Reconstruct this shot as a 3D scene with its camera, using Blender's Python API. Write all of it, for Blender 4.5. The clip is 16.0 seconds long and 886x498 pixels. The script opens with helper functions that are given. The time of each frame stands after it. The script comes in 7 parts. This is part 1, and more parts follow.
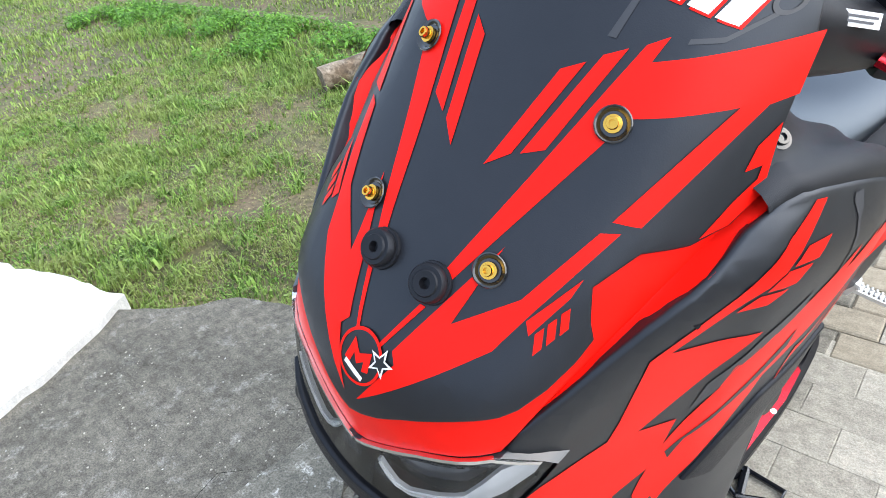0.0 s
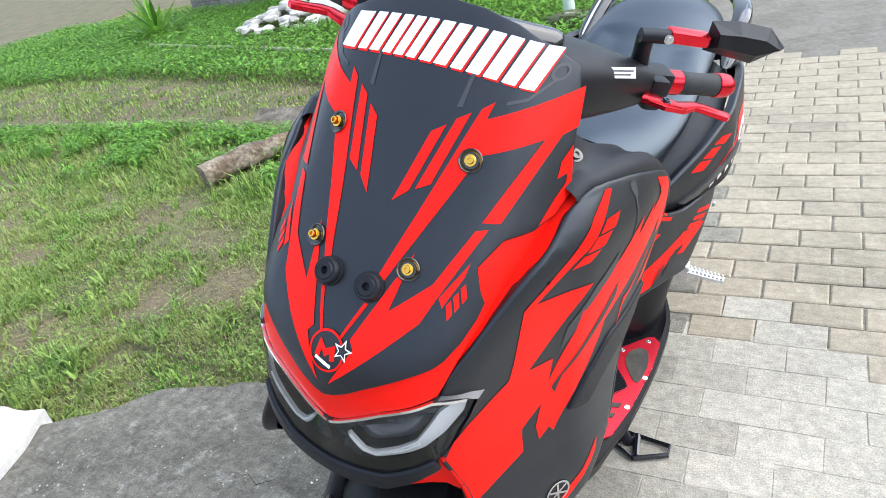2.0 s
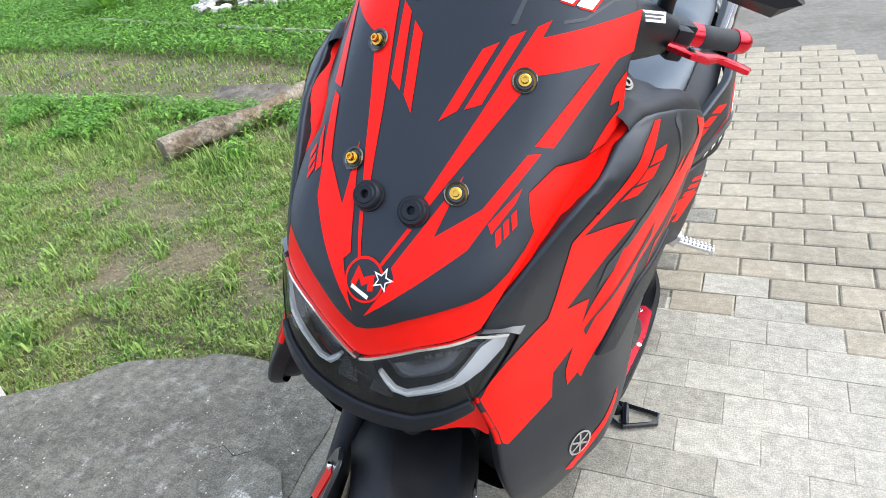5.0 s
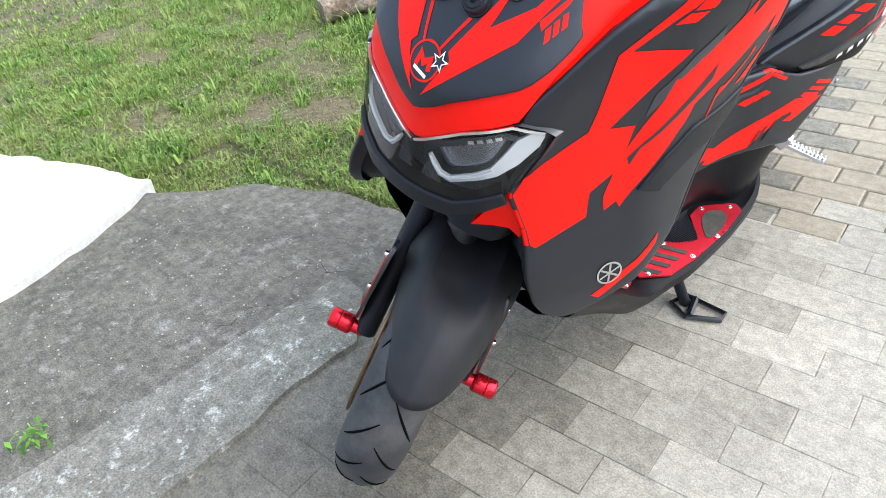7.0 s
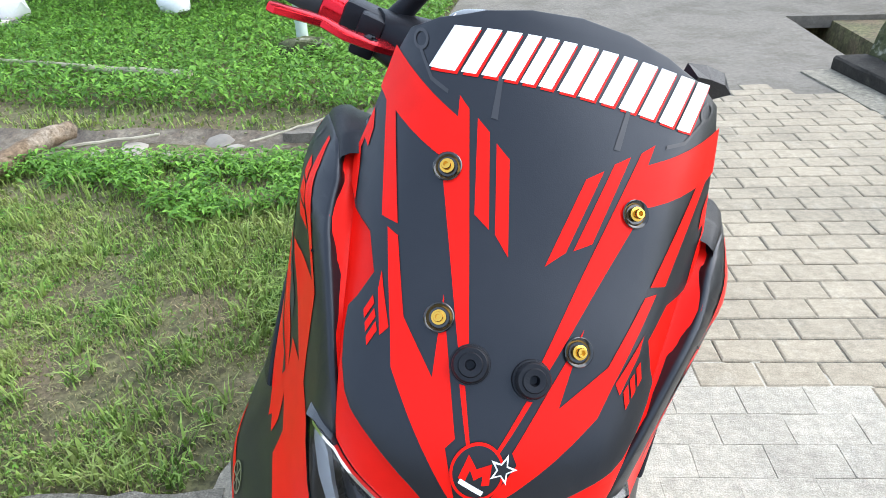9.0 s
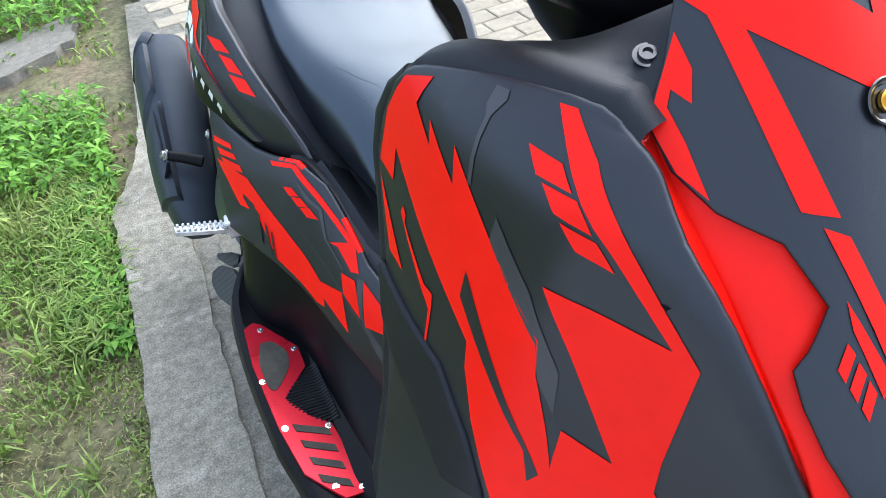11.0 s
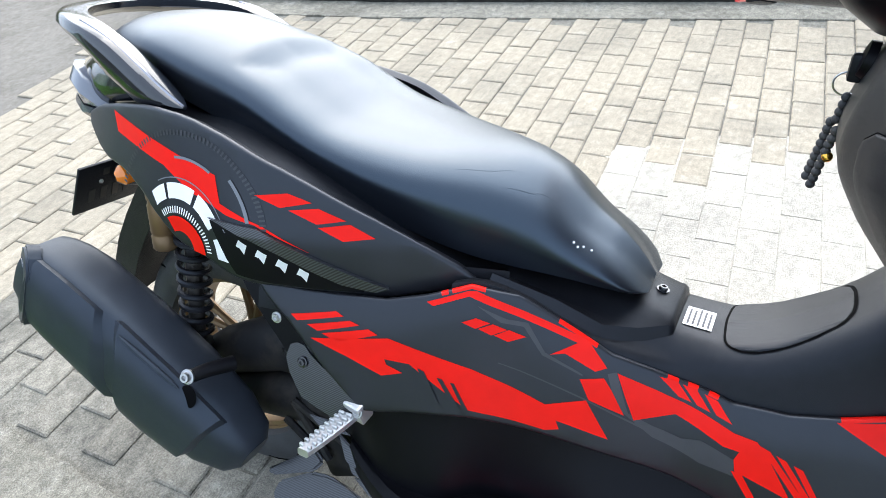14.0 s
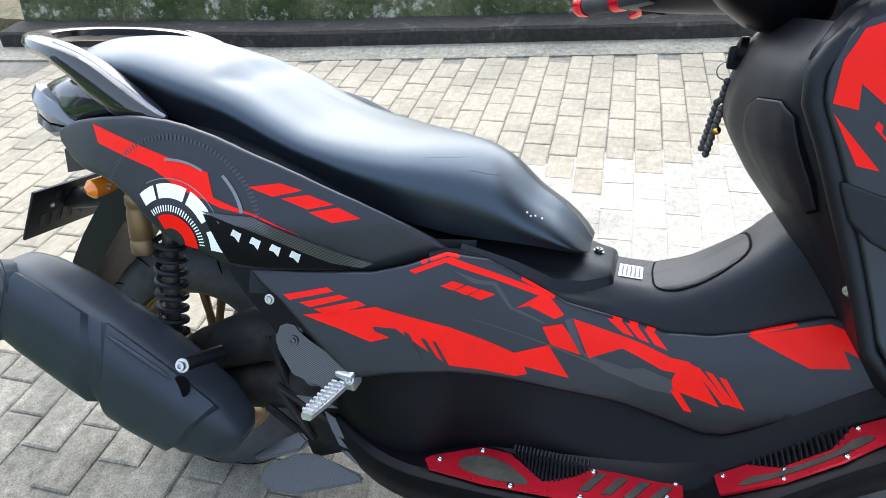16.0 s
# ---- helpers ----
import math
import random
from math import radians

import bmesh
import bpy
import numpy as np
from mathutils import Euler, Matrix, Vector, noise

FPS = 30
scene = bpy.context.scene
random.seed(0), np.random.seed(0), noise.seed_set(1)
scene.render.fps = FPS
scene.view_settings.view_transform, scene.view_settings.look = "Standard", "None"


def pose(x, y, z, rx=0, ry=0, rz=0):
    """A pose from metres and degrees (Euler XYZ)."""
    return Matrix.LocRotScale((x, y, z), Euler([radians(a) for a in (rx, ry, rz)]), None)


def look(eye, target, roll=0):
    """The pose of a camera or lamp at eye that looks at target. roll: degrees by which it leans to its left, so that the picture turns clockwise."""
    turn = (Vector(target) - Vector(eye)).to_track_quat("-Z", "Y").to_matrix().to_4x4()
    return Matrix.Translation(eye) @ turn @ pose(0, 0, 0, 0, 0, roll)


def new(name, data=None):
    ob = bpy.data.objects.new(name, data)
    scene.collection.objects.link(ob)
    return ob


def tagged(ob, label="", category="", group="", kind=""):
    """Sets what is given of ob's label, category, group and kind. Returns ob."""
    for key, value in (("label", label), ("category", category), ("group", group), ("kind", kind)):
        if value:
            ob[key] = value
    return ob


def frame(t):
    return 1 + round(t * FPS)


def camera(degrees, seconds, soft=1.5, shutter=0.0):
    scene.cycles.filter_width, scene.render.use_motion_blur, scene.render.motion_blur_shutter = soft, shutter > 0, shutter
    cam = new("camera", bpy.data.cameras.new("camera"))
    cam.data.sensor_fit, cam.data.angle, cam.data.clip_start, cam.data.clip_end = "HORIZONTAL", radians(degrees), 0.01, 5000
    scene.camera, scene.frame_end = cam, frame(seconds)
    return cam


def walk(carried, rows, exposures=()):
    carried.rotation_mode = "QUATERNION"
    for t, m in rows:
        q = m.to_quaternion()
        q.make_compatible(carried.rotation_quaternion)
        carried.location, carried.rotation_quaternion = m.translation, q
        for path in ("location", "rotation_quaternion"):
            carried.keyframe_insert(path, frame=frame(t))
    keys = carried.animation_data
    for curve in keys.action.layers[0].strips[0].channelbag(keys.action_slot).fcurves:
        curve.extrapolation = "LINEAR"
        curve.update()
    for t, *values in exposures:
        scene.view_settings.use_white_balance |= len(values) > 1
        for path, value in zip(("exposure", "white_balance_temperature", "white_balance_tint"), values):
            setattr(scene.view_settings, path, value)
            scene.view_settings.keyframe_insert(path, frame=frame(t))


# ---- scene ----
cam = camera(65.53, 16.0, soft=0.5)
PATH = [
    (0, 0.5857, -0.2674, 1.1784, 57.31, 7.74, 43.22),
    (0.5, 0.6770, -0.3213, 1.2017, 58.44, 8.78, 40.15),
    (1, 0.7571, -0.3824, 1.2134, 60.89, 9.14, 39.98),
    (1.5, 0.7459, -0.4363, 1.2344, 62.17, 9.79, 36.56),
    (2, 0.7143, -0.4576, 1.2521, 61.11, 11.61, 30.30),
    (2.5, 0.6683, -0.4612, 1.2550, 59.27, 12.86, 25.21),
    (3, 0.6334, -0.4612, 1.2597, 58.68, 12.83, 19.97),
    (3.2, 0.6207, -0.4631, 1.2607, 59.23, 12.71, 19.34),
    (5.3, 0.6169, -0.5261, 1.1615, 60.05, 7.10, 29.47),
    (5.5, 0.6219, -0.5322, 1.1407, 57.04, 6.57, 30.63),
    (6, 0.6396, -0.5443, 1.1154, 52.70, 6.24, 32.32),
    (6.5, 0.7107, -0.5669, 1.0950, 50.40, 6.11, 37.54),
    (7, 0.7828, -0.5892, 1.1013, 55.19, 5.46, 42.41),
    (7.5, 0.7487, -0.5664, 1.1385, 58.52, 6.04, 36.50),
    (8, 0.5744, -0.5618, 1.2319, 63.27, 4.74, 22.31),
    (8.5, 0.4426, -0.5428, 1.2714, 65.91, 2.79, 14.13),
    (9, 0.2589, -0.4415, 1.2648, 60.24, 2.34, 6.33),
    (9.2, 0.2170, -0.3990, 1.2537, 57.79, 4.03, 4.41),
    (11.3, -0.1756, -0.0344, 1.2246, 47.29, 2.94, -30.24),
    (11.5, -0.1953, 0.0025, 1.2165, 48.46, 2.67, -33.12),
    (12, -0.3121, 0.1359, 1.2255, 49.40, 3.78, -41.99),
    (12.5, -0.4175, 0.1947, 1.2534, 50.75, 4.50, -49.15),
    (13, -0.4667, 0.2658, 1.2448, 51.10, 3.99, -50.32),
    (13.5, -0.4969, 0.3946, 1.2483, 50.47, 5.74, -55.81),
    (14, -0.5704, 0.4884, 1.2283, 50.94, 4.99, -62.86),
    (14.5, -0.6709, 0.5417, 1.2345, 51.92, 3.30, -67.71),
    (15, -0.7434, 0.5490, 1.2358, 55.16, 2.42, -68.15),
    (15.5, -0.7670, 0.5446, 1.2363, 54.32, 1.83, -69.00),
    (16, -0.7767, 0.5362, 1.2373, 54.37, 2.56, -72.98),
]
walk(cam, [(t, pose(x, y, z, rx, ry, rz)) for t, x, y, z, rx, ry, rz in PATH],
     exposures=[(0, 0.62, 6450, 10), (9.2, 0.62, 6450, 10), (11.3, 0.92, 6300, 10), (12.5, 0.88, 6400, 10), (16, 0.86, 6450, 10)])
LEAN = 15.18

# ---- world and sun: a bright overcast noon ----
world = bpy.data.worlds.new("World")
scene.world = world
world.use_nodes = True
wn = world.node_tree.nodes
sky = wn.new("ShaderNodeTexSky")
sky.sky_type = "NISHITA"
sky.sun_disc = False
sky.sun_elevation = radians(38)
sky.sun_rotation = radians(61)
sky.air_density, sky.dust_density, sky.ozone_density = 1.2, 4.0, 1.0
haze = wn.new("ShaderNodeMixRGB")
haze.inputs[0].default_value = 0.62
haze.inputs[2].default_value = (7.2, 8.8, 11.2, 1)
world.node_tree.links.new(sky.outputs[0], haze.inputs[1])
world.node_tree.links.new(haze.outputs[0], wn["Background"].inputs[0])
wn["Background"].inputs[1].default_value = 0.142
sun = new("sun", bpy.data.lights.new("sun", "SUN"))
sun.data.energy = 3.3
sun.data.angle = radians(90)
sun.data.color = (0.98, 0.99, 1.0)
sun.matrix_world = look((3.9, 1.9, 3.3), (0, 0.6, 0))

# ---- materials ----
def material(name, color, rough=0.5, metal=0.0, grain=0.0, scale=40.0, bump=0.0, bump_scale=200.0, coat=0.0, vary=0.0, spec=0.5, dirt=None, dirt_scale=6.0, dirt_amount=0.4, fine=0.0, place=False):
    """A principled surface with tone variation at two scales and fine relief."""
    m = bpy.data.materials.new(name)
    m.use_nodes = True
    nt = m.node_tree
    n, ln = nt.nodes, nt.links
    b = n["Principled BSDF"]
    b.inputs["Base Color"].default_value = (*color, 1)
    b.inputs["Roughness"].default_value = rough
    b.inputs["Metallic"].default_value = metal
    b.inputs["Coat Weight"].default_value = coat
    b.inputs["Coat Roughness"].default_value = 0.12
    b.inputs["Specular IOR Level"].default_value = spec
    co = n.new("ShaderNodeTexCoord")
    where = n.new("ShaderNodeNewGeometry").outputs["Position"] if place else co.outputs["Object"]
    out = None
    if grain > 0 or dirt:
        a = n.new("ShaderNodeTexNoise")
        a.inputs["Scale"].default_value, a.inputs["Detail"].default_value = scale, 8
        ln.new(where, a.inputs["Vector"])
        c = n.new("ShaderNodeTexNoise")
        c.inputs["Scale"].default_value, c.inputs["Detail"].default_value = scale * 0.13, 5
        ln.new(where, c.inputs["Vector"])
        mul = n.new("ShaderNodeMath")
        mul.operation = "ADD"
        ln.new(a.outputs["Fac"], mul.inputs[0])
        ln.new(c.outputs["Fac"], mul.inputs[1])
        mp = n.new("ShaderNodeMapRange")
        mp.inputs["From Min"].default_value, mp.inputs["From Max"].default_value = 0.7, 1.3
        mp.inputs["To Min"].default_value, mp.inputs["To Max"].default_value = 1 - grain, 1 + grain
        ln.new(mul.outputs[0], mp.inputs["Value"])
        mix = n.new("ShaderNodeVectorMath")
        mix.operation = "SCALE"
        mix.inputs[0].default_value = color
        ln.new(mp.outputs[0], mix.inputs["Scale"])
        out = mix.outputs[0]
        if dirt:
            d = n.new("ShaderNodeTexNoise")
            d.inputs["Scale"].default_value, d.inputs["Detail"].default_value, d.inputs["Roughness"].default_value = dirt_scale, 9, 0.68
            ln.new(where, d.inputs["Vector"])
            r = n.new("ShaderNodeValToRGB")
            r.color_ramp.elements[0].position, r.color_ramp.elements[1].position = 0.46, 0.62
            ln.new(d.outputs["Fac"], r.inputs[0])
            sc = n.new("ShaderNodeMath")
            sc.operation = "MULTIPLY"
            sc.inputs[1].default_value = dirt_amount
            ln.new(r.outputs[0], sc.inputs[0])
            mx = n.new("ShaderNodeMixRGB")
            mx.inputs[2].default_value = (*dirt, 1)
            ln.new(sc.outputs[0], mx.inputs[0])
            ln.new(out, mx.inputs[1])
            out = mx.outputs[0]
        rr = n.new("ShaderNodeMapRange")
        rr.inputs["To Min"].default_value, rr.inputs["To Max"].default_value = max(0.02, rough - 0.08), min(1, rough + 0.08)
        ln.new(c.outputs["Fac"], rr.inputs["Value"])
        ln.new(rr.outputs[0], b.inputs["Roughness"])
    if fine > 0 and out:
        g = n.new("ShaderNodeTexNoise")
        g.inputs["Scale"].default_value, g.inputs["Detail"].default_value, g.inputs["Roughness"].default_value = 48, 12, 0.78
        ln.new(where, g.inputs["Vector"])
        gr = n.new("ShaderNodeMapRange")
        gr.inputs["From Min"].default_value, gr.inputs["From Max"].default_value = 0.38, 0.62
        gr.inputs["To Min"].default_value, gr.inputs["To Max"].default_value = 1 - fine, 1 + fine
        ln.new(g.outputs["Fac"], gr.inputs["Value"])
        gs = n.new("ShaderNodeVectorMath")
        gs.operation = "SCALE"
        ln.new(out, gs.inputs[0])
        ln.new(gr.outputs[0], gs.inputs["Scale"])
        out = gs.outputs[0]
    if vary > 0:
        oi = n.new("ShaderNodeObjectInfo")
        vr = n.new("ShaderNodeMapRange")
        vr.inputs["To Min"].default_value, vr.inputs["To Max"].default_value = 1 - vary, 1 + vary
        ln.new(oi.outputs["Random"], vr.inputs["Value"])
        vs = n.new("ShaderNodeVectorMath")
        vs.operation = "SCALE"
        vs.inputs[0].default_value = color
        if out:
            ln.new(out, vs.inputs[0])
        ln.new(vr.outputs[0], vs.inputs["Scale"])
        out = vs.outputs[0]
    if out:
        ln.new(out, b.inputs["Base Color"])
    if bump > 0:
        t = n.new("ShaderNodeTexNoise")
        t.inputs["Scale"].default_value, t.inputs["Detail"].default_value = bump_scale, 6
        ln.new(where, t.inputs["Vector"])
        bp = n.new("ShaderNodeBump")
        bp.inputs["Strength"].default_value, bp.inputs["Distance"].default_value = bump, 0.002
        ln.new(t.outputs["Fac"], bp.inputs["Height"])
        ln.new(bp.outputs[0], b.inputs["Normal"])
    return m


def island_material(name, dark, light, rough=0.6, trans=0.0, patch=None, amount=0.0):
    """Foliage whose blades differ from one to the next, and from patch to patch."""
    m = bpy.data.materials.new(name)
    m.use_nodes = True
    n, ln = m.node_tree.nodes, m.node_tree.links
    b = n["Principled BSDF"]
    g = n.new("ShaderNodeNewGeometry")
    r = n.new("ShaderNodeValToRGB")
    r.color_ramp.elements[0].color, r.color_ramp.elements[1].color = (*dark, 1), (*light, 1)
    ln.new(g.outputs["Random Per Island"], r.inputs[0])
    colour = r.outputs[0]
    if patch:
        q = n.new("ShaderNodeTexNoise")
        q.inputs["Scale"].default_value, q.inputs["Detail"].default_value, q.inputs["Roughness"].default_value = 3.2, 7, 0.68
        ln.new(g.outputs["Position"], q.inputs["Vector"])
        f = n.new("ShaderNodeMapRange")
        f.inputs["From Min"].default_value, f.inputs["From Max"].default_value, f.inputs["To Max"].default_value = 0.42, 0.62, amount
        ln.new(q.outputs["Fac"], f.inputs["Value"])
        w = n.new("ShaderNodeMixRGB")
        w.inputs[2].default_value = (*patch, 1)
        ln.new(f.outputs[0], w.inputs[0])
        ln.new(colour, w.inputs[1])
        colour = w.outputs[0]
    ln.new(colour, b.inputs["Base Color"])
    b.inputs["Roughness"].default_value = rough
    b.inputs["Specular IOR Level"].default_value = 0.3
    if trans:
        t = n.new("ShaderNodeBsdfTranslucent")
        ln.new(colour, t.inputs["Color"])
        x = n.new("ShaderNodeMixShader")
        x.inputs[0].default_value = trans
        ln.new(b.outputs[0], x.inputs[1])
        ln.new(t.outputs[0], x.inputs[2])
        ln.new(x.outputs[0], n["Material Output"].inputs[0])
    return m


def concrete(name, base, dark, light, stain=0.6, fleck=0.5, grain=0.3, vary=0.0, rough=0.86, bump=0.9, streak=0.04, blotch=9.0):
    """Weathered cement: stains, gravelly grain, pale flecks, brushed streaks and pits, in the place's own coordinates."""
    m = bpy.data.materials.new(name)
    m.use_nodes = True
    n, ln = m.node_tree.nodes, m.node_tree.links
    b = n["Principled BSDF"]
    b.inputs["Roughness"].default_value = rough
    b.inputs["Specular IOR Level"].default_value = 0.3
    pos = n.new("ShaderNodeNewGeometry").outputs["Position"]

    def cloud(scale, detail, rough_, lo, hi, a, z, where=None):
        t = n.new("ShaderNodeTexNoise")
        t.inputs["Scale"].default_value, t.inputs["Detail"].default_value, t.inputs["Roughness"].default_value = scale, detail, rough_
        ln.new(where or pos, t.inputs["Vector"])
        r = n.new("ShaderNodeMapRange")
        r.inputs["From Min"].default_value, r.inputs["From Max"].default_value, r.inputs["To Min"].default_value, r.inputs["To Max"].default_value = lo, hi, a, z
        ln.new(t.outputs["Fac"], r.inputs["Value"])
        return r.outputs[0], t.outputs["Fac"]

    def blend(fac, one, two):
        x = n.new("ShaderNodeMixRGB")
        ln.new(fac, x.inputs[0])
        for i, v in ((1, one), (2, two)):
            if isinstance(v, tuple):
                x.inputs[i].default_value = (*v, 1)
            else:
                ln.new(v, x.inputs[i])
        return x.outputs[0]

    def times(c, f):
        x = n.new("ShaderNodeVectorMath")
        x.operation = "SCALE"
        ln.new(c, x.inputs[0])
        ln.new(f, x.inputs["Scale"])
        return x.outputs[0]

    colour = blend(cloud(2.1, 9, .66, .46, .62, 0, stain)[0], base, dark)
    colour = blend(cloud(blotch, 10, .72, .55, .66, 0, fleck)[0], colour, light)
    mid, _ = cloud(34, 8, .75, .36, .64, 1 - grain, 1 + grain)
    fine, raw = cloud(230, 4, .7, .34, .66, 1 - grain * 1.2, 1 + grain * 1.2)
    mp = n.new("ShaderNodeMapping")
    mp.inputs["Rotation"].default_value, mp.inputs["Scale"].default_value = (0, 0, .5), (16, 90, 16)
    ln.new(pos, mp.inputs["Vector"])
    brush, _ = cloud(1.0, 4, .6, .4, .6, 1 - streak, 1 + streak, mp.outputs[0])
    colour = times(times(times(colour, mid), fine), brush)
    v = n.new("ShaderNodeTexVoronoi")
    v.inputs["Scale"].default_value = 55
    ln.new(pos, v.inputs["Vector"])
    vr = n.new("ShaderNodeMapRange")
    vr.inputs["From Min"].default_value, vr.inputs["From Max"].default_value, vr.inputs["To Min"].default_value, vr.inputs["To Max"].default_value = .10, .17, fleck, 0
    ln.new(v.outputs["Distance"], vr.inputs["Value"])
    gate = n.new("ShaderNodeMath")
    gate.operation = "MULTIPLY"
    ln.new(vr.outputs[0], gate.inputs[0])
    ln.new(cloud(13, 3, .5, .52, .60, 0, 1)[0], gate.inputs[1])
    colour = blend(gate.outputs[0], colour, light)
    if vary:
        oi = n.new("ShaderNodeObjectInfo")
        r = n.new("ShaderNodeMapRange")
        r.inputs["To Min"].default_value, r.inputs["To Max"].default_value = 1 - vary, 1 + vary
        ln.new(oi.outputs["Random"], r.inputs["Value"])
        gi = n.new("ShaderNodeNewGeometry")
        r2 = n.new("ShaderNodeMapRange")
        r2.inputs["To Min"].default_value, r2.inputs["To Max"].default_value = 1 - vary, 1 + vary
        ln.new(gi.outputs["Random Per Island"], r2.inputs["Value"])
        colour = times(times(colour, r.outputs[0]), r2.outputs[0])
    ln.new(colour, b.inputs["Base Color"])
    bp = n.new("ShaderNodeBump")
    bp.inputs["Strength"].default_value, bp.inputs["Distance"].default_value = bump, 0.0035
    ln.new(raw, bp.inputs["Height"])
    ln.new(bp.outputs[0], b.inputs["Normal"])
    return m


def carbon_material(name):
    """Carbon-look film: fine diagonal weave under a clear coat."""
    m = material(name, (0.05, 0.052, 0.058), 0.35, coat=0.5)
    n, ln = m.node_tree.nodes, m.node_tree.links
    b = n["Principled BSDF"]
    co = n.new("ShaderNodeTexCoord")
    w = n.new("ShaderNodeTexWave")
    w.wave_type, w.bands_direction = "BANDS", "DIAGONAL"
    w.inputs["Scale"].default_value = 150
    ln.new(co.outputs["Object"], w.inputs["Vector"])
    r = n.new("ShaderNodeValToRGB")
    r.color_ramp.elements[0].color, r.color_ramp.elements[1].color = (0.0035, 0.0035, 0.005, 1), (0.036, 0.039, 0.046, 1)
    r.color_ramp.elements[0].position, r.color_ramp.elements[1].position = 0.35, 0.65
    ln.new(w.outputs["Fac"], r.inputs[0])
    ln.new(r.outputs[0], b.inputs["Base Color"])
    return m


def glass_material(name, tint=(1, 1, 1), rough=0.02):
    m = bpy.data.materials.new(name)
    m.use_nodes = True
    n, ln = m.node_tree.nodes, m.node_tree.links
    t = n.new("ShaderNodeBsdfTransparent")
    t.inputs[0].default_value = (*tint, 1)
    g = n.new("ShaderNodeBsdfGlossy")
    g.inputs["Roughness"].default_value = rough
    f = n.new("ShaderNodeFresnel")
    f.inputs[0].default_value = 1.45
    x = n.new("ShaderNodeMixShader")
    ln.new(f.outputs[0], x.inputs[0])
    ln.new(t.outputs[0], x.inputs[1])
    ln.new(g.outputs[0], x.inputs[2])
    ln.new(x.outputs[0], n["Material Output"].inputs[0])
    return m


M_DARK = material("satin_graphite_vinyl", (0.0105, 0.0104, 0.0125), 0.37, spec=0.52, grain=0.12, scale=60, bump=0.05, bump_scale=900)
M_RED = material("satin_red_vinyl", (0.80, 0.0085, 0.004), 0.38, spec=0.16, grain=0.05, scale=50, bump=0.03, bump_scale=800)
M_GREY = material("grey_vinyl_print", (0.032, 0.033, 0.039), 0.42, grain=0.08, scale=60)
M_WHITE = material("white_vinyl", (0.82, 0.82, 0.82), 0.4, grain=0.03)
M_PLASTIC = material("black_textured_plastic", (0.0095, 0.0095, 0.0115), 0.42, spec=0.27, grain=0.15, scale=70, bump=0.18, bump_scale=1400)
M_SEAT = material("black_seat_vinyl", (0.0080, 0.0092, 0.0130), 0.335, spec=0.88, grain=0.1, scale=30, bump=0.12, bump_scale=1100)
M_SEAT.node_tree.nodes["Principled BSDF"].inputs["Coat Weight"].default_value = 0.0
M_SEAT.node_tree.nodes["Principled BSDF"].inputs["Coat Roughness"].default_value = 0.28
M_GLOSS = material("gloss_black_paint", (0.008, 0.009, 0.012), 0.12, coat=0.7, grain=0.05)
M_RUBBER = material("tyre_rubber", (0.028, 0.030, 0.034), 0.7, grain=0.35, scale=26, bump=0.2, bump_scale=500, dirt=(0.14, 0.125, 0.11), dirt_amount=0.35)
M_MUFFLER = material("matte_black_heat_paint", (0.022, 0.026, 0.034), 0.42, spec=0.35, grain=0.15, scale=30, bump=0.1, bump_scale=900)
M_GUARD = material("matt_black_mudguard", (0.0165, 0.0165, 0.019), 0.55, spec=0.26, grain=0.18, scale=40, bump=0.15, bump_scale=1200)
M_METAL = material("bare_aluminium", (0.62, 0.62, 0.63), 0.3, 1.0, grain=0.1)
M_STEEL = material("zinc_steel", (0.5, 0.5, 0.5), 0.35, 1.0, grain=0.15)
M_PEG = material("cast_aluminium", (0.6, 0.6, 0.6), 0.42, 0.85, grain=0.15, scale=60)
M_GOLD = material("gold_anodised_bolt", (0.75, 0.43, 0.075), 0.2, 1.0, grain=0.08)
M_BRONZE = material("bronze_wheel_paint", (0.17, 0.105, 0.05), 0.42, 0.5, grain=0.15, scale=20, dirt=(0.1, 0.08, 0.06))
M_REDMETAL = material("red_anodised_aluminium", (0.72, 0.02, 0.035), 0.24, 0.85, grain=0.06)
M_CHROME = material("bright_chrome", (0.8, 0.8, 0.82), 0.12, 1.0)
M_SILVER = material("silver_reflector", (0.78, 0.79, 0.8), 0.3, 0.3)
M_LAMPDARK = material("smoked_lamp_body", (0.03, 0.034, 0.04), 0.22, coat=0.5)
M_REFLECT = material("grey_lamp_reflector", (0.26, 0.27, 0.30), 0.16, 0.85)
M_GUIDE = material("pearl_light_guide", (0.80, 0.81, 0.83), 0.16, 0.3, coat=0.6)
# silver that stands for the sky's sheen on the grab rail
M_SATIN = material("sheen_silver", (0.33, 0.33, 0.37), 0.28, 0.8, grain=0.05)
M_LENSGREY = material("grey_clear_lens", (0.15, 0.16, 0.19), 0.15, coat=0.6)
# sky blue put into the reflections of these dark surfaces
for m_, tint in ((M_SEAT, (0.62, 0.80, 1.0, 1)), (M_DARK, (0.8, 0.88, 1.0, 1)), (M_PLASTIC, (0.8, 0.88, 1.0, 1)), (M_MUFFLER, (0.72, 0.85, 1.0, 1))):
    m_.node_tree.nodes["Principled BSDF"].inputs["Specular Tint"].default_value = tint
M_GREYLIGHT = material("pale_grey_print", (0.16, 0.17, 0.19), 0.42, grain=0.06)
# flat black that stands for the shade inside gaps and grooves
M_BLACK = material("gap_shade", (0.002, 0.002, 0.0025), 0.8, spec=0.05)
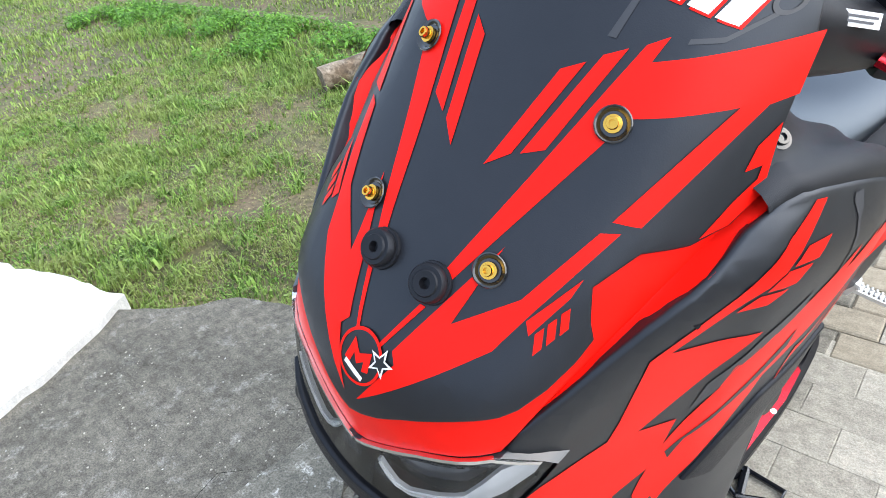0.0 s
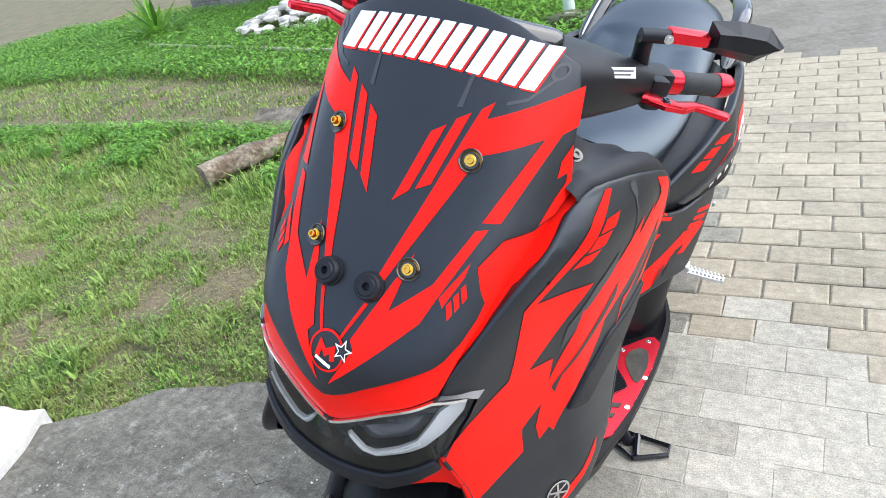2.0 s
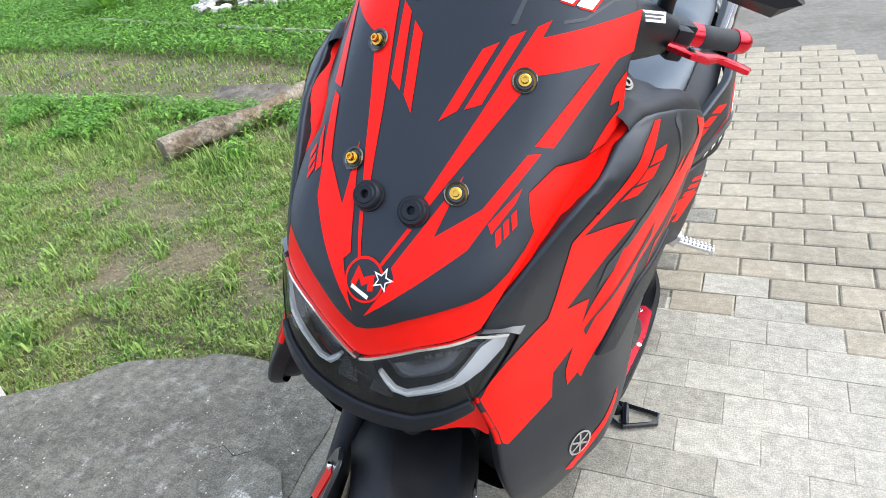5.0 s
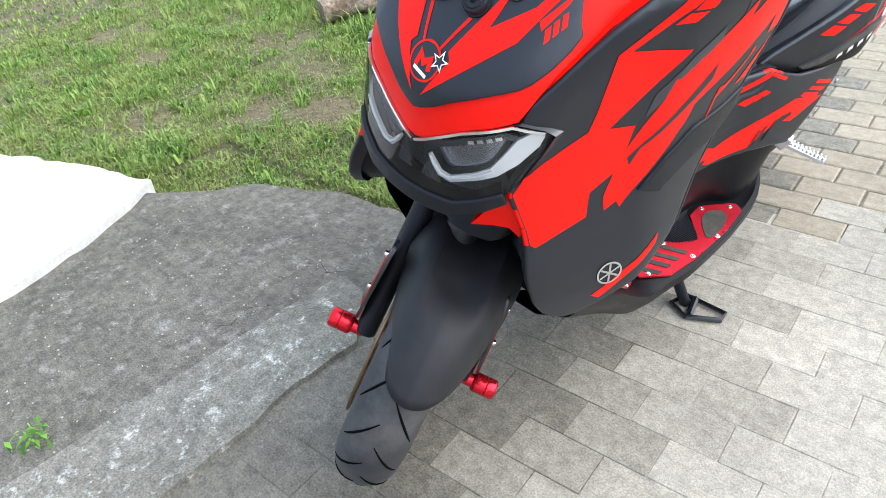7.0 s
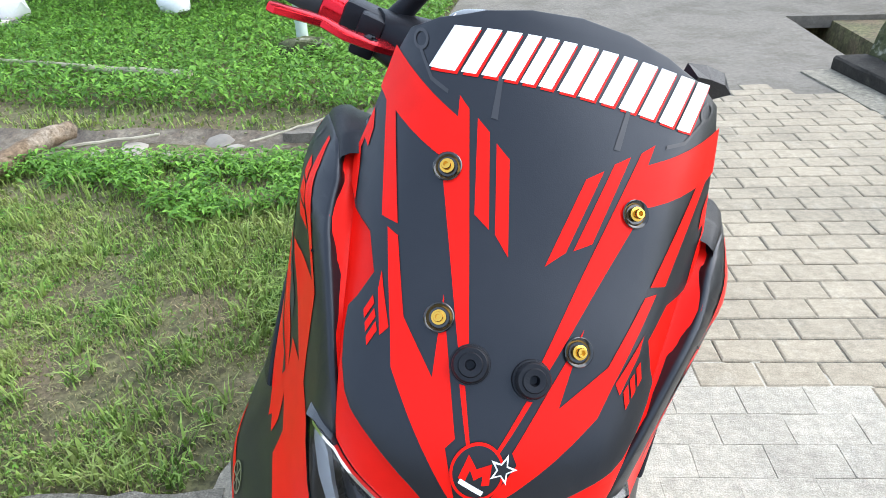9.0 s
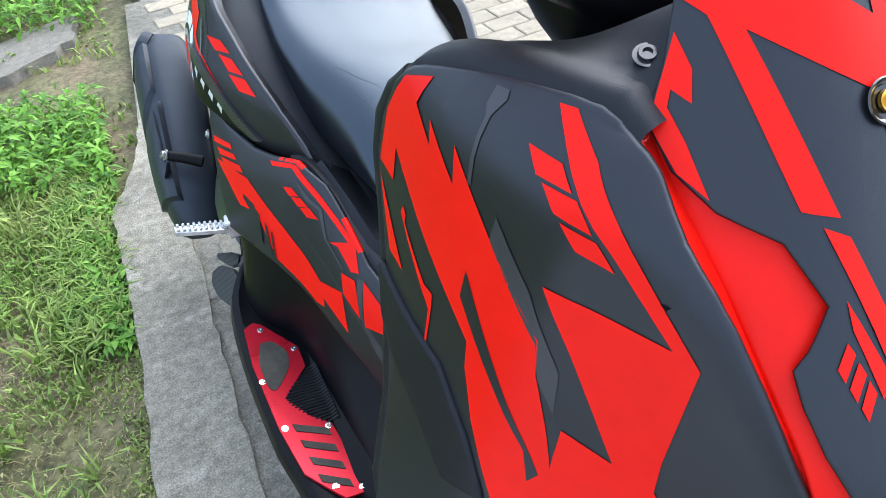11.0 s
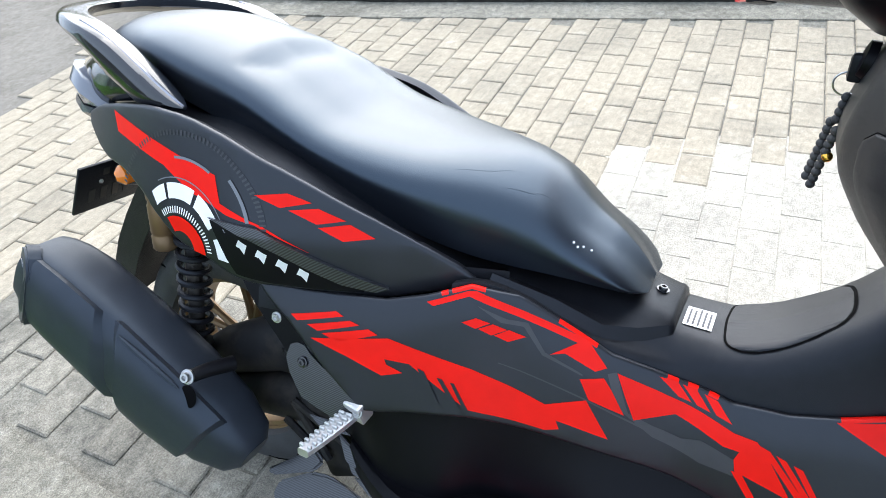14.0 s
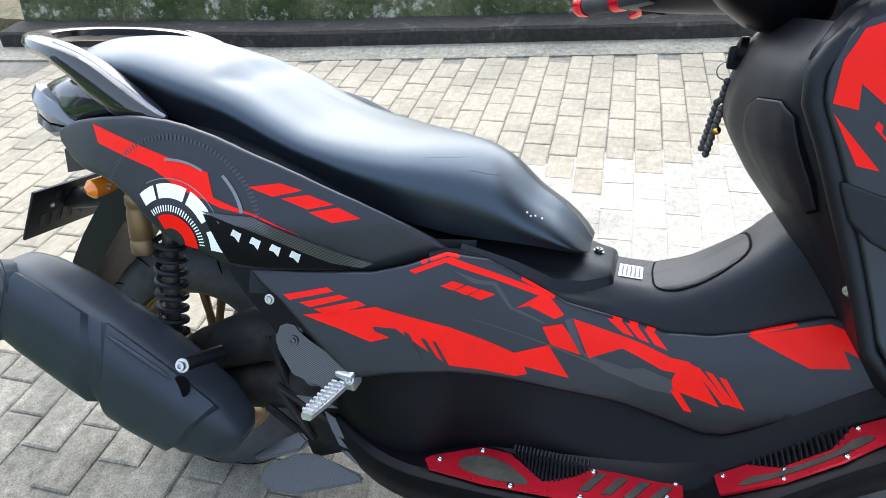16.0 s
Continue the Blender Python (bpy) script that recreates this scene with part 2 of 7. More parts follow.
# black plastic set darker, with the shading low on the body in its tone
M_SHELL = material("black_smooth_shell", (0.0035, 0.0035, 0.005), 0.38, spec=0.12, grain=0.12, scale=60, bump=0.06, bump_scale=1200)
M_CARBON = carbon_material("carbon_film")
M_LENS = glass_material("clear_lens", (0.86, 0.88, 0.9))
M_AMBER = material("amber_lens", (0.8, 0.22, 0.02), 0.2, coat=0.5)
M_DRED = material("red_mat_anodised", (0.55, 0.012, 0.03), 0.28, 0.55, grain=0.1, scale=30)
M_RUBGREY = material("grey_rubber_mat", (0.026, 0.025, 0.02), 0.7, grain=0.3, scale=45, dirt=(0.09, 0.082, 0.06), dirt_scale=25, dirt_amount=0.35)
M_FRAME = material("dark_engine_metal", (0.025, 0.025, 0.026), 0.55, 0.3, grain=0.3, scale=40, dirt=(0.12, 0.1, 0.08), dirt_scale=12)
M_PAPER = material("printed_label", (0.72, 0.72, 0.72), 0.45, grain=0.05)
M_ENGINE = material("dusty_engine_black", (0.0075, 0.0075, 0.0085), 0.6, spec=0.2, grain=0.4, scale=40, dirt=(0.05, 0.042, 0.033), dirt_scale=16)
M_INK = material("print_ink", (0.06, 0.06, 0.07), 0.5)

# ---- building tools ----
def finish(name, mesh, mat, parent=None, label="", smooth=True):
    mesh.update()
    ob = new(name, mesh)
    if mat:
        mesh.materials.append(mat)
    if smooth:
        mesh.polygons.foreach_set("use_smooth", [True] * len(mesh.polygons))
        try:
            mesh.set_sharp_from_angle(angle=radians(38))
        except Exception:
            pass
    if parent:
        ob.parent = parent
    if label:
        tagged(ob, label)
    return ob


def part(name, bm, mat, parent, label="", smooth=True):
    me = bpy.data.meshes.new(name)
    bmesh.ops.recalc_face_normals(bm, faces=bm.faces)
    bm.to_mesh(me)
    bm.free()
    return finish(name, me, mat, parent, label, smooth)


def pydata(name, verts, faces, mat, parent=None, label="", smooth=True):
    me = bpy.data.meshes.new(name)
    me.from_pydata([tuple(v) for v in verts], [], faces)
    me.validate()
    return finish(name, me, mat, parent, label, smooth)


def lerp(xs, ys, x):
    """Smooth monotone interpolation through a short profile."""
    if x <= xs[0]:
        return ys[0] + (x - xs[0]) * (ys[1] - ys[0]) / (xs[1] - xs[0])
    if x >= xs[-1]:
        return ys[-1] + (x - xs[-1]) * (ys[-1] - ys[-2]) / (xs[-1] - xs[-2])
    i = 0
    while x > xs[i + 1]:
        i += 1

    def slope(k):
        if k <= 0:
            return (ys[1] - ys[0]) / (xs[1] - xs[0])
        if k >= len(xs) - 1:
            return (ys[-1] - ys[-2]) / (xs[-1] - xs[-2])
        a = (ys[k] - ys[k - 1]) / (xs[k] - xs[k - 1])
        b = (ys[k + 1] - ys[k]) / (xs[k + 1] - xs[k])
        return 0 if a * b <= 0 else 2 * a * b / (a + b)
    h = xs[i + 1] - xs[i]
    u = (x - xs[i]) / h
    a, b = slope(i) * h, slope(i + 1) * h
    return ys[i] * (1 + 2 * u) * (1 - u) ** 2 + a * u * (1 - u) ** 2 + ys[i + 1] * u * u * (3 - 2 * u) + b * u * u * (u - 1)


def chaikin(poly, times=1, keep=0.0):
    """Rounds the corners of a closed outline."""
    for _ in range(times):
        q = []
        for i, p in enumerate(poly):
            r = poly[(i + 1) % len(poly)]
            q += [(p[0] * .8 + r[0] * .2, p[1] * .8 + r[1] * .2), (p[0] * .2 + r[0] * .8, p[1] * .2 + r[1] * .8)]
        poly = q
    return poly


def inside(p, poly):
    """Whether a point of a chart lies in an outline."""
    odd = False
    for (x0, y0), (x1, y1) in zip(poly, poly[1:] + poly[:1]):
        if (y0 > p[1]) != (y1 > p[1]) and p[0] < x0 + (p[1] - y0) / (y1 - y0) * (x1 - x0):
            odd = not odd
    return odd


def sheet(name, poly, fn, out, mat, parent, label="", off=0.0, thick=0.0, cell=0.0125, roll=0.0, smooth=True, lip=0.0, wraps=(), wrap_mat=None):
    """A panel or film cut to an outline in chart coordinates and laid on the surface fn(u, v); out: a way that points off it.
    lip: the radius of a rounded edge all round; where one of the outlines in wraps reaches the edge, its film wraps over it."""
    bm = bmesh.new()
    bm.faces.new([bm.verts.new((p[0], p[1], 0)) for p in poly])
    bm.normal_update()
    bmesh.ops.triangulate(bm, faces=bm.faces[:])
    for ax in (0, 1):
        lo, hi = min(p[ax] for p in poly), max(p[ax] for p in poly)
        k = math.floor(lo / cell) + 1
        while k * cell < hi:
            co, no = [0, 0, 0], [0, 0, 0]
            co[ax], no[ax] = k * cell, 1
            bmesh.ops.bisect_plane(bm, geom=bm.verts[:] + bm.edges[:] + bm.faces[:], dist=1e-6, plane_co=co, plane_no=no)
            k += 1
    bm.verts.index_update()
    edge = {v.index for e in bm.edges if len(e.link_faces) == 1 for v in e.verts}
    out = Vector(out)
    pts, nrm = [], []
    h = 1e-3
    for v in bm.verts:
        u, w = v.co.x, v.co.y
        p = Vector(fn(u, w))
        n = (Vector(fn(u + h, w)) - Vector(fn(u - h, w))).cross(Vector(fn(u, w + h)) - Vector(fn(u, w - h)))
        n.normalize()
        if n.dot(out) < 0:
            n = -n
        pts.append(p + n * (off - (roll if v.index in edge and not lip else 0)))
        nrm.append(n)
    faces = [[v.index for v in f.verts] for f in bm.faces]
    a = faces[0]
    flip = (pts[a[1]] - pts[a[0]]).cross(pts[a[2]] - pts[a[0]]).dot(nrm[a[0]]) < 0
    rim, wrap = [], []
    for e in bm.edges:
        if len(e.link_faces) == 1:
            l = e.link_loops[0]
            rim.append((l.vert.index, l.link_loop_next.vert.index))
            mid = (l.vert.co + l.link_loop_next.vert.co) / 2
            way = (l.face.calc_center_median() - mid).normalized()
            wrap.append(any(inside((mid.x + way.x * .0025, mid.y + way.y * .0025), w) for w in wraps))
    bm.free()
    if flip:
        faces = [f[::-1] for f in faces]
        rim = [(b, c) for c, b in rim]
    verts = list(pts)
    if lip:
        outv = {}
        for a, b in rim:
            t = (pts[b] - pts[a]).cross(nrm[a]).normalized()
            outv[a], outv[b] = outv.get(a, Vector()) + t, outv.get(b, Vector()) + t
        last, red = {i: i for i in outv}, []
        for ang in (22, 45, 68, 92, 115):
            now = {}
            for i, o in outv.items():
                now[i] = len(verts)
                verts.append(pts[i] + o.normalized() * lip * math.sin(radians(ang)) - nrm[i] * lip * (1 - math.cos(radians(ang))))
            for (a, b), w in zip(rim, wrap):
                red.append(w)
                faces.append([last[b], last[a], now[a], now[b]])
            last = now
        low = {}
        for i, o in outv.items():
            low[i] = len(verts)
            verts.append(pts[i] + o.normalized() * lip * .5 - nrm[i] * max(thick, lip * 2))
        faces += [[last[b], last[a], low[a], low[b]] for a, b in rim]
        red += [False] * len(rim)
        ob = pydata(name, verts, faces, mat, parent, label, smooth)
        if wrap_mat and len(ob.data.polygons) == len(faces):
            ob.data.materials.append(wrap_mat)
            for i, w in enumerate(red):
                ob.data.polygons[len(faces) - len(red) + i].material_index = int(w)
        return ob
    if thick:
        m = len(pts)
        verts += [p - n * thick for p, n in zip(pts, nrm)]
        faces += [[i + m for i in f[::-1]] for f in faces]
        faces += [[b, c, c + m, b + m] for c, b in rim]
    return pydata(name, verts, faces, mat, parent, label, smooth)


def grid(bm, rows, close_u=False, close_v=False, cap=False):
    """Skins rows of points, all of one length."""
    vs = [[bm.verts.new(p) for p in r] for r in rows]
    n, m = len(vs), len(vs[0])
    for i in range(n if close_u else n - 1):
        for j in range(m if close_v else m - 1):
            q = [vs[i][j], vs[i][(j + 1) % m], vs[(i + 1) % n][(j + 1) % m], vs[(i + 1) % n][j]]
            try:
                bm.faces.new(q)
            except ValueError:
                pass
    if cap:
        for r in (vs[0], vs[-1]):
            try:
                bm.faces.new(r)
            except ValueError:
                pass
    return bm


def tube(bm, path, rad, seg=12, cap=True):
    """A round bar along a path; rad: one radius, or one a point."""
    path = [Vector(p) for p in path]
    rows, up = [], None
    for i, p in enumerate(path):
        d = (path[min(i + 1, len(path) - 1)] - path[max(i - 1, 0)]).normalized()
        if up is None:
            up = d.orthogonal().normalized()
        up = (up - d * up.dot(d)).normalized()
        s = d.cross(up)
        r = rad[i] if isinstance(rad, (list, tuple)) else rad
        rows.append([p + (up * math.cos(a) + s * math.sin(a)) * r for a in (2 * math.pi * k / seg for k in range(seg))])
    return grid(bm, rows, close_v=True, cap=cap)


def lathe(bm, profile, origin, axis, seg=32, close=False):
    """Turns a profile of (radius, height) about an axis."""
    axis = Vector(axis).normalized()
    u = axis.orthogonal().normalized()
    w = axis.cross(u)
    o = Vector(origin)
    rows = [[o + axis * h + (u * math.cos(a) + w * math.sin(a)) * max(r, 1e-4) for r, h in profile] for a in (2 * math.pi * k / seg for k in range(seg))]
    return grid(bm, rows, close_u=True, close_v=close)


def block(bm, size, m=None, bevel=0.0, seg=2):
    """A bevelled box about the origin, moved by m."""
    g = bmesh.ops.create_cube(bm, size=1.0)
    bmesh.ops.scale(bm, vec=size, verts=g["verts"])
    if bevel:
        e = list({e for v in g["verts"] for e in v.link_edges})
        r = bmesh.ops.bevel(bm, geom=e, offset=bevel, segments=seg, affect="EDGES", profile=0.6)
        vs = list({v for f in r["faces"] for v in f.verts} | {v for v in g["verts"] if v.is_valid})
    else:
        vs = g["verts"]
    if m is not None:
        bmesh.ops.transform(bm, matrix=m, verts=vs)
    return bm


def prism(bm, outline, m, depth, bevel=0.0):
    """A flat outline pushed out to a depth along the local z of m."""
    n = len(outline)
    lo = [bm.verts.new(m @ Vector((x, y, 0))) for x, y in outline]
    hi = [bm.verts.new(m @ Vector((x, y, depth))) for x, y in outline]
    fs = [bm.faces.new(lo[::-1]), bm.faces.new(hi)]
    for i in range(n):
        fs.append(bm.faces.new([lo[i], lo[(i + 1) % n], hi[(i + 1) % n], hi[i]]))
    if bevel:
        bmesh.ops.bevel(bm, geom=list({e for f in fs for e in f.edges}), offset=bevel, segments=2, affect="EDGES")
    bm.normal_update()
    bmesh.ops.triangulate(bm, faces=[f for f in bm.faces if len(f.verts) > 4])
    return bm


def frame_to(p, z, x=None):
    """A matrix at p whose local z points along z."""
    z = Vector(z).normalized()
    x = Vector(x) if x is not None else z.orthogonal()
    x = (x - z * x.dot(z)).normalized()
    y = z.cross(x)
    return Matrix(((x.x, y.x, z.x, p[0]), (x.y, y.y, z.y, p[1]), (x.z, y.z, z.z, p[2]), (0, 0, 0, 1)))


def bolt(name, p, n, r, h, mat, parent, label=""):
    """A domed hexagon-socket bolt head on a washer."""
    bm = bmesh.new()
    lathe(bm, [(0, h * .55), (r * .34, h * .55), (r * .36, h), (r * .62, h), (r * .68, h * .8), (r * .68, h * .35), (r, h * .3), (r, 0), (0, 0)], p, n, 18)
    return part(name, bm, mat, parent, label)

# ---- setting: ground, slabs, paving, road ----
M_SOIL = material("damp_soil_and_turf", (0.105, 0.100, 0.045), 0.9, grain=0.55, scale=22, bump=0.9, bump_scale=70, dirt=(0.155, 0.108, 0.070), dirt_scale=1.7, dirt_amount=0.85, fine=0.5, place=True)
M_MORTAR = concrete("grey_bedding_mortar", (0.21, 0.195, 0.16), (0.10, 0.095, 0.08), (0.30, 0.28, 0.24), .6, .3)
M_PAVER = concrete("worn_concrete_paver", (0.350, 0.302, 0.228), (0.225, 0.200, 0.156), (0.455, 0.41, 0.335), .55, .35, .16, .07, streak=.05, bump=.6)
M_OLDPAVER = concrete("dirty_old_paver", (0.235, 0.215, 0.175), (0.115, 0.108, 0.09), (0.34, 0.32, 0.27), .75, .45, .28, .08)
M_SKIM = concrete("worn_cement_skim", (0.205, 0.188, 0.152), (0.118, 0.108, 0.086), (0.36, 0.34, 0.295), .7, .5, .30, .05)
M_SLAB = concrete("old_dark_concrete", (0.162, 0.148, 0.120), (0.092, 0.085, 0.068), (0.34, 0.325, 0.29), .65, .55, .36, streak=.09, bump=1.0, blotch=16)
M_STRIP = concrete("rough_light_concrete", (0.250, 0.230, 0.185), (0.135, 0.125, 0.10), (0.40, 0.38, 0.33), .7, .45, .32)
M_LIME = concrete("limewashed_cement", (0.66, 0.65, 0.62), (0.46, 0.44, 0.40), (0.72, 0.71, 0.69), .35, .3, .10, streak=.04)
M_BORDER = concrete("crumbling_pale_cement", (0.235, 0.220, 0.182), (0.125, 0.117, 0.095), (0.60, 0.58, 0.53), .7, .9, .34, bump=1.0, blotch=24)
# pale skim, raised further in tone for the sun's glare on it
M_SKIMLIGHT = concrete("pale_skim_and_glare", (0.435, 0.402, 0.335), (0.315, 0.29, 0.245), (0.52, 0.49, 0.43), .6, .35, .20, .05)
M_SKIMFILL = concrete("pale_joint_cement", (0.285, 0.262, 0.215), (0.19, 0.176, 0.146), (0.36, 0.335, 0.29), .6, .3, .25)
M_SKIMSOFT = concrete("mid_tone_skim", (0.355, 0.326, 0.27), (0.25, 0.23, 0.192), (0.44, 0.415, 0.36), .6, .35, .22, .04)
M_ROAD = concrete("smooth_concrete_road", (0.195, 0.178, 0.152), (0.120, 0.108, 0.088), (0.27, 0.25, 0.215), .65, .3, .18, streak=.05)
M_KERB = concrete("black_weathered_kerb", (0.032, 0.029, 0.025), (0.016, 0.015, 0.013), (0.115, 0.105, 0.085), .5, .5, .35)
M_MOSS = concrete("mossy_cement_wall", (0.085, 0.092, 0.045), (0.020, 0.034, 0.008), (0.55, 0.54, 0.47), .95, .7, .40, bump=1.0)
M_BLOCK = material("grey_hollow_block", (0.25, 0.235, 0.21), 0.9, grain=0.3, scale=9, bump=0.6, bump_scale=90, vary=0.1, dirt=(0.13, 0.125, 0.115), dirt_scale=2.2, dirt_amount=0.75, fine=0.2, place=True)
M_GATE = material("faded_green_white_paint", (0.50, 0.60, 0.52), 0.6, grain=0.2, scale=8, dirt=(0.25, 0.35, 0.28), dirt_scale=3, dirt_amount=0.6)


def slab(name, outline, top, depth, mat, label="", kind="structure", rough_edge=0.0, seed=1, cell=0.25):
    """A flat slab with an outline in plan, its edge broken a little."""
    rnd = random.Random(seed)
    pts = []
    for i, p in enumerate(outline):
        q = outline[(i + 1) % len(outline)]
        d = math.dist(p, q)
        n = max(1, int(d / 0.05)) if rough_edge else 1
        for k in range(n):
            t = k / n
            j = rough_edge if (k or rough_edge) else 0
            pts.append((p[0] + (q[0] - p[0]) * t + rnd.uniform(-j, j), p[1] + (q[1] - p[1]) * t + rnd.uniform(-j, j)))
    bm = bmesh.new()
    hi = [bm.verts.new((x, y, top)) for x, y in pts]
    lo = [bm.verts.new((x, y, top - depth)) for x, y in pts]
    bm.faces.new(hi)
    for i in range(len(pts)):
        bm.faces.new([hi[i - 1], hi[i], lo[i], lo[i - 1]])
    bm.normal_update()
    bmesh.ops.triangulate(bm, faces=[f for f in bm.faces if len(f.verts) > 4])
    ob = part(name, bm, mat, None, "", smooth=False)
    return tagged(ob, label, kind=kind)


def ground_sheet():
    """One sheet of earth to the horizon, gently uneven where the lawn lies."""
    bm = bmesh.new()
    xs = [-400, -120, -40, -16] + [-9 + 0.3 * i for i in range(31)] + [2.0, 2.36, 2.40, 2.72, 2.76, 6, 16, 40, 120, 400]
    ys = [-400, -120, -40, -12] + [-3 + 0.3 * i for i in range(44)] + [14, 25, 60, 150, 400]
    rows = []
    for y in ys:
        r = []
        for x in xs:
            z = -0.05
            if -9 < x < -0.3 and -2 < y < 9:
                z += 0.035 * noise.noise(Vector((x * .9, y * .9, 0))) + 0.012 * noise.noise(Vector((x * 3, y * 3, 5))) + 0.02
                z -= 0.09 * math.exp(-((y - 2.85) / 0.16) ** 2) * (1 if x < -1.0 else max(0, (-0.5 - x) / 0.5))
                if x > -0.6 or (y < 0.6 and x > -1.6):
                    z = min(z, -0.05)
            if 2.38 < x < 2.74 and 4.15 < y < 5.75:
                z = -0.5
            r.append((x, y, z))
        rows.append(r)
    grid(bm, rows)
    return tagged(part("ground", bm, M_SOIL, None), "bare damp soil under patchy green turf", kind="structure")


ground_sheet()
slab("road", [(-0.1, 3.35), (2.38, 3.35), (2.38, 5.75), (3.6, 5.75), (3.6, 7.1), (2.3, 7.1), (2.2, 9.8), (2.0, 60), (-3.0, 60), (-0.55, 12), (-0.4, 7.7), (-0.5, 5.0)], -0.008, 0.1, M_ROAD, "smooth worn grey concrete lane")
slab("pavement", [(-0.42, -3.5), (3.9, -3.5), (2.95, 0.2), (2.42, 2.4), (2.25, 3.45), (-0.2, 3.45), (-0.3, 2.1), (-0.42, 1.8), (-0.42, 1.2)], -0.006, 0.1, M_MORTAR, "bedding of the grey paved yard")
slab("pavement_strip", [(-0.45, 0.55), (-0.42, 1.2), (-0.42, 1.8), (-0.32, 2.06), (-0.22, 2.7), (-0.19, 2.7), (-0.24, 1.2), (-0.26, 0.3), (-0.33, 0.05)], 0.004, 0.05, M_STRIP, "rough cement edging strip", rough_edge=0.006, seed=4)
slab("concrete_slab", [(-0.5, 0.05), (-0.5, -0.5), (-0.62, -0.62), (-3.5, -0.9), (-3.5, -2.5), (-0.6, -3.5), (-0.3, -3.5), (-0.3, 0.0), (-0.42, 0.6), (-0.74, 0.56), (-0.86, 0.55), (-1.16, 0.42), (-1.28, 0.28), (-1.45, 0.17), (-3.5, -0.4), (-3.5, -0.9), (-0.63, -0.62)][7:14] + [(-1.30, -0.1), (-1.26, -0.5), (-0.9, -3.5)], 0.008, 0.09, M_SLAB, "old dark grey concrete slab with white specks", rough_edge=0.008, seed=2)
slab("concrete_border", [(-0.535, -3.5), (-0.525, -0.4), (-0.515, 0.05), (-0.50, 0.26), (-0.40, 0.24), (-0.27, 0.10), (-0.272, -0.02), (-0.28, -0.08), (-0.258, -0.20), (-0.24, -0.6), (-0.2, -3.5)], 0.012, 0.05, M_BORDER, "pale crumbling cement border", rough_edge=0.0035, seed=3)
slab("lime_slab", [(-1.47, 0.20), (-1.40, 0.12), (-1.28, -0.13), (-1.24, -0.28), (-1.20, -0.42), (-1.2, -2.5), (-4.5, -2.5), (-4.5, -0.8), (-2.22, -0.04), (-2.04, 0.03), (-1.72, 0.14)], 0.035, 0.1, M_LIME, "bright white limewashed cement slab with broken edge", rough_edge=0.010, seed=6)

# kerb and mossy wall along the far side of the yard
def along(pts, t):
    d = [0]
    for a, b in zip(pts, pts[1:]):
        d.append(d[-1] + math.dist(a, b))
    s = t * d[-1]
    i = max(k for k in range(len(d)) if d[k] <= s + 1e-9)
    i = min(i, len(pts) - 2)
    u = (s - d[i]) / (d[i + 1] - d[i])
    return Vector((pts[i][0] + (pts[i + 1][0] - pts[i][0]) * u, pts[i][1] + (pts[i + 1][1] - pts[i][1]) * u, 0))


def ribbon(name, line, profile, mat, label, steps=60, jitter=0.0, seed=1):
    """A profile of (outward, height) run along a line in plan."""
    rnd = random.Random(seed)
    rows = []
    for k in range(steps + 1):
        p, q = along(line, k / steps), along(line, min(1, (k + 1) / steps))
        if k == steps:
            p, q = along(line, 1 - 1 / steps), along(line, 1)
        d = (q - p).normalized()
        o = Vector((d.y, -d.x, 0))
        base = along(line, k / steps)
        rows.append([base + o * (a + rnd.uniform(-jitter, jitter)) + Vector((0, 0, z + rnd.uniform(-jitter, jitter))) for a, z in profile])
    bm = bmesh.new()
    grid(bm, rows)
    return tagged(part(name, bm, mat, None, smooth=False), label, kind="structure")


KERB = [(3.9, -3.5), (2.96, 0.18), (2.42, 2.46), (2.15, 4.1)]
ribbon("kerb", KERB, [(0, -0.05), (0, 0.075), (0.012, 0.088), (0.20, 0.092), (0.20, -0.05)], M_KERB, "low black weathered concrete kerb", 70, 0.003)
ribbon("gutter", KERB, [(-.19, -.02), (-.19, .003), (-.18, .005), (0.002, .008)], M_STRIP, "pale cement gutter strip along the kerb", 70, 0.0015, 5)
ribbon("wall_mossy", [(p[0] + 0.21, p[1]) for p in KERB], [(0, -0.05), (0.0, 0.10), (0.03, 0.24), (0.05, 0.30), (0.30, 0.32), (0.6, 0.36), (3.0, 0.4)], M_MOSS, "crumbling mossy cement footing behind the kerb", 90, 0.012)
KERB2 = [(3.6, 7.15), (2.35, 7.1), (2.22, 9.8), (2.05, 13), (1.9, 40)]
ribbon("kerb_2", KERB2, [(0, -0.05), (0, 0.16), (0.02, 0.18), (0.18, 0.18), (0.18, -0.05)], M_MOSS, "mossy lane kerb", 60, 0.004)
ribbon("bank", [(p[0] + 0.19, p[1] + 0.1) for p in KERB2], [(0, 0.0), (0.05, 0.25), (0.4, 0.5), (1.4, 1.0), (3.5, 1.6), (12, 2.4)], M_SOIL, "overgrown earth bank beside the lane", 60, 0.05)

slab("cement_skim", [(-0.20, -3.5), (0.75, -3.5), (0.62, -0.6), (0.55, 0.1), (0.40, 0.55), (0.18, 0.85), (-0.10, 0.95), (-0.20, 0.3), (-0.30, 0.05), (-0.28, -0.5)], -0.0026, 0.004, M_SKIM, "worn dark cement skim beside the front wheel", rough_edge=0.03, seed=9)
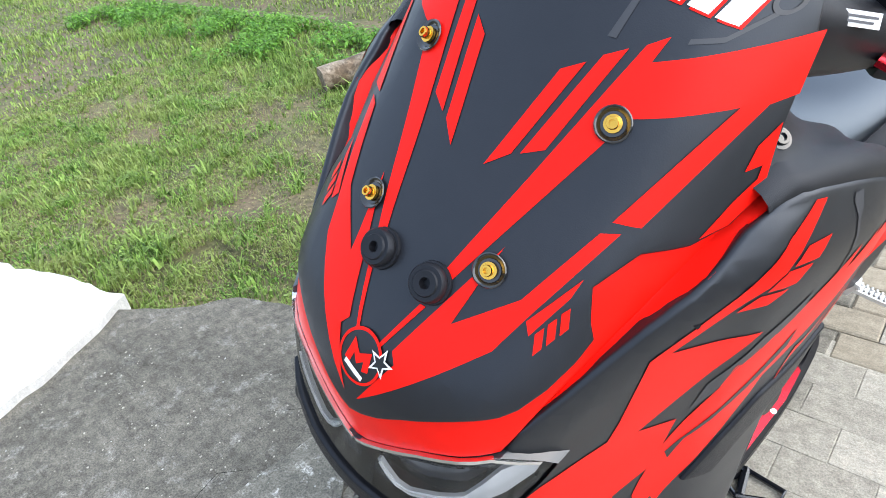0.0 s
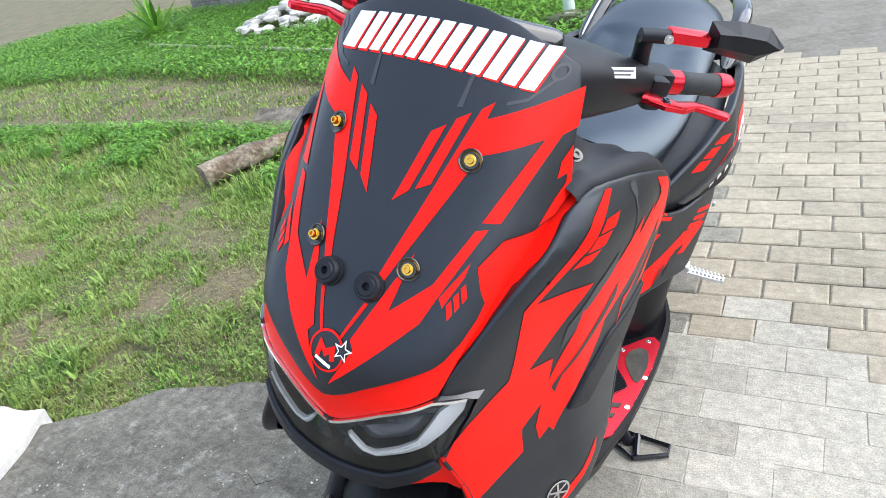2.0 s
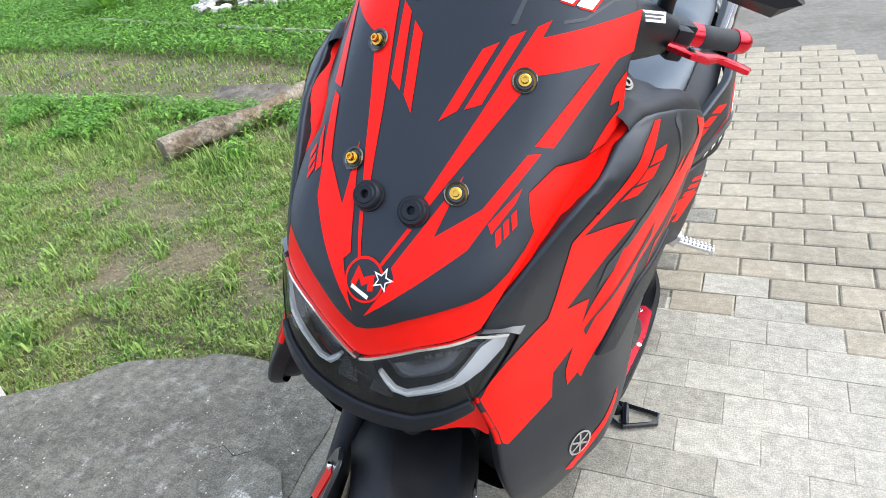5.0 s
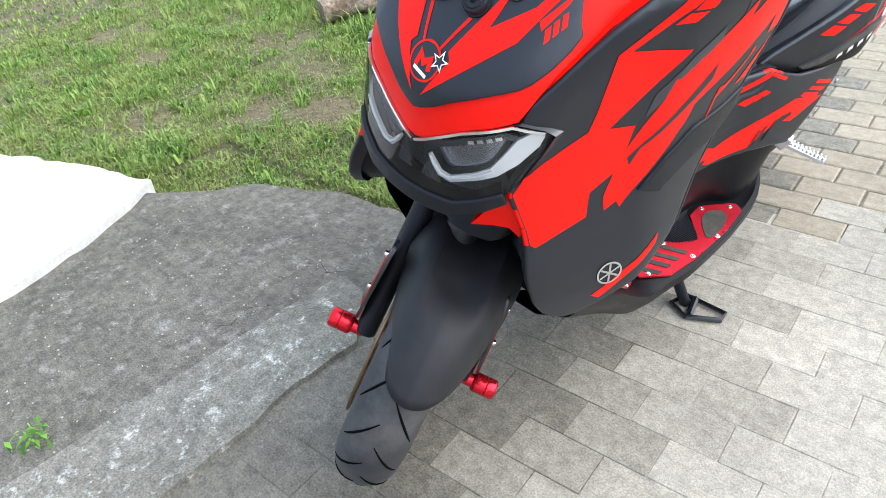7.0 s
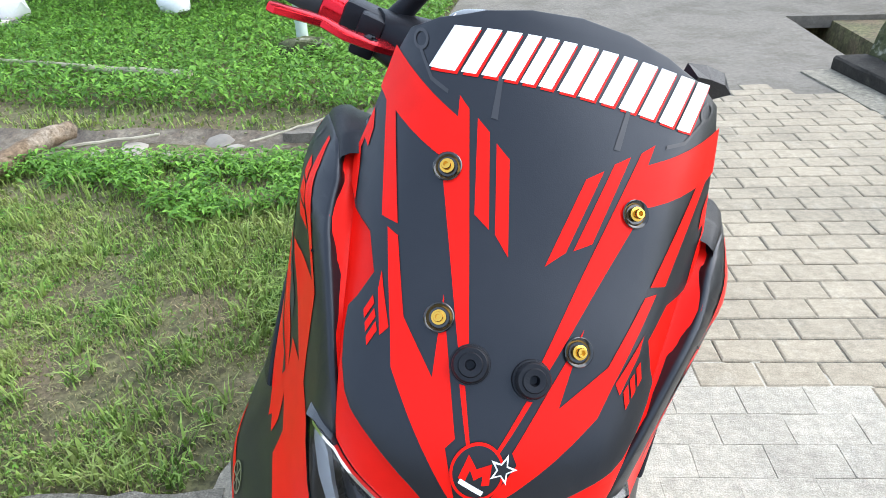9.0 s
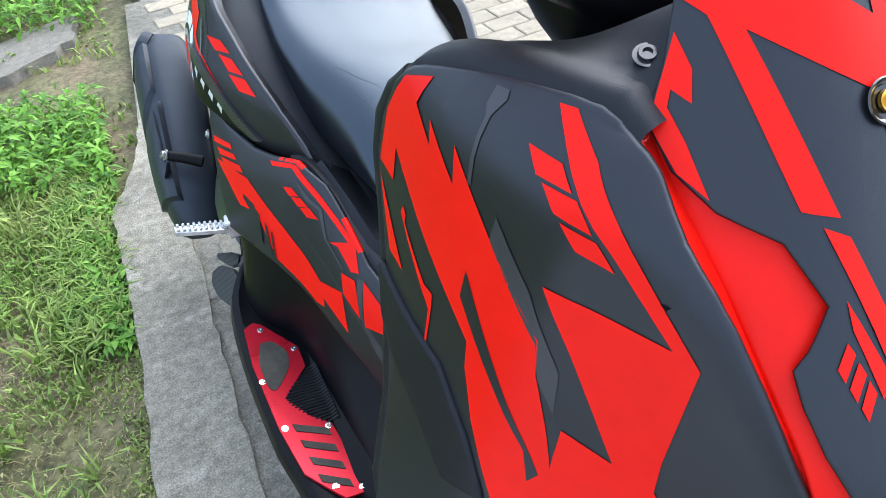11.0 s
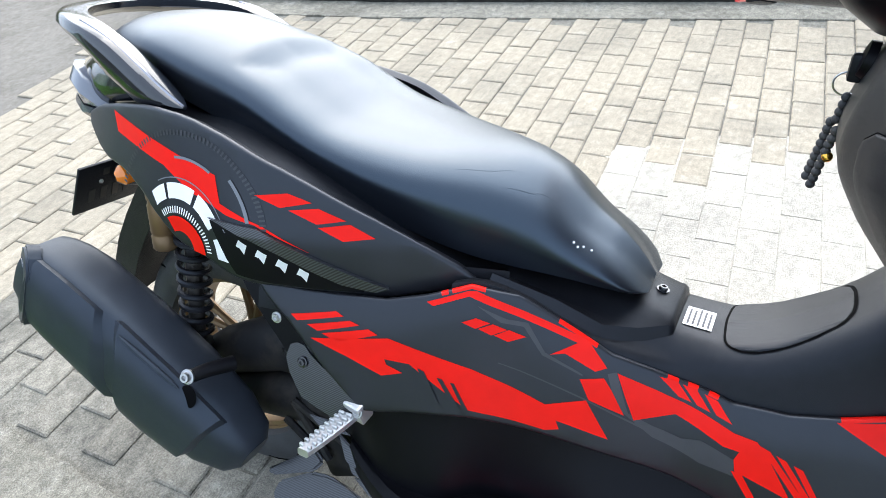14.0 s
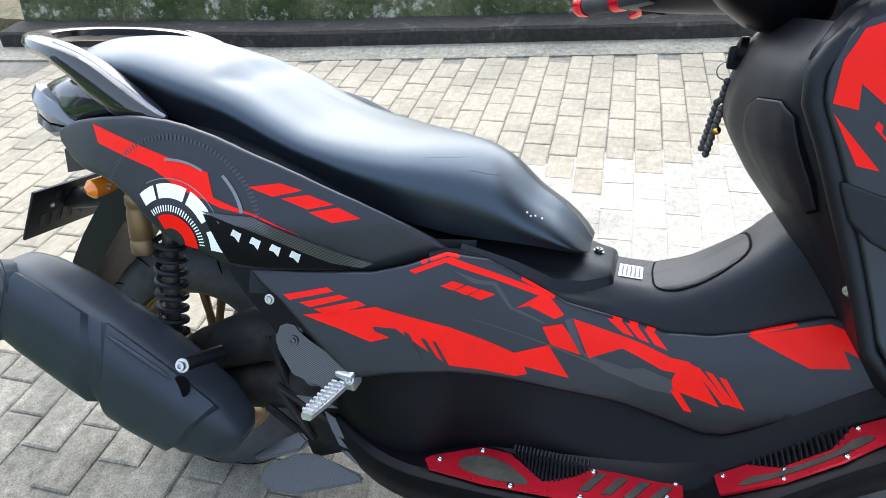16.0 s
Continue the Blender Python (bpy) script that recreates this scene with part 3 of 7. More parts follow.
# fill as pale as its pavers, so joints vanish as under glare
slab("cement_skim_2", [(0.5, -3.5), (3.0, -3.5), (2.2, -0.6), (1.66, 0.5), (1.54, 0.8), (1.38, 1.0), (0.95, 1.15), (0.25, 1.2), (-0.10, 1.05), (-0.05, 0.8), (0.3, 0.4), (0.45, -0.2)], -0.0024, 0.004, M_SKIMLIGHT, "worn pale cement skim over old pavers, whitened for sun glare", rough_edge=0.03, seed=19)

# block wall, gate pillar and painted fence at the end of the lawn
WALL0, WALL1 = Vector((-9.5, 7.85, 0)), Vector((-1.78, 6.97, 0))
wd = (WALL1 - WALL0).normalized()
bm = bmesh.new()
block(bm, ((WALL1 - WALL0).length, 0.10, 2.4), frame_to((WALL0 + WALL1) / 2 + Vector((0, 0.06, 1.15)), (0, 0, 1), wd))
wall = tagged(part("wall_north", bm, M_MORTAR, None, smooth=False), "unplastered grey hollow-block garden wall", kind="structure")
bm = bmesh.new()
block(bm, (0.34, 0.34, 2.6), Matrix.Translation((-1.62, 6.98, 1.25)), 0.01)
tagged(part("gate_pillar", bm, M_GATE, None), "pale green weathered gate pillar", kind="structure")
bm = bmesh.new()
for i in range(12):
    t = i / 11
    p = Vector((-1.42, 7.25, 0)).lerp(Vector((-0.85, 11.5, 0)), t)
    block(bm, (0.08, 0.08, 2.0), Matrix.Translation(p + Vector((0, 0, 0.95))), 0.006)
for h in (0.25, 1.0, 1.8):
    tube(bm, [(-1.42, 7.25, h), (-0.85, 11.5, h)], 0.02, 8)
tagged(part("gate", bm, M_GATE, None), "painted steel gate rails and posts", kind="structure")
bm = bmesh.new()
block(bm, (0.06, 4.3, 2.0), frame_to((-1.20, 9.4, 1.0), (0, 0, 1), (0.991, -0.13, 0)))
tagged(part("fence_wall", bm, M_GATE, None), "white and green painted fence panel", kind="structure")

# ---- the scooter ----
scooter = new("scooter")
tagged(scooter, "red and graphite wrapped scooter leaning on its side stand", "scooter")
scooter.rotation_euler = (0, radians(LEAN), 0)


def visor_y(x, z):
    a = abs(x)
    yc = lerp([.74, .80, .83, .867, .926, .948, 1.0, 1.07, 1.11, 1.20], [-.062, -.062, -.058, -.044, .0, .017, .061, .114, .146, .225], z)
    d = 1.7 * a * a + 8 * max(0, a - .1) ** 2
    return yc + d * lerp([.75, .87, 1.0, 1.2], [1.1, 1.15, 1.1, 1.0], z)


def cowl_x(y, z):
    b = lerp([-.06, 0, .05, .09, .133, .163, .21, .29, .36, .45], [.08, .137, .163, .182, .203, .220, .234, .247, .25, .252], y)
    fl = lerp([.45, .54, .58, .65, .72, .80, .92, .952, .968, .99, 1.01, 1.04], [.045, .05, .045, .022, .006, 0, 0, -.001, -.006, -.018, -.030, -.055], z)
    if z < .8:
        return b + fl * lerp([0, .1, .3, .45], [1, 1, .5, .2], y)
    front = float(np.interp(z, [.80, .848, .895, .937, .971, .994, 1.002], [-.012, 0, .04, .08, .123, .150, .170]))
    return b + fl - .005 * min(1, (z - .8) / .05) * max(0, 1 - (y - front) / .03) ** 2


def body_x(y, z):
    b = lerp([.2, .35, .5, .62, .72, .79, .92, 1.0, 1.1, 1.25], [.12, .112, .106, .137, .168, .2, .24, .255, .264, .262], y)
    top = lerp([.2, .35, .47, .62, .79, .9, 1.08], [.575, .54, .512, .548, .622, .59, .585], y) - .05
    return b + .15 * (.54 - z) - 3.0 * max(0, z - top) ** 2 - 1.0 * max(0, .45 - z) ** 2


def rear_x(y, z):
    b = lerp([.75, .804, .892, .919, 1.0, 1.1, 1.2, 1.36, 1.5, 1.6], [.14, .158, .198, .212, .245, .268, .264, .232, .175, .11], y)
    return b - .25 * max(0, z - .66) * lerp([.75, 1.0, 1.2], [.4, 1, 1], y) - .1 * max(0, .62 - z)


FRONT = (0, -1, 0.4)


def on_visor(u, v):
    return (u, visor_y(u, v), v)


def side(fn, s):
    return lambda u, v: (s * fn(u, v), u, v)


def mirrored(half):
    """A closed outline from its right half, given from the top centre down to the bottom centre."""
    return half + [(-x, z) for x, z in half[::-1] if x > 1e-6]


def ring_poly(cx, cz, r0, r1, a0, a1, n=28, sx=1.0):
    o = [(cx + sx * r1 * math.cos(radians(a0 + (a1 - a0) * k / n)), cz + r1 * math.sin(radians(a0 + (a1 - a0) * k / n))) for k in range(n + 1)]
    i = [(cx + sx * r0 * math.cos(radians(a1 + (a0 - a1) * k / n)), cz + r0 * math.sin(radians(a1 + (a0 - a1) * k / n))) for k in range(n + 1)]
    return o + i


# front: centre cowl, visor and their films
front_cowl = sheet("front_cowl", mirrored([(0, 1.0), (.155, 1.0), (.172, 1.003), (.176, .998), (.170, .978), (.159, .945), (.139, .881), (.129, .842), (.125, .828), (.07, .800), (.013, .764), (0, .760)]),
                   on_visor, FRONT, M_RED, scooter, "satin red nose cowl", off=-.007, thick=.014, lip=.003)
visor = sheet("visor", mirrored([(0, 1.174), (.045, 1.170), (.085, 1.160), (.125, 1.143), (.150, 1.125), (.158, 1.100), (.1635, 1.07), (.169, 1.035), (.1755, 1.006), (.170, .988), (.158, .978), (.137, .976), (.123, .955), (.133, .931), (.139, .920), (.137, .906), (.131, .888), (.122, .873), (.114, .866), (.085, .851), (.05, .832), (.029, .818), (.012, .809), (0, .805)]),
              on_visor, FRONT, M_DARK, scooter, "satin graphite windscreen wrapped in vinyl", thick=.004, lip=.0018)


def film(name, poly, mat, parent, fn=on_visor, out=FRONT, off=.0012, label=""):
    return sheet(name, poly, fn, out, mat, parent, label, off=off * .55)


def both(name, poly, mat, off=.0012):
    for k in (1, -1):
        film(name, [(k * x, z) for x, z in poly][::k], mat, visor, off=off)


both("stripe", [(.089, 1.096), (.086, 1.081), (.160, 1.106), (.165, 1.069), (.155, 1.064), (.130, .991), (.114, .993), (.143, 1.063), (.092, 1.050), (.039, .934), (.031, .938), (.078, 1.089)], M_RED)
both("chevron", [(.061, .963), (.024, .878), (.030, .870), (.007, .822), (.089, .905), (.098, .929), (.122, .987), (.111, .986), (.089, .939), (.054, .910)], M_RED)
both("bar_long", [(.048, 1.072), (.034, 1.064), (.016, .999), (.031, 1.011)], M_RED)
both("bar_long", [(.069, 1.085), (.056, 1.078), (.037, 1.013), (.052, 1.020)], M_RED)
both("hook", [(.117, .959), (.099, .928), (.105, .920), (.116, .947)], M_RED)
for i in range(3):
    both("tick", [(.111 + .004 * i, .927 + .007 * i), (.108 + .004 * i, .922 + .0075 * i), (.1135 + .004 * i, .909 + .007 * i), (.116 + .004 * i, .914 + .007 * i)], M_RED)
both("stripe_thin", [(.031, .912), (.026, .912), (.011, .877), (.013, .874)], M_RED)
both("line_grey", [(.060, 1.118), (.056, 1.118), (.052, 1.088), (.058, 1.088)], M_GREY)
for k in (1, -1):
    film("stripe_edge", [(k * x, z) for x, z in [(.1655, 1.052), (.1755, 1.005), (.169, .987), (.160, .981), (.165, 1.003), (.1695, 1.016), (.168, 1.025), (.162, 1.022), (.161, 1.038)]][::k], M_RED, visor)

for k in (1, -1):
    for a0 in (0, 180):
        film("ring_grey", ring_poly(k * .137, 1.122, .0052, .0078, a0, a0 + 180, 14), M_GREY, visor)
    film("line_grey", [(k * x, z) for x, z in [(.1335, 1.116), (.1355, 1.114), (.118, 1.098), (.100, 1.094), (.100, 1.097), (.117, 1.101)]][::k], M_GREY, visor)

# lettering on the visor as plain slanted bars of its widths, with a thin red drop edge
u0 = -.1225
for wide, gap in ((.024, .005), (.0135, .0045), (.0135, .005), (.012, .004), (.012, .004), (.012, .005), (.0145, .004), (.0145, .005), (.013, .005), (.015, .004), (.015, .005), (.0145, .004), (.0145, .005)):
    for o, mat, w in ((.0012, M_RED, .0022), (.002, M_WHITE, 0)):
        b = lambda x: 1.1070 + .0125 * (1 - (x / .12) ** 2) + (-.0016 if w else 0)
        lean_ = .0135
        q = [(u0 + w, b(u0)), (u0 + wide + w, b(u0 + wide)), (u0 + wide + lean_ + w * .3, b(u0 + wide) + .0360), (u0 + lean_ + w * .3, b(u0) + .0360)]
        film("letter_bar", q, mat, visor, off=o)
    u0 += wide + gap

# round badge with a star, drawn as plain shapes
film("badge_disc", [(.0215 * math.cos(a), .859 + .0215 * math.sin(a)) for a in (2 * math.pi * k / 28 for k in range(28))], M_DARK, visor, off=.002)
for a0 in (0, 180):
    film("badge_ring", ring_poly(0, .859, .0198, .0222, a0, a0 + 180), M_RED, visor, off=.0027)
film("badge_mark", [(-.014, .852), (-.010, .871), (-.001, .862), (.010, .868), (.012, .852), (.006, .850), (.005, .858), (-.001, .853), (-.006, .860), (-.008, .850)], M_RED, visor, off=.0027)
film("badge_bar", [(-.013, .848), (.008, .842), (.009, .846), (-.012, .852)], M_WHITE, visor, off=.0028)


def star(cx, cz, r, n=5, k=.42):
    return [(cx + (r if i % 2 == 0 else r * k) * math.sin(math.pi * i / n + .15), cz + (r if i % 2 == 0 else r * k) * math.cos(math.pi * i / n + .15)) for i in range(2 * n)]


film("star", star(.0195, .8655, .0120), M_WHITE, visor, off=.0034)
film("star_inner", star(.0195, .8655, .0080, k=.45), M_DARK, visor, off=.004)

# fixings on the visor
def visor_normal(x, z):
    h = 1e-3
    n = Vector((2 * h, visor_y(x + h, z) - visor_y(x - h, z), 0)).cross(Vector((0, visor_y(x, z + h) - visor_y(x, z - h), 2 * h)))
    n.normalize()
    return n if n.y < 0 else -n


for k in (1, -1):
    for x, z in ((.084, 1.045), (.060, .948)):
        n = visor_normal(x, z)
        p = Vector((k * x, visor_y(x, z), z))
        n = Vector((k * n.x, n.y, n.z))
        bm = bmesh.new()
        lathe(bm, [(.0042, .0012), (.0118, .0012), (.0130, .0026), (.0122, .0034), (.0105, .0028), (.0085, .001)], p, n, 24)
        part("washer", bm, M_GLOSS, visor, "dark recessed washer")
        bolt("bolt", p + n * .002, n, .0064, .008, M_GOLD, visor, "gold anodised bolt")
    n = visor_normal(.026, .926)
    p, n = Vector((k * .026, visor_y(.026, .926), .926)), Vector((k * n.x, n.y, n.z))
    bm = bmesh.new()
    lathe(bm, [(0, .006), (.0035, .006), (.0045, .012), (.0095, .0125), (.0105, .011), (.0135, .011), (.0148, .0095), (.0155, .006), (.0145, .0055), (.0145, .003), (.0165, .0025), (.017, 0)], p, n, 28)
    part("rubber_knob", bm, M_PLASTIC, visor, "round black rubber knob")

# headlight assembly
HL = [(0, .757), (.012, .761), (.068, .797), (.124, .824), (.146, .818), (.155, .810), (.150, .785), (.139, .747), (.128, .724), (.10, .706), (.072, .690), (.035, .686), (0, .684)]
headlight = sheet("headlight", mirrored([(0, .752), (.06, .780), (.12, .812), (.143, .803), (.134, .75), (.122, .73), (.095, .714), (.07, .700), (0, .696)]), on_visor, FRONT, M_LAMPDARK, scooter, "twin smoked headlight with silver light guides", off=-.034)
bm = bmesh.new()
rim_pts = mirrored(HL)
rows = []
for off in (-.004, -.040):
    rows.append([Vector(on_visor(x, z)) + Vector((0, -off, 0)) * 1.0 for x, z in rim_pts])
grid(bm, [r + [r[0]] for r in rows])
part("lamp_wall", bm, M_LAMPDARK, headlight)
lens = sheet("lens", mirrored(HL), on_visor, FRONT, M_LENS, headlight, "clear polycarbonate lens", off=-.004)
lens.visible_shadow = False
for k in (1, -1):
    def strip(name, path, w, mat, off, thick=.004):
        a = [(k * x, z) for x, z in path]
        l, r = [], []
        for i, p in enumerate(a):
            q0, q1 = a[max(0, i - 1)], a[min(len(a) - 1, i + 1)]
            d = Vector((q1[0] - q0[0], q1[1] - q0[1])).normalized()
            ww = w[i] if isinstance(w, list) else w
            l.append((p[0] - d.y * ww, p[1] + d.x * ww))
            r.append((p[0] + d.y * ww, p[1] - d.x * ww))
        return sheet(name, l + r[::-1], on_visor, FRONT, mat, headlight, off=off, thick=thick)
    strip("light_guide", [(.026, .744), (.034, .733), (.044, .722), (.060, .720), (.090, .736), (.114, .752), (.128, .772), (.140, .798), (.147, .811)], [.0020, .0036, .0042, .0042, .0048, .0066, .0094, .0102, .005], M_GUIDE, -.008)
    strip("light_guide_line", [(.028, .742), (.036, .731), (.046, .7225), (.060, .7215), (.090, .7375), (.112, .754)], .0011, M_WHITE, -.006, .002)
    strip("light_guide_edge", [(.002, .7550), (.014, .7605), (.068, .7950), (.122, .8210), (.149, .8140)], .0018, M_CHROME, -.0030)
    sheet("reflector", [(k * x, z) for x, z in [(.030, .750), (.042, .733), (.052, .729), (.085, .743), (.110, .757), (.124, .776), (.134, .803), (.118, .807), (.065, .779), (.034, .762)]][::k], on_visor, FRONT, M_REFLECT, headlight, off=-.022, thick=.006)
    sheet("lamp_shelf", [(k * x, z) for x, z in [(.034, .764), (.066, .782), (.119, .809), (.135, .804), (.133, .797), (.116, .800), (.068, .773), (.038, .757)]][::k], on_visor, FRONT, M_LAMPDARK, headlight, off=-.012, thick=.008)
    for j in range(4):
        strip("lamp_cell", [(.076 + .011 * j, .781 + .0055 * j), (.083 + .011 * j, .7845 + .0055 * j)], .0024, M_CHROME, -.0105, .002)
    sheet("inner_wing", [(k * x, z) for x, z in [(.024, .741), (.014, .716), (.010, .699), (.040, .697), (.034, .714), (.030, .728)]][::k], on_visor, FRONT, M_REFLECT, headlight, off=-.016, thick=.004)

# beak under the headlight
sheet("beak", mirrored([(0, .683), (.035, .685), (.072, .689), (.10, .705), (.126, .722), (.130, .712), (.102, .690), (.074, .671), (.035, .667), (0, .666)]), on_visor, FRONT, M_PLASTIC, scooter, "black plastic lip under the headlight", off=.001, thick=.03, lip=.004)

# side cowls with their films
COWL = [(.193, 1.008), (.170, 1.002), (.150, .994), (.123, .971), (.08, .937), (.04, .895), (.0, .848), (-.012, .82), (.012, .808), (.018, .78), (.0, .76), (-.009, .737), (-.015, .722), (-.006, .695), (.002, .665), (.005, .64), (.001, .6), (.004, .575), (.013, .545), (.037, .512), (.075, .495), (.125, .52), (.18, .56), (.245, .61), (.272, .69), (.30, .76), (.335, .84), (.358, .885), (.361, .915), (.350, .950), (.340, .966), (.322, .975), (.263, .994)]
for k, which in ((1, "left"), (-1, "right")):
    fn, out = side(cowl_x, k), (k, -.3, .1)
    front_film = [(.21, 1.001), (.198, 1.003), (.168, .985), (.074, .903), (.069, .828), (.065, .802), (.014, .765), (-.004, .745), (-.013, .722), (-.005, .695), (.003, .665), (.006, .645), (.012, .640), (.082, .671), (.085, .707), (.119, .736), (.125, .774), (.127, .801), (.092, .802), (.126, .847), (.165, .901), (.09, .906)]
    rear_film = [(.340, .962), (.31, .974), (.314, .953), (.287, .934), (.293, .951), (.254, .922), (.261, .948), (.157, .861), (.152, .834), (.122, .760), (.105, .697), (.107, .675), (.124, .686), (.129, .676), (.185, .757), (.204, .795), (.208, .817), (.332, .908), (.329, .881), (.355, .886), (.354, .93)]
    cowl = sheet("side_cowl", chaikin(COWL, 1), fn, out, M_DARK, scooter, "graphite side cowl with red angular stripes", thick=.022, lip=.005, wraps=(front_film, rear_film), wrap_mat=M_RED)

    def cf(name, poly, mat, off=.0012):
        film(name, poly, mat, cowl, fn, out, off)
    cf("stripe_front", front_film, M_RED)
    cf("stripe_rear", rear_film, M_RED)
    cf("wedge_dark", [(.224, .871), (.224, .848), (.143, .765), (.133, .740), (.128, .752)], M_DARK, .002)
    cf("stripe_small", [(.352, .876), (.294, .818), (.318, .822)], M_RED)
    cf("line_red", [(.31, .864), (.308, .871), (.302, .866), (.302, .859), (.263, .828), (.252, .827), (.250, .816), (.247, .774), (.2495, .775), (.253, .812), (.265, .822)], M_RED)
    for a, b, c, d in (((.210, .976), (.184, .976), (.169, .965), (.194, .964)), ((.188, .962), (.164, .963), (.149, .949), (.173, .950)), ((.168, .947), (.146, .946), (.132, .933), (.154, .935))):
        cf("dash", [a, b, c, d], M_RED)
    cf("mark_grey", [(.256, .992), (.245, .993), (.242, .988), (.245, .977), (.2375, .931), (.241, .931), (.2485, .975), (.254, .981)], M_GREY)
    cf("mark_grey", [(.21, .924), (.211, .906), (.158, .857), (.150, .83), (.135, .81), (.14, .845), (.172, .891)], M_GREY)
    cf("stripe_low", [(.095, .535), (.155, .585), (.20, .615), (.195, .60), (.150, .565), (.11, .525)], M_RED)
    sheet("cowl_trim", [(.326, .800), (.294, .790), (.228, .773), (.186, .738), (.155, .700), (.188, .690), (.235, .718), (.285, .742), (.309, .762)], fn, out, M_PLASTIC, cowl, "raised black trim along the cowl", off=.004, thick=.010, lip=.004)
    # badge drawn as a plain ring with bars
    bc = (.117, .573)
    for a0 in (0, 180):
        cf("badge_ring", ring_poly(*bc, .0165, .0195, a0, a0 + 180, 14), M_METAL, .0025)
    for a in range(30, 390, 60):
        c, s_ = math.cos(radians(a)), math.sin(radians(a))
        cf("badge_bar", [(bc[0] - s_ * .0016, bc[1] + c * .0016), (bc[0] + c * .016 - s_ * .0016, bc[1] + s_ * .016 + c * .0016), (bc[0] + c * .016 + s_ * .0016, bc[1] + s_ * .016 - c * .0016), (bc[0] + s_ * .0016, bc[1] - c * .0016)], M_METAL, .0025)

# flank that closes the step between the nose cowl and each side cowl
for k in (1, -1):
    # red return of the side cowl towards the wheel arch
    A_ = [(-.013, .722), (-.005, .695), (.002, .672), (.005, .645)]
    B_ = [(.081, -.018, .640), (.108, -.004, .648), (.128, .004, .652), (.143, .012, .640)]
    C_ = [(.122, -.012, .716), (.128, -.006, .700), (.136, .002, .682), (.146, .008, .655)]
    rows = []
    for (fy, fz), b_, c_ in zip(A_, B_, C_):
        p, b_, c_ = Vector((k * (cowl_x(fy, fz) - .002), fy, fz)), Vector((k * b_[0], b_[1], b_[2])), Vector((k * c_[0], c_[1], c_[2]))
        rows.append([p, (p + c_) / 2 + Vector((0, -.002, 0)), c_, (c_ + b_) / 2, b_, b_ + Vector((-k * .01, .03, .004))])
    bm = bmesh.new()
    grid(bm, rows)
    part("arch_lip", bm, M_RED, scooter, "satin red lip of the wheel arch")
    E_ = [(.172, 1.003), (.171, .985), (.165, .964), (.158, .942), (.149, .91), (.138, .881), (.132, .858), (.128, .838)]
    F_ = [(.192, 1.006), (.160, .996), (.123, .971), (.095, .948), (.068, .924), (.04, .895), (.014, .864), (.0, .845)]
    rows = []
    for (ex, ez), (fy, fz) in zip(E_, F_):
        n = visor_normal(ex, ez)
        p = Vector((k * (ex - .002), visor_y(ex, ez), ez)) - Vector((k * n.x, n.y, n.z)) * .011
        q = Vector((k * (cowl_x(fy, fz) - .004), fy - .002, fz))
        mid = (p + q) / 2 + Vector((-k * .002, .004, -.001))
        rows.append([p, p.lerp(mid, .5), mid, mid.lerp(q, .5), q])
    bm = bmesh.new()
    grid(bm, rows)
    part("cowl_flank", bm, M_RED, scooter, "recessed satin red flank")

# upper cowl: a wing on each side between the visor, the side cowl and the steering hollow
for k in (1, -1):
    rows = []
    for j in range(-1, 17):
        v = max(0, j / 16)
        ye, ze = lerp([0, .45, .8, 1], [.184, .263, .329, .356], v), lerp([0, .45, .8, 1], [1.008, .994, .973, .950], v)
        xe = cowl_x(ye, ze) - .004
        cx, cy, cz = lerp([0, .4, .8, 1], [.148, .162, .184, .212], v), lerp([0, .4, .8, 1], [.200, .270, .342, .364], v), lerp([0, .4, .8, 1], [1.066, 1.014, .981, .952], v)
        lipz = lerp([0, .5, .85, 1], [.014, .018, .016, .008], v)
        sec = [(xe + .003, ye, ze - .012), (xe + .002, ye, ze), (xe - .002, ye, ze + lipz * .6), (xe - .010, ye + .001, ze + lipz * .95), (xe - .020, ye + .004, ze + lipz * 1.05)]
        a = Vector(sec[-1])
        c = Vector((cx, cy, cz))
        sec += [tuple(a.lerp(c, f) + Vector((0, 0, -.003 * math.sin(math.pi * f)))) for f in (.2, .45, .7, .9)]
        sec += [(cx - .004, cy + .003, cz + .001), (cx - .012, cy + .006, cz - .006), (cx - .018, cy + .010, cz - .03), (cx - .02, cy + .012, cz - .10)]
        if j < 0:
            sec = [(x * .97, y - .022, z - .012) for x, y, z in sec]
        rows.append([Vector((k * x, y, z)) for x, y, z in sec])
    rows += [[p + Vector((0, .006, -.010)) for p in rows[-1]], [p + Vector((-k * .004, .004, -.045)) for p in rows[-1]]]
    bm = bmesh.new()
    grid(bm, rows)
    wing = part("upper_cowl", bm, M_PLASTIC, scooter, "black textured dash surround")
    bolt("cowl_bolt", Vector((k * .166, .200, 1.033)), (k * .45, -.35, .8), .0085, .004, M_GLOSS, wing, "black socket bolt")
    # rounded black edge that runs down behind the side cowl
    bm = bmesh.new()
    edge_pts = [(.346, .958), (.360, .940), (.371, .915), (.368, .885), (.345, .838), (.310, .757), (.282, .687), (.256, .610), (.225, .575)]
    tube(bm, [Vector((k * (cowl_x(y, z) - .013), y + .003, z)) for y, z in edge_pts], [.010, .012, .0125, .0125, .012, .012, .011, .010, .006], 12)
    part("shield_edge", bm, M_PLASTIC, scooter, "rounded black edge of the leg shield")


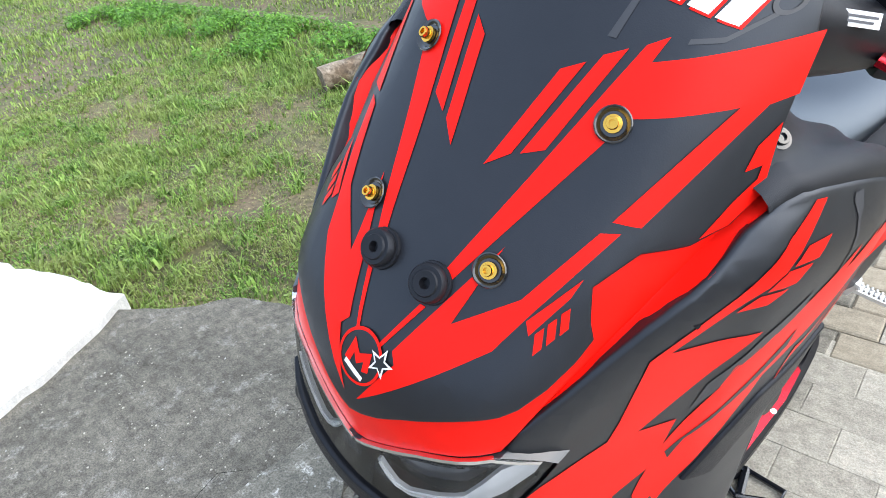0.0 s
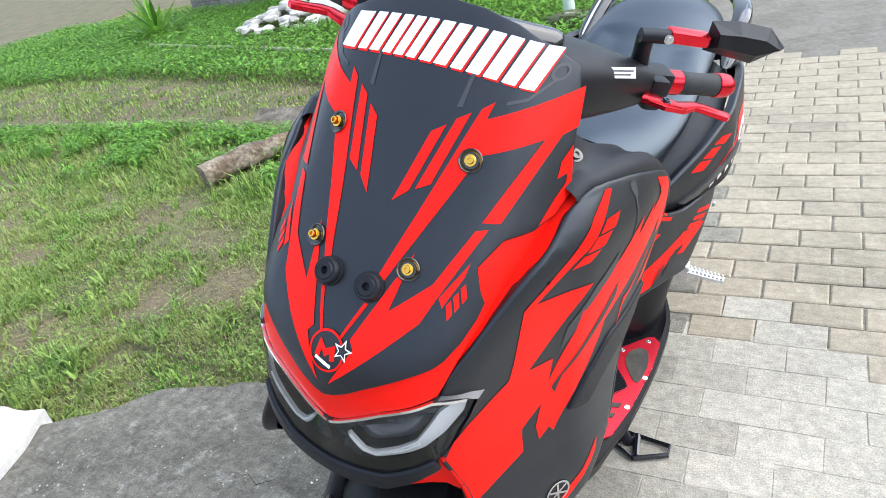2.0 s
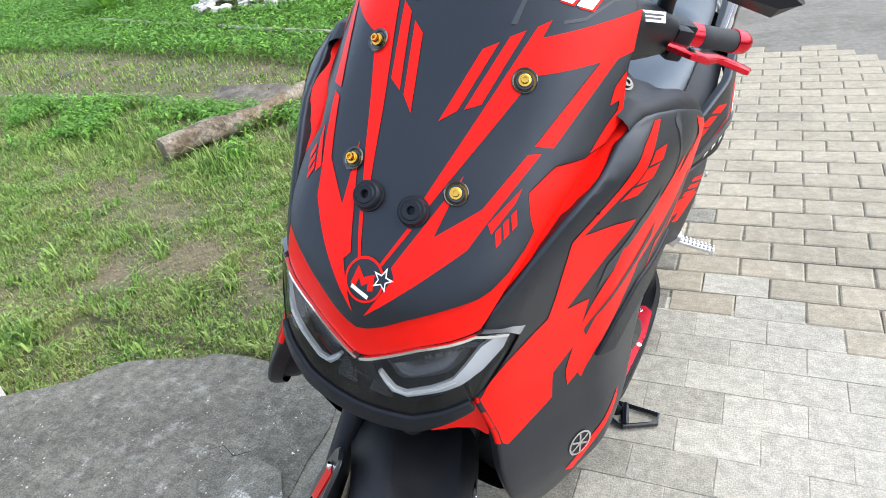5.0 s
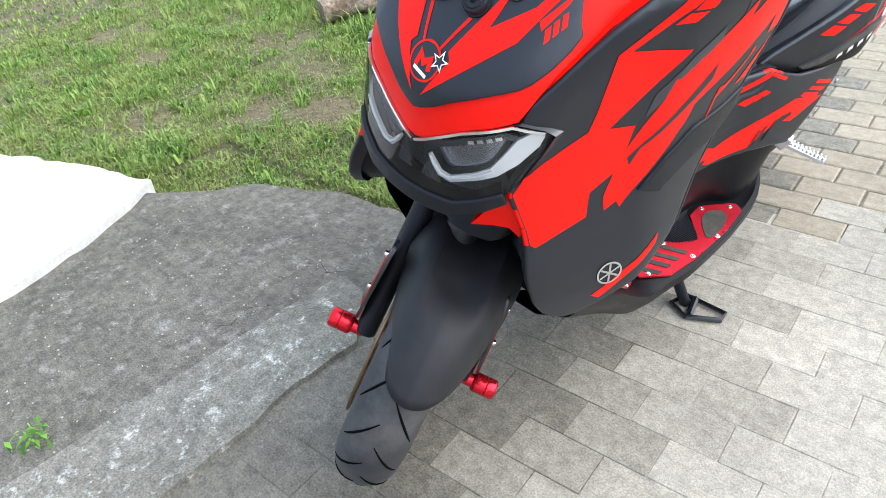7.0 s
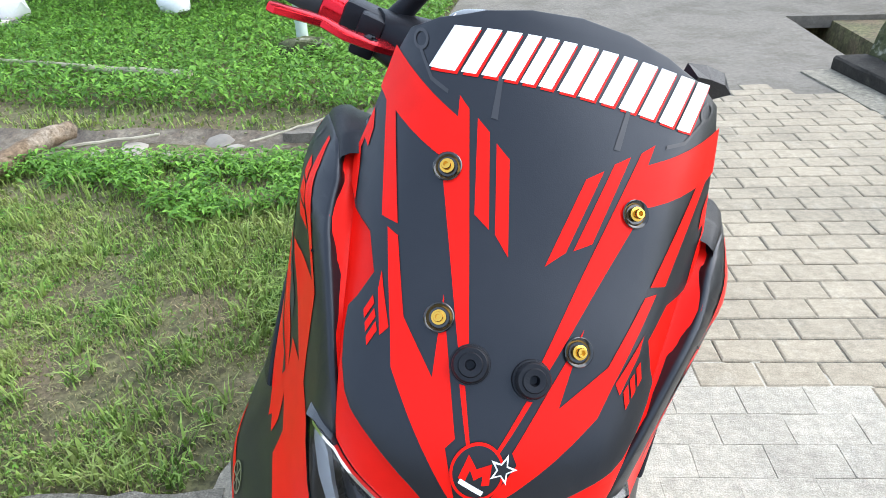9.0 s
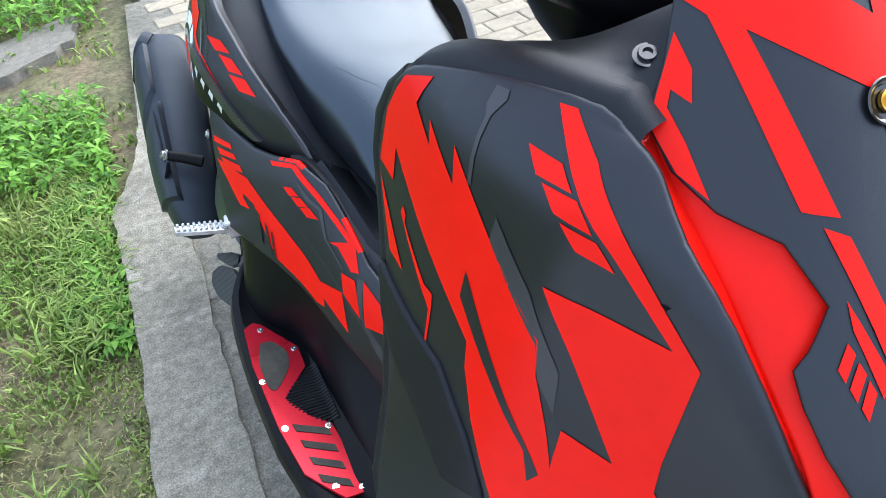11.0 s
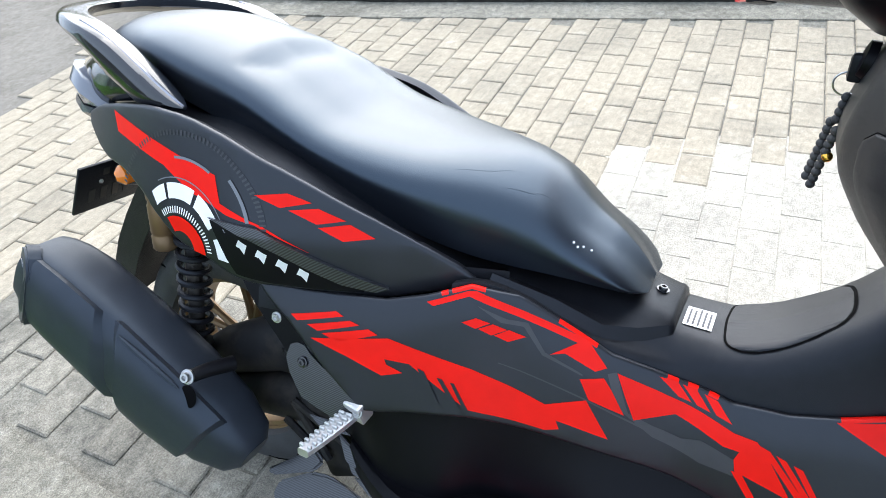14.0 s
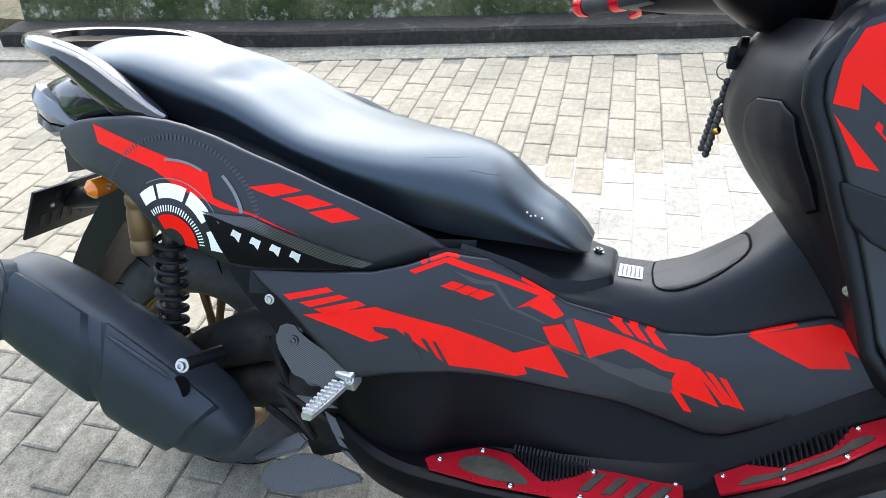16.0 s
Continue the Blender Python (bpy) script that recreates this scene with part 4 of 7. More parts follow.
def shield(u, v):
    """Leg shield facing the rider: u across, v from the tunnel up."""
    z = .50 + v * .435
    yc = float(np.interp(z, [.50, .60, .66, .73, .76, .80, .82, .85, .88, .92, .94, .97], [.22, .27, .315, .374, .400, .426, .436, .438, .432, .420, .407, .380]))
    ye = lerp([.50, .61, .69, .76, .84, .90, .97], [.13, .225, .26, .29, .33, .352, .335], z)
    w = lerp([.50, .62, .75, .90, .97], [.215, .222, .226, .228, .21], z)
    a = abs(u)
    s = float(np.interp(a, [0, .28, .34, .66, .84, .90, 1], [1, .99, .96, .70, .50, .38, 0]))
    return Vector((u * w, ye + (yc - ye) * s, z))


bm = bmesh.new()
grid(bm, [[shield(-1 + i / 25, j / 28) for i in range(51)] for j in range(31)])
inner = part("leg_shield", bm, M_PLASTIC, scooter, "black textured inner leg shield")
bm = bmesh.new()
grid(bm, [[Vector((x, min(y, shield(x / .226, 1.07).y), .950 + .012 * (y > .35) - .02 * (x / .19) ** 2)) for x in (-.19, -.1, 0, .1, .19)] for y in (.10, .2, .3, .36, .43)])
part("dash_deck", bm, M_SHELL, scooter, "dark deck under the handlebar")
for k in (1, -1):
    lid = [(k * x, z) for x, z in [(.125, .755), (.196, .748), (.203, .80), (.198, .875), (.120, .868), (.112, .82)]][::k]
    on_shield = lambda x, z: shield(x / .226, (z - .50) / .435)
    # black sheet round the lid paints the shade of its groove
    sheet("lid_groove", chaikin([(k * (.157 + (abs(x) - .157) * 1.10), .812 + (z - .812) * 1.07) for x, z in lid], 1), on_shield, (k * .6, 1, .1), M_BLACK, inner, off=.0015)
    sheet("glove_box_lid", chaikin(lid, 1), on_shield, (k * .6, 1, .1), M_PLASTIC, inner, off=.004, thick=.006, lip=.003)
    bolt("screw", shield(k * .86, .36), (k * .9, .5, 0), .007, .004, M_STEEL, inner)
bm = bmesh.new()
lathe(bm, [(0, .012), (.012, .012), (.02, .010), (.022, 0)], shield(.13, .95), (0, 1, .2), 24)
part("key_switch", bm, M_SHELL, inner)

# centre tunnel with fuel lid
def tunnel_z(y):
    return lerp([.20, .30, .339, .363, .42, .46, .505, .55, .62, .72, .80], [.72, .70, .678, .651, .604, .582, .571, .572, .585, .60, .60], y)


def edge_z(y):
    return lerp([.19, .264, .357, .408, .47, .536, .62, .736, .791, .85], [.575, .574, .536, .52, .512, .524, .548, .606, .622, .605], y)


def tunnel(u, y):
    ze, zt, bx = edge_z(y) - .012, tunnel_z(y), body_x(y, edge_z(y)) - .004
    zt = max(zt, ze + .01)
    a = abs(u)
    px = lerp([0, .35, .62, .85, 1], [0, .055, .085, bx * .93, bx], a)
    pz = lerp([0, .35, .62, .85, 1], [zt, zt - .004, zt - .025 - .15 * max(0, zt - ze - .07), ze + .018, ze - .02], a)
    return Vector((px if u >= 0 else -px, y, pz))


bm = bmesh.new()
grid(bm, [[tunnel(-1 + i / 16, .22 + j * .02) for i in range(33)] for j in range(31)])
tun = part("centre_tunnel", bm, M_PLASTIC, scooter, "black plastic centre tunnel")
def tunnel_at(x, y):
    """Height of the tunnel at a place."""
    lo, hi = 0.0, 1.0
    for _ in range(24):
        m = (lo + hi) / 2
        if tunnel(m, y).x < abs(x):
            lo = m
        else:
            hi = m
    return tunnel(lo, y).z


lidp = chaikin([(-.30, .37), (.30, .37), (.42, .42), (.44, .47), (.36, .495), (0, .50), (-.36, .495), (-.44, .47), (-.42, .42)], 2)
# fuel lid likewise: its groove is a black sheet of painted shade
sheet("lid_groove", [(u * 1.035, .436 + (y - .436) * 1.05) for u, y in lidp], tunnel, (0, .2, 1), M_BLACK, tun, off=.0012, cell=.02)
sheet("fuel_lid", lidp, tunnel, (0, .2, 1), M_PLASTIC, tun, "fuel filler lid", off=.0026, thick=.004, cell=.02, roll=.001)
sheet("warning_label", [(-.225, .515), (.08, .515), (.08, .552), (-.225, .552)], tunnel, (0, .2, 1), M_PAPER, tun, "small white printed warning label", off=.0012, cell=.05)
for i in range(5):
    sheet("print_line", [(-.205, .519 + .0065 * i), (.02 + .02 * (i % 3), .519 + .0065 * i), (.02 + .02 * (i % 3), .5215 + .0065 * i), (-.205, .5215 + .0065 * i)], tunnel, (0, .2, 1), M_INK, tun, off=.0018, cell=.08)

# dark backing behind the seams of the panels
for k in (1, -1):
    bm = bmesh.new()
    grid(bm, [[Vector((k * (min(body_x(y, z), rear_x(y, z)) - .008), y, z)) for z in (.545, .57, .59, .61, .635)] for y in [.76 + .02 * i for i in range(17)]])
    part("seam_backing", bm, M_PLASTIC, scooter)

# lower body panels with films
BODY = [(1.075, .585), (.995, .585), (.893, .59), (.843, .603), (.791, .622), (.736, .611), (.62, .548), (.536, .524), (.47, .512), (.408, .52), (.357, .536), (.264, .574), (.203, .574), (.150, .56), (.150, .49), (.20, .475), (.288, .43), (.37, .383), (.401, .377), (.52, .401), (.689, .436), (.778, .450), (.85, .447), (.91, .438), (.967, .491), (1.02, .545)]
BODY_FILMS = {
    "dash_a": [(1.02, .554), (.956, .570), (.945, .565), (1.01, .547)],
    "dash_b": [(.995, .545), (.936, .561), (.922, .557), (.979, .539)],
    "dash_c": [(.973, .537), (.910, .554), (.897, .548), (.952, .529)],
    "stripe": [(.989, .527), (.883, .546), (.778, .517), (.685, .475), (.637, .489), (.602, .438), (.669, .454), (.663, .442), (.681, .438), (.775, .457), (.854, .514), (.886, .516), (.883, .509), (.861, .500), (.888, .492), (.934, .510)],
    "line": [(.842, .600), (.795, .619), (.785, .620), (.649, .566), (.62, .535), (.633, .529), (.672, .548), (.689, .545), (.66, .562), (.792, .613), (.833, .596)],
    "tick_a": [(.796, .580), (.780, .587), (.763, .581), (.779, .573)],
    "tick_b": [(.776, .573), (.760, .580), (.743, .573), (.760, .565)],
    "tick_c": [(.757, .565), (.741, .573), (.720, .565), (.740, .557)],
    "shard": [(.649, .517), (.621, .522), (.609, .507), (.589, .475), (.634, .490)],
    "wing": [(.607, .530), (.542, .508), (.5, .496), (.461, .484), (.434, .483), (.422, .473), (.383, .423), (.45, .436), (.454, .451), (.45, .463), (.469, .463), (.531, .487), (.577, .470)],
    "notch_a": [(.559, .530), (.537, .526), (.516, .505), (.532, .509)],
    "notch_b": [(.531, .524), (.513, .520), (.492, .499), (.509, .503)],
    "notch_c": [(.504, .518), (.487, .514), (.465, .493), (.485, .498)],
    "slash_a": [(.431, .480), (.418, .477), (.369, .430), (.380, .429)],
    "slash_b": [(.411, .475), (.399, .472), (.358, .428), (.369, .429)],
    "slash_c": [(.391, .470), (.380, .468), (.348, .426), (.359, .429)],
    "tail": [(.454, .435), (.442, .436), (.418, .406), (.430, .406)],
    "flag": [(.362, .535), (.261, .570), (.195, .558), (.188, .522), (.241, .541), (.228, .517), (.277, .507)],
}
REAR = [(1.487, .734), (1.43, .758), (1.368, .772), (1.28, .786), (1.2, .786), (1.115, .769), (1.022, .736), (.895, .678), (.802, .621), (.805, .611), (.87, .598), (.904, .589), (.991, .595), (1.072, .592), (1.107, .594), (1.152, .612), (1.202, .622), (1.24, .647), (1.271, .672), (1.331, .695), (1.407, .700)]
for k in (1, -1):
    fn, out = side(body_x, k), (k, 0, .15)
    bp_ = sheet("body_panel", BODY, fn, out, M_DARK, scooter, "graphite lower body panel with red angular film", thick=.02, lip=.006, wraps=tuple(BODY_FILMS.values()), wrap_mat=M_RED)
    for nm, poly in BODY_FILMS.items():
        film(nm, poly, M_RED, bp_, fn, out, .0012)
    for q in (((.843, .511), (.834, .507), (.811, .462), (.820, .465)), ((.818, .501), (.811, .499), (.784, .457), (.792, .459)), ((.801, .496), (.796, .495), (.775, .457), (.780, .457))):
        sheet("slit_dark", list(q), fn, out, M_DARK, bp_, off=.0026, cell=.006)
    film("line_grey", [(.782, .603), (.746, .587), (.721, .583), (.695, .547), (.647, .524), (.646, .521), (.698, .543), (.725, .578), (.751, .582)], M_GREY, bp_, fn, out, .0012)
    film("line_grey", [(.748, .528), (.638, .491), (.556, .459), (.556, .456), (.638, .4885), (.748, .5265)], M_GREY, bp_, fn, out, .0010)
    film("patch_grey", [(.608, .531), (.585, .479), (.554, .466), (.518, .456), (.495, .461), (.453, .450), (.450, .428), (.491, .430), (.552, .450), (.600, .485), (.618, .528)], M_GREY, bp_, fn, out, .0008)

    bolt("panel_bolt", Vector((k * (body_x(1.04, .545) + .001), 1.04, .545)), (k, 0, .15), .008, .005, M_STEEL, bp_)
    fn = side(rear_x, k)
    rp = sheet("rear_panel", chaikin(REAR, 1), fn, out, M_DARK, scooter, "graphite tail panel with red stripe and dial print", thick=.02, lip=.006)

    def rf(name, poly, mat, off=.0012):
        film(name, poly, mat, rp, fn, out, off)
    rf("stripe", [(1.371, .767), (1.235, .745), (1.134, .726), (1.122, .692), (1.055, .674), (.991, .645), (1.065, .674), (1.109, .679), (1.154, .692), (1.174, .695), (1.233, .720), (1.356, .740)], M_RED)
    for q in (((1.069, .712), (1.026, .719), (.994, .710), (1.034, .700)), ((1.023, .698), (.986, .704), (.951, .691), (.986, .684)), ((.984, .680), (.946, .687), (.915, .671), (.952, .665))):
        rf("dash", list(q), M_RED)
    c0 = (1.195, .615)
    for a0, a1 in ((47, 67), (71, 108), (113, 146), (158, 182)):
        rf("dial_white", ring_poly(*c0, .067, .088, a0, a1, 8), M_WHITE, .0022)
    rf("dial_red", ring_poly(*c0, .022, .044, 55, 185, 16), M_RED, .0018)
    for a in range(50, 180, 5):
        rf("dial_tick", ring_poly(*c0, .048, .057, a, a + 2.2, 1), M_WHITE, .0018)
    c1 = (1.19, .655)
    for a in range(10, 176, 3):
        rf("arc_tick", ring_poly(*c1, .110, .117, a, a + 1.4, 1, sx=1.22), M_GREY, .0016)
    rf("mark_grey", ring_poly(*c1, .080, .0835, 78, 118, 8, sx=1.22), M_GREYLIGHT, .0024)
    rf("mark_grey", ring_poly(*c1, .094, .0985, 134, 168, 8, sx=1.22), M_GREYLIGHT, .0024)
    rf("dial_line", ring_poly(*c0, .094, .0955, 60, 176, 20), M_GREYLIGHT, .0024)
    # badge plate and carbon strip
    rf("badge_plate", [(1.137, .668), (1.06, .660), (1.017, .640), (.926, .600), (.93, .594), (1.044, .594), (1.098, .598), (1.111, .618)], M_SHELL, .003)
    sheet("carbon_strip", [(1.137, .671), (1.06, .671), (1.017, .653), (.90, .603), (.915, .597), (.955, .606), (1.03, .640), (1.07, .656)], fn, out, M_CARBON, rp, "carbon-look trim", off=.006, thick=.006, cell=.03)
    for i in range(4):
        u, w = 1.092 - .027 * i, .642 - .0095 * i
        rf("badge_letter", [(u, w), (u - .005, w + .010), (u - .012, w + .006), (u - .017, w + .004), (u - .012, w - .010), (u - .006, w - .002)], M_SILVER, .004)

# seat
def seat_top(y):
    return lerp([0.6, 0.606, 0.618, 0.645, 0.69, 0.75, 0.8, 0.86, 0.94, 1.04, 1.1, 1.16, 1.24, 1.37, 1.45, 1.52, 1.56], [0.615, 0.622, 0.636, 0.6608, 0.6895, 0.7378, 0.7575, 0.7679, 0.7763, 0.7917, 0.814, 0.8403, 0.8605, 0.8804, 0.8745, 0.8495, 0.7981], y)


def seat_low(y):
    return lerp([.60, .64, .70, .80, .914, 1.07, 1.178, 1.27, 1.40, 1.56], [.614, .622, .627, .634, .662, .705, .742, .768, .79, .79], y)


def seat_half(y):
    return lerp([0.6, 0.615, 0.64, 0.7, 0.8, 0.9, 1.0, 1.1, 1.2, 1.35, 1.48, 1.56], [0.050, 0.0785, 0.0935, 0.1065, 0.1305, 0.1575, 0.17, 0.1683, 0.1632, 0.1516, 0.1185, 0.05], y)


def seat_pt(u, y):
    """u: -1 to 1 from the right lower edge over the crown to the left."""
    a = abs(u)
    w, zt, zl = seat_half(y), seat_top(y), seat_low(y)
    th = a * math.pi / 2
    e = lerp([.60, .70, .85, 1.05, 1.15, 1.3, 1.56], [.85, .62, .52, .48, .46, .50, .8], y)
    px = w * math.sin(th) ** .95 * (1 - .13 * max(0, (a - .76) / .24) ** 2)
    dish = -.008 * math.exp(-((y - .92) / .12) ** 2) * math.cos(th) ** 2
    # crested edge of the rider's hollow against the raised rear half
    f = min((1.228 - .03 * a - y) / .05, (lerp([.85, .95, 1.05, 1.2], [.50, .60, .66, .60], y) - a) / .42)
    f = min(1, max(0, f))
    dish -= .0065 * f * f * (3 - 2 * f) * lerp([.84, .98], [0, 1], y)
    pz = zl + (zt - zl) * max(0.0, math.cos(th)) ** e + dish + .002 * lerp([.98, 1.1], [0, 1], y)
    return Vector((math.copysign(px, u) if a > 0 else 0, y, pz))


bm = bmesh.new()
ys = [.60, .605, .615, .63] + [.65 + .01 * i for i in range(87)] + [1.52, 1.54, 1.553, 1.56]
rows = [[seat_pt(-1 + i / 30, y) for i in range(61)] for y in ys]
grid(bm, rows, close_v=True, cap=True)
seat = part("seat", bm, M_SEAT, scooter, "long stepped black vinyl seat")
for dx, dy in ((0, 0), (.004, .006), (.012, -.006), (.018, -.016)):
    bm = bmesh.new()
    q = seat_pt(-.60 + dx * 4, .690 + dy)
    lathe(bm, [(0, .0012), (.0016, .001), (.0018, -.002)], q, (-.5, -.5, .7), 8)
    part("stud", bm, M_WHITE, seat, "tiny white dot")
for y0, y1, u0, u1 in ((.86, .775, -.50, -.28), (.79, .735, -.52, -.36)):
    bm = bmesh.new()
    tube(bm, [seat_pt(u0 + (u1 - u0) * i / 10, y0 + (y1 - y0) * i / 10 + .004 * math.sin(i)) - Vector((0, 0, .0006)) for i in range(11)], [.0005, .0007, .0008, .0008, .0008, .0008, .0008, .0008, .0007, .0006, .0005], 6)
    part("wrinkle", bm, M_SEAT, seat, "crease in the vinyl")
# cover under the seat nose
bm = bmesh.new()
rows = []
for y, w, up_ in ((.556, .062, -.004), (.560, .068, .009), (.566, .072, .013), (.60, .090, .014), (.64, .118, .015), (.70, .138, .014), (.78, .160, .010)):
    rows.append([Vector((w * u, y, tunnel_at(w * u, y) + (up_ if abs(u) < .97 else -.004))) for u in (-1, -.97, -.9, -.75, -.6, -.4, -.2, 0, .2, .4, .6, .75, .9, .97, 1)])
grid(bm, rows)
nosec = part("seat_hinge_cover", bm, M_PLASTIC, scooter, "black cover under the seat nose")
bolt("hinge_bolt", Vector((.002, .588, tunnel_at(0, .588) + .014)), (0, -.15, 1), .009, .006, M_GLOSS, nosec)
# filler between the seat and the panels
bm = bmesh.new()
rows = []
for i in range(20):
    y = .76 + i * .04
    zz = lerp([.75, .80, .9, 1.0, 1.1, 1.2, 1.37, 1.5, 1.6], [.60, .61, .665, .715, .752, .772, .762, .73, .70], y)
    zz -= .022
    w = rear_x(y, zz) - .032
    rows.append([Vector((w, y, zz - .05)), Vector((w, y, zz - .008)), Vector((w * .7, y, zz + .015)), Vector((0, y, zz + .02)), Vector((-w * .7, y, zz + .015)), Vector((-w, y, zz - .008)), Vector((-w, y, zz - .05))])
grid(bm, rows)
part("tail_frame", bm, M_PLASTIC, scooter, "black inner tail")

# grab rail, gloss black; a silver strip paints the sky sheen on top
rail_path = [(-.180, 1.251, .784), (-.179, 1.29, .808), (-.177, 1.338, .838), (-.174, 1.377, .860), (-.170, 1.423, .876), (-.160, 1.468, .884), (-.135, 1.525, .888), (-.08, 1.578, .889), (0, 1.60, .889)]
path = rail_path + [(-x, y, z) for x, y, z in rail_path[-2::-1]]
fine = []
for i in range(len(path) - 1):
    for s in range(4):
        fine.append(Vector(path[i]).lerp(Vector(path[i + 1]), s / 4))
fine.append(Vector(path[-1]))
for _ in range(3):
    fine = [fine[0]] + [(fine[i - 1] + fine[i] * 2 + fine[i + 1]) / 4 for i in range(1, len(fine) - 1)] + [fine[-1]]


def rail_section(i):
    """Outward unit vector, half width and depth of the rail at a point of its line."""
    t = abs(i / (len(fine) - 1) * 2 - 1)
    d = (fine[min(i + 1, len(fine) - 1)] - fine[max(i - 1, 0)]).normalized()
    o = d.cross(Vector((0, 0, 1))).normalized()
    if o.dot(fine[i] - Vector((0, 1.25, .88))) < 0:
        o = -o
    return o, lerp([0, .4, .8, .95, 1], [.022, .022, .021, .013, .004], t), lerp([0, .35, .5, .62, .75, .88, 1], [.024, .030, .044, .062, .062, .036, .004], t)


rows = []
for i, p in enumerate(fine):
    o, ww, dp = rail_section(i)
    rows.append([p + o * ww * a + Vector((0, 0, -dp * b)) for a, b in ((-1, .06), (-.7, 0), (.4, -.03), (.8, .02), (1, .14), (1.15, .45), (.9, .80), (.4, 1), (-.4, .9), (-1, .5))])
bm = bmesh.new()
grid(bm, rows, close_v=True, cap=True)
rail = part("grab_rail", bm, M_GLOSS, scooter, "gloss black grab rail with its sheen laid on")
for k in (1, -1):
    rws = []
    for i in range(0, 20):
        q = i if k < 0 else len(fine) - 1 - i
        o, ww, dp = rail_section(q)
        w = ww * lerp([0, 2, 15, 19], [.16, .26, .22, .06], i)
        rws.append([fine[q] + o * (ww * .35 + a * w) + Vector((0, 0, h)) for a, h in ((-1, .0012), (0, .0032), (1, -.004))])
    bm = bmesh.new()
    grid(bm, rws)
    part("rail_trim", bm, M_SATIN, rail, "silver strip painting the sky sheen on the rail")

# tail lamp
bm = bmesh.new()
rows = []
for y, w, zt, zb in ((1.36, .165, .835, .750), (1.42, .160, .838, .738), (1.48, .150, .832, .722), (1.53, .128, .822, .716), (1.575, .098, .808, .722), (1.603, .05, .79, .738)):
    rows.append([Vector((w * math.copysign(abs(math.cos(a)) ** .55, math.cos(a)), y, (zt + zb) / 2 + (zt - zb) / 2 * math.copysign(abs(math.sin(a)) ** .7, math.sin(a)))) for a in (2 * math.pi * s / 24 for s in range(24))])
grid(bm, rows, close_v=True, cap=True)
tail = part("tail_lamp", bm, M_GLOSS, scooter, "smoked tail lamp")
for k in (1, -1):
    up_ = [(.150, 1.462, .752), (.150, 1.50, .782), (.133, 1.545, .802), (.102, 1.58, .802)]
    lo_ = [(.152, 1.464, .744), (.152, 1.51, .748), (.131, 1.553, .757), (.098, 1.588, .766)]
    for nm, A_, B_, mt, lb in (("lamp_lens", up_, lo_, M_LENSGREY, "clear lens wing"), ("lamp_lens_low", [(x, y, z - .004) for x, y, z in lo_], [(.146, 1.472, .728), (.144, 1.51, .722), (.122, 1.55, .727), (.088, 1.585, .738)], M_LAMPDARK, "smoked lower lens")):
        rws = []
        for a_, b_ in zip(A_, B_):
            a_, b_ = Vector((k * a_[0], a_[1], a_[2])), Vector((k * b_[0], b_[1], b_[2]))
            rws.append([a_ + Vector((-k * .012, -.01, 0)), a_, a_.lerp(b_, .5) + Vector((k * .006, .005, 0)), b_, b_ + Vector((-k * .012, -.01, 0))])
        bm = bmesh.new()
        grid(bm, rws)
        part(nm, bm, mt, tail, lb)
    bm = bmesh.new()
    tube(bm, [(k * .10, 1.42, .645), (k * .140, 1.425, .645), (k * .165, 1.43, .643), (k * .174, 1.435, .641)], [.010, .017, .017, .007], 14)
    part("rear_indicator", bm, M_AMBER, scooter, "amber rear turn signal")

# rear mudguard and number plate
bm = bmesh.new()
rows = []
for y, z, w in ((1.382, .70, .105), (1.442, .64, .10), (1.502, .575, .09), (1.552, .515, .08), (1.592, .455, .075), (1.622, .40, .068), (1.632, .36, .062)):
    rows.append([Vector((-w, y - .045, z - .035)), Vector((-w, y, z)), Vector((-w * .4, y + .008, z + .008)), Vector((w * .4, y + .008, z + .008)), Vector((w, y, z)), Vector((w, y - .045, z - .035)), Vector((0, y - .03, z - .035))])
grid(bm, rows, close_v=True, cap=True)
part("rear_mudguard", bm, M_PLASTIC, scooter, "black rear mudguard stay")
plate_m = frame_to((0, 1.655, .545), (0, .913, .408), (1, 0, 0))
bm = bmesh.new()
block(bm, (.205, .112, .006), plate_m, .002)
plate = part("licence_plate", bm, M_PLASTIC, scooter, "black number plate in a bracket")
for row, n_ in ((.018, 6), (-.034, 4)):
    for i in range(n_):
        for o in (.0036, -.0036):
            bm = bmesh.new()
            block(bm, (.014, .030 if row > 0 else .016, .001), plate_m @ Matrix.Translation(((i - (n_ - 1) / 2) * .027, row, o)))
            part("plate_bar", bm, M_FRAME if o < 0 else M_GREY, plate)
for x_ in (-.05, .05):
    bolt("plate_bolt", plate_m @ Vector((x_, -.012, -.003)), plate_m.to_3x3() @ Vector((0, 0, -1)), .005, .004, M_METAL, plate)
bm = bmesh.new()
tube(bm, [(0, 1.50, .60), (0, 1.56, .575), (0, 1.62, .56), (0, 1.652, .55)], [.03, .026, .022, .018], 10)
part("plate_arm", bm, M_PLASTIC, scooter)


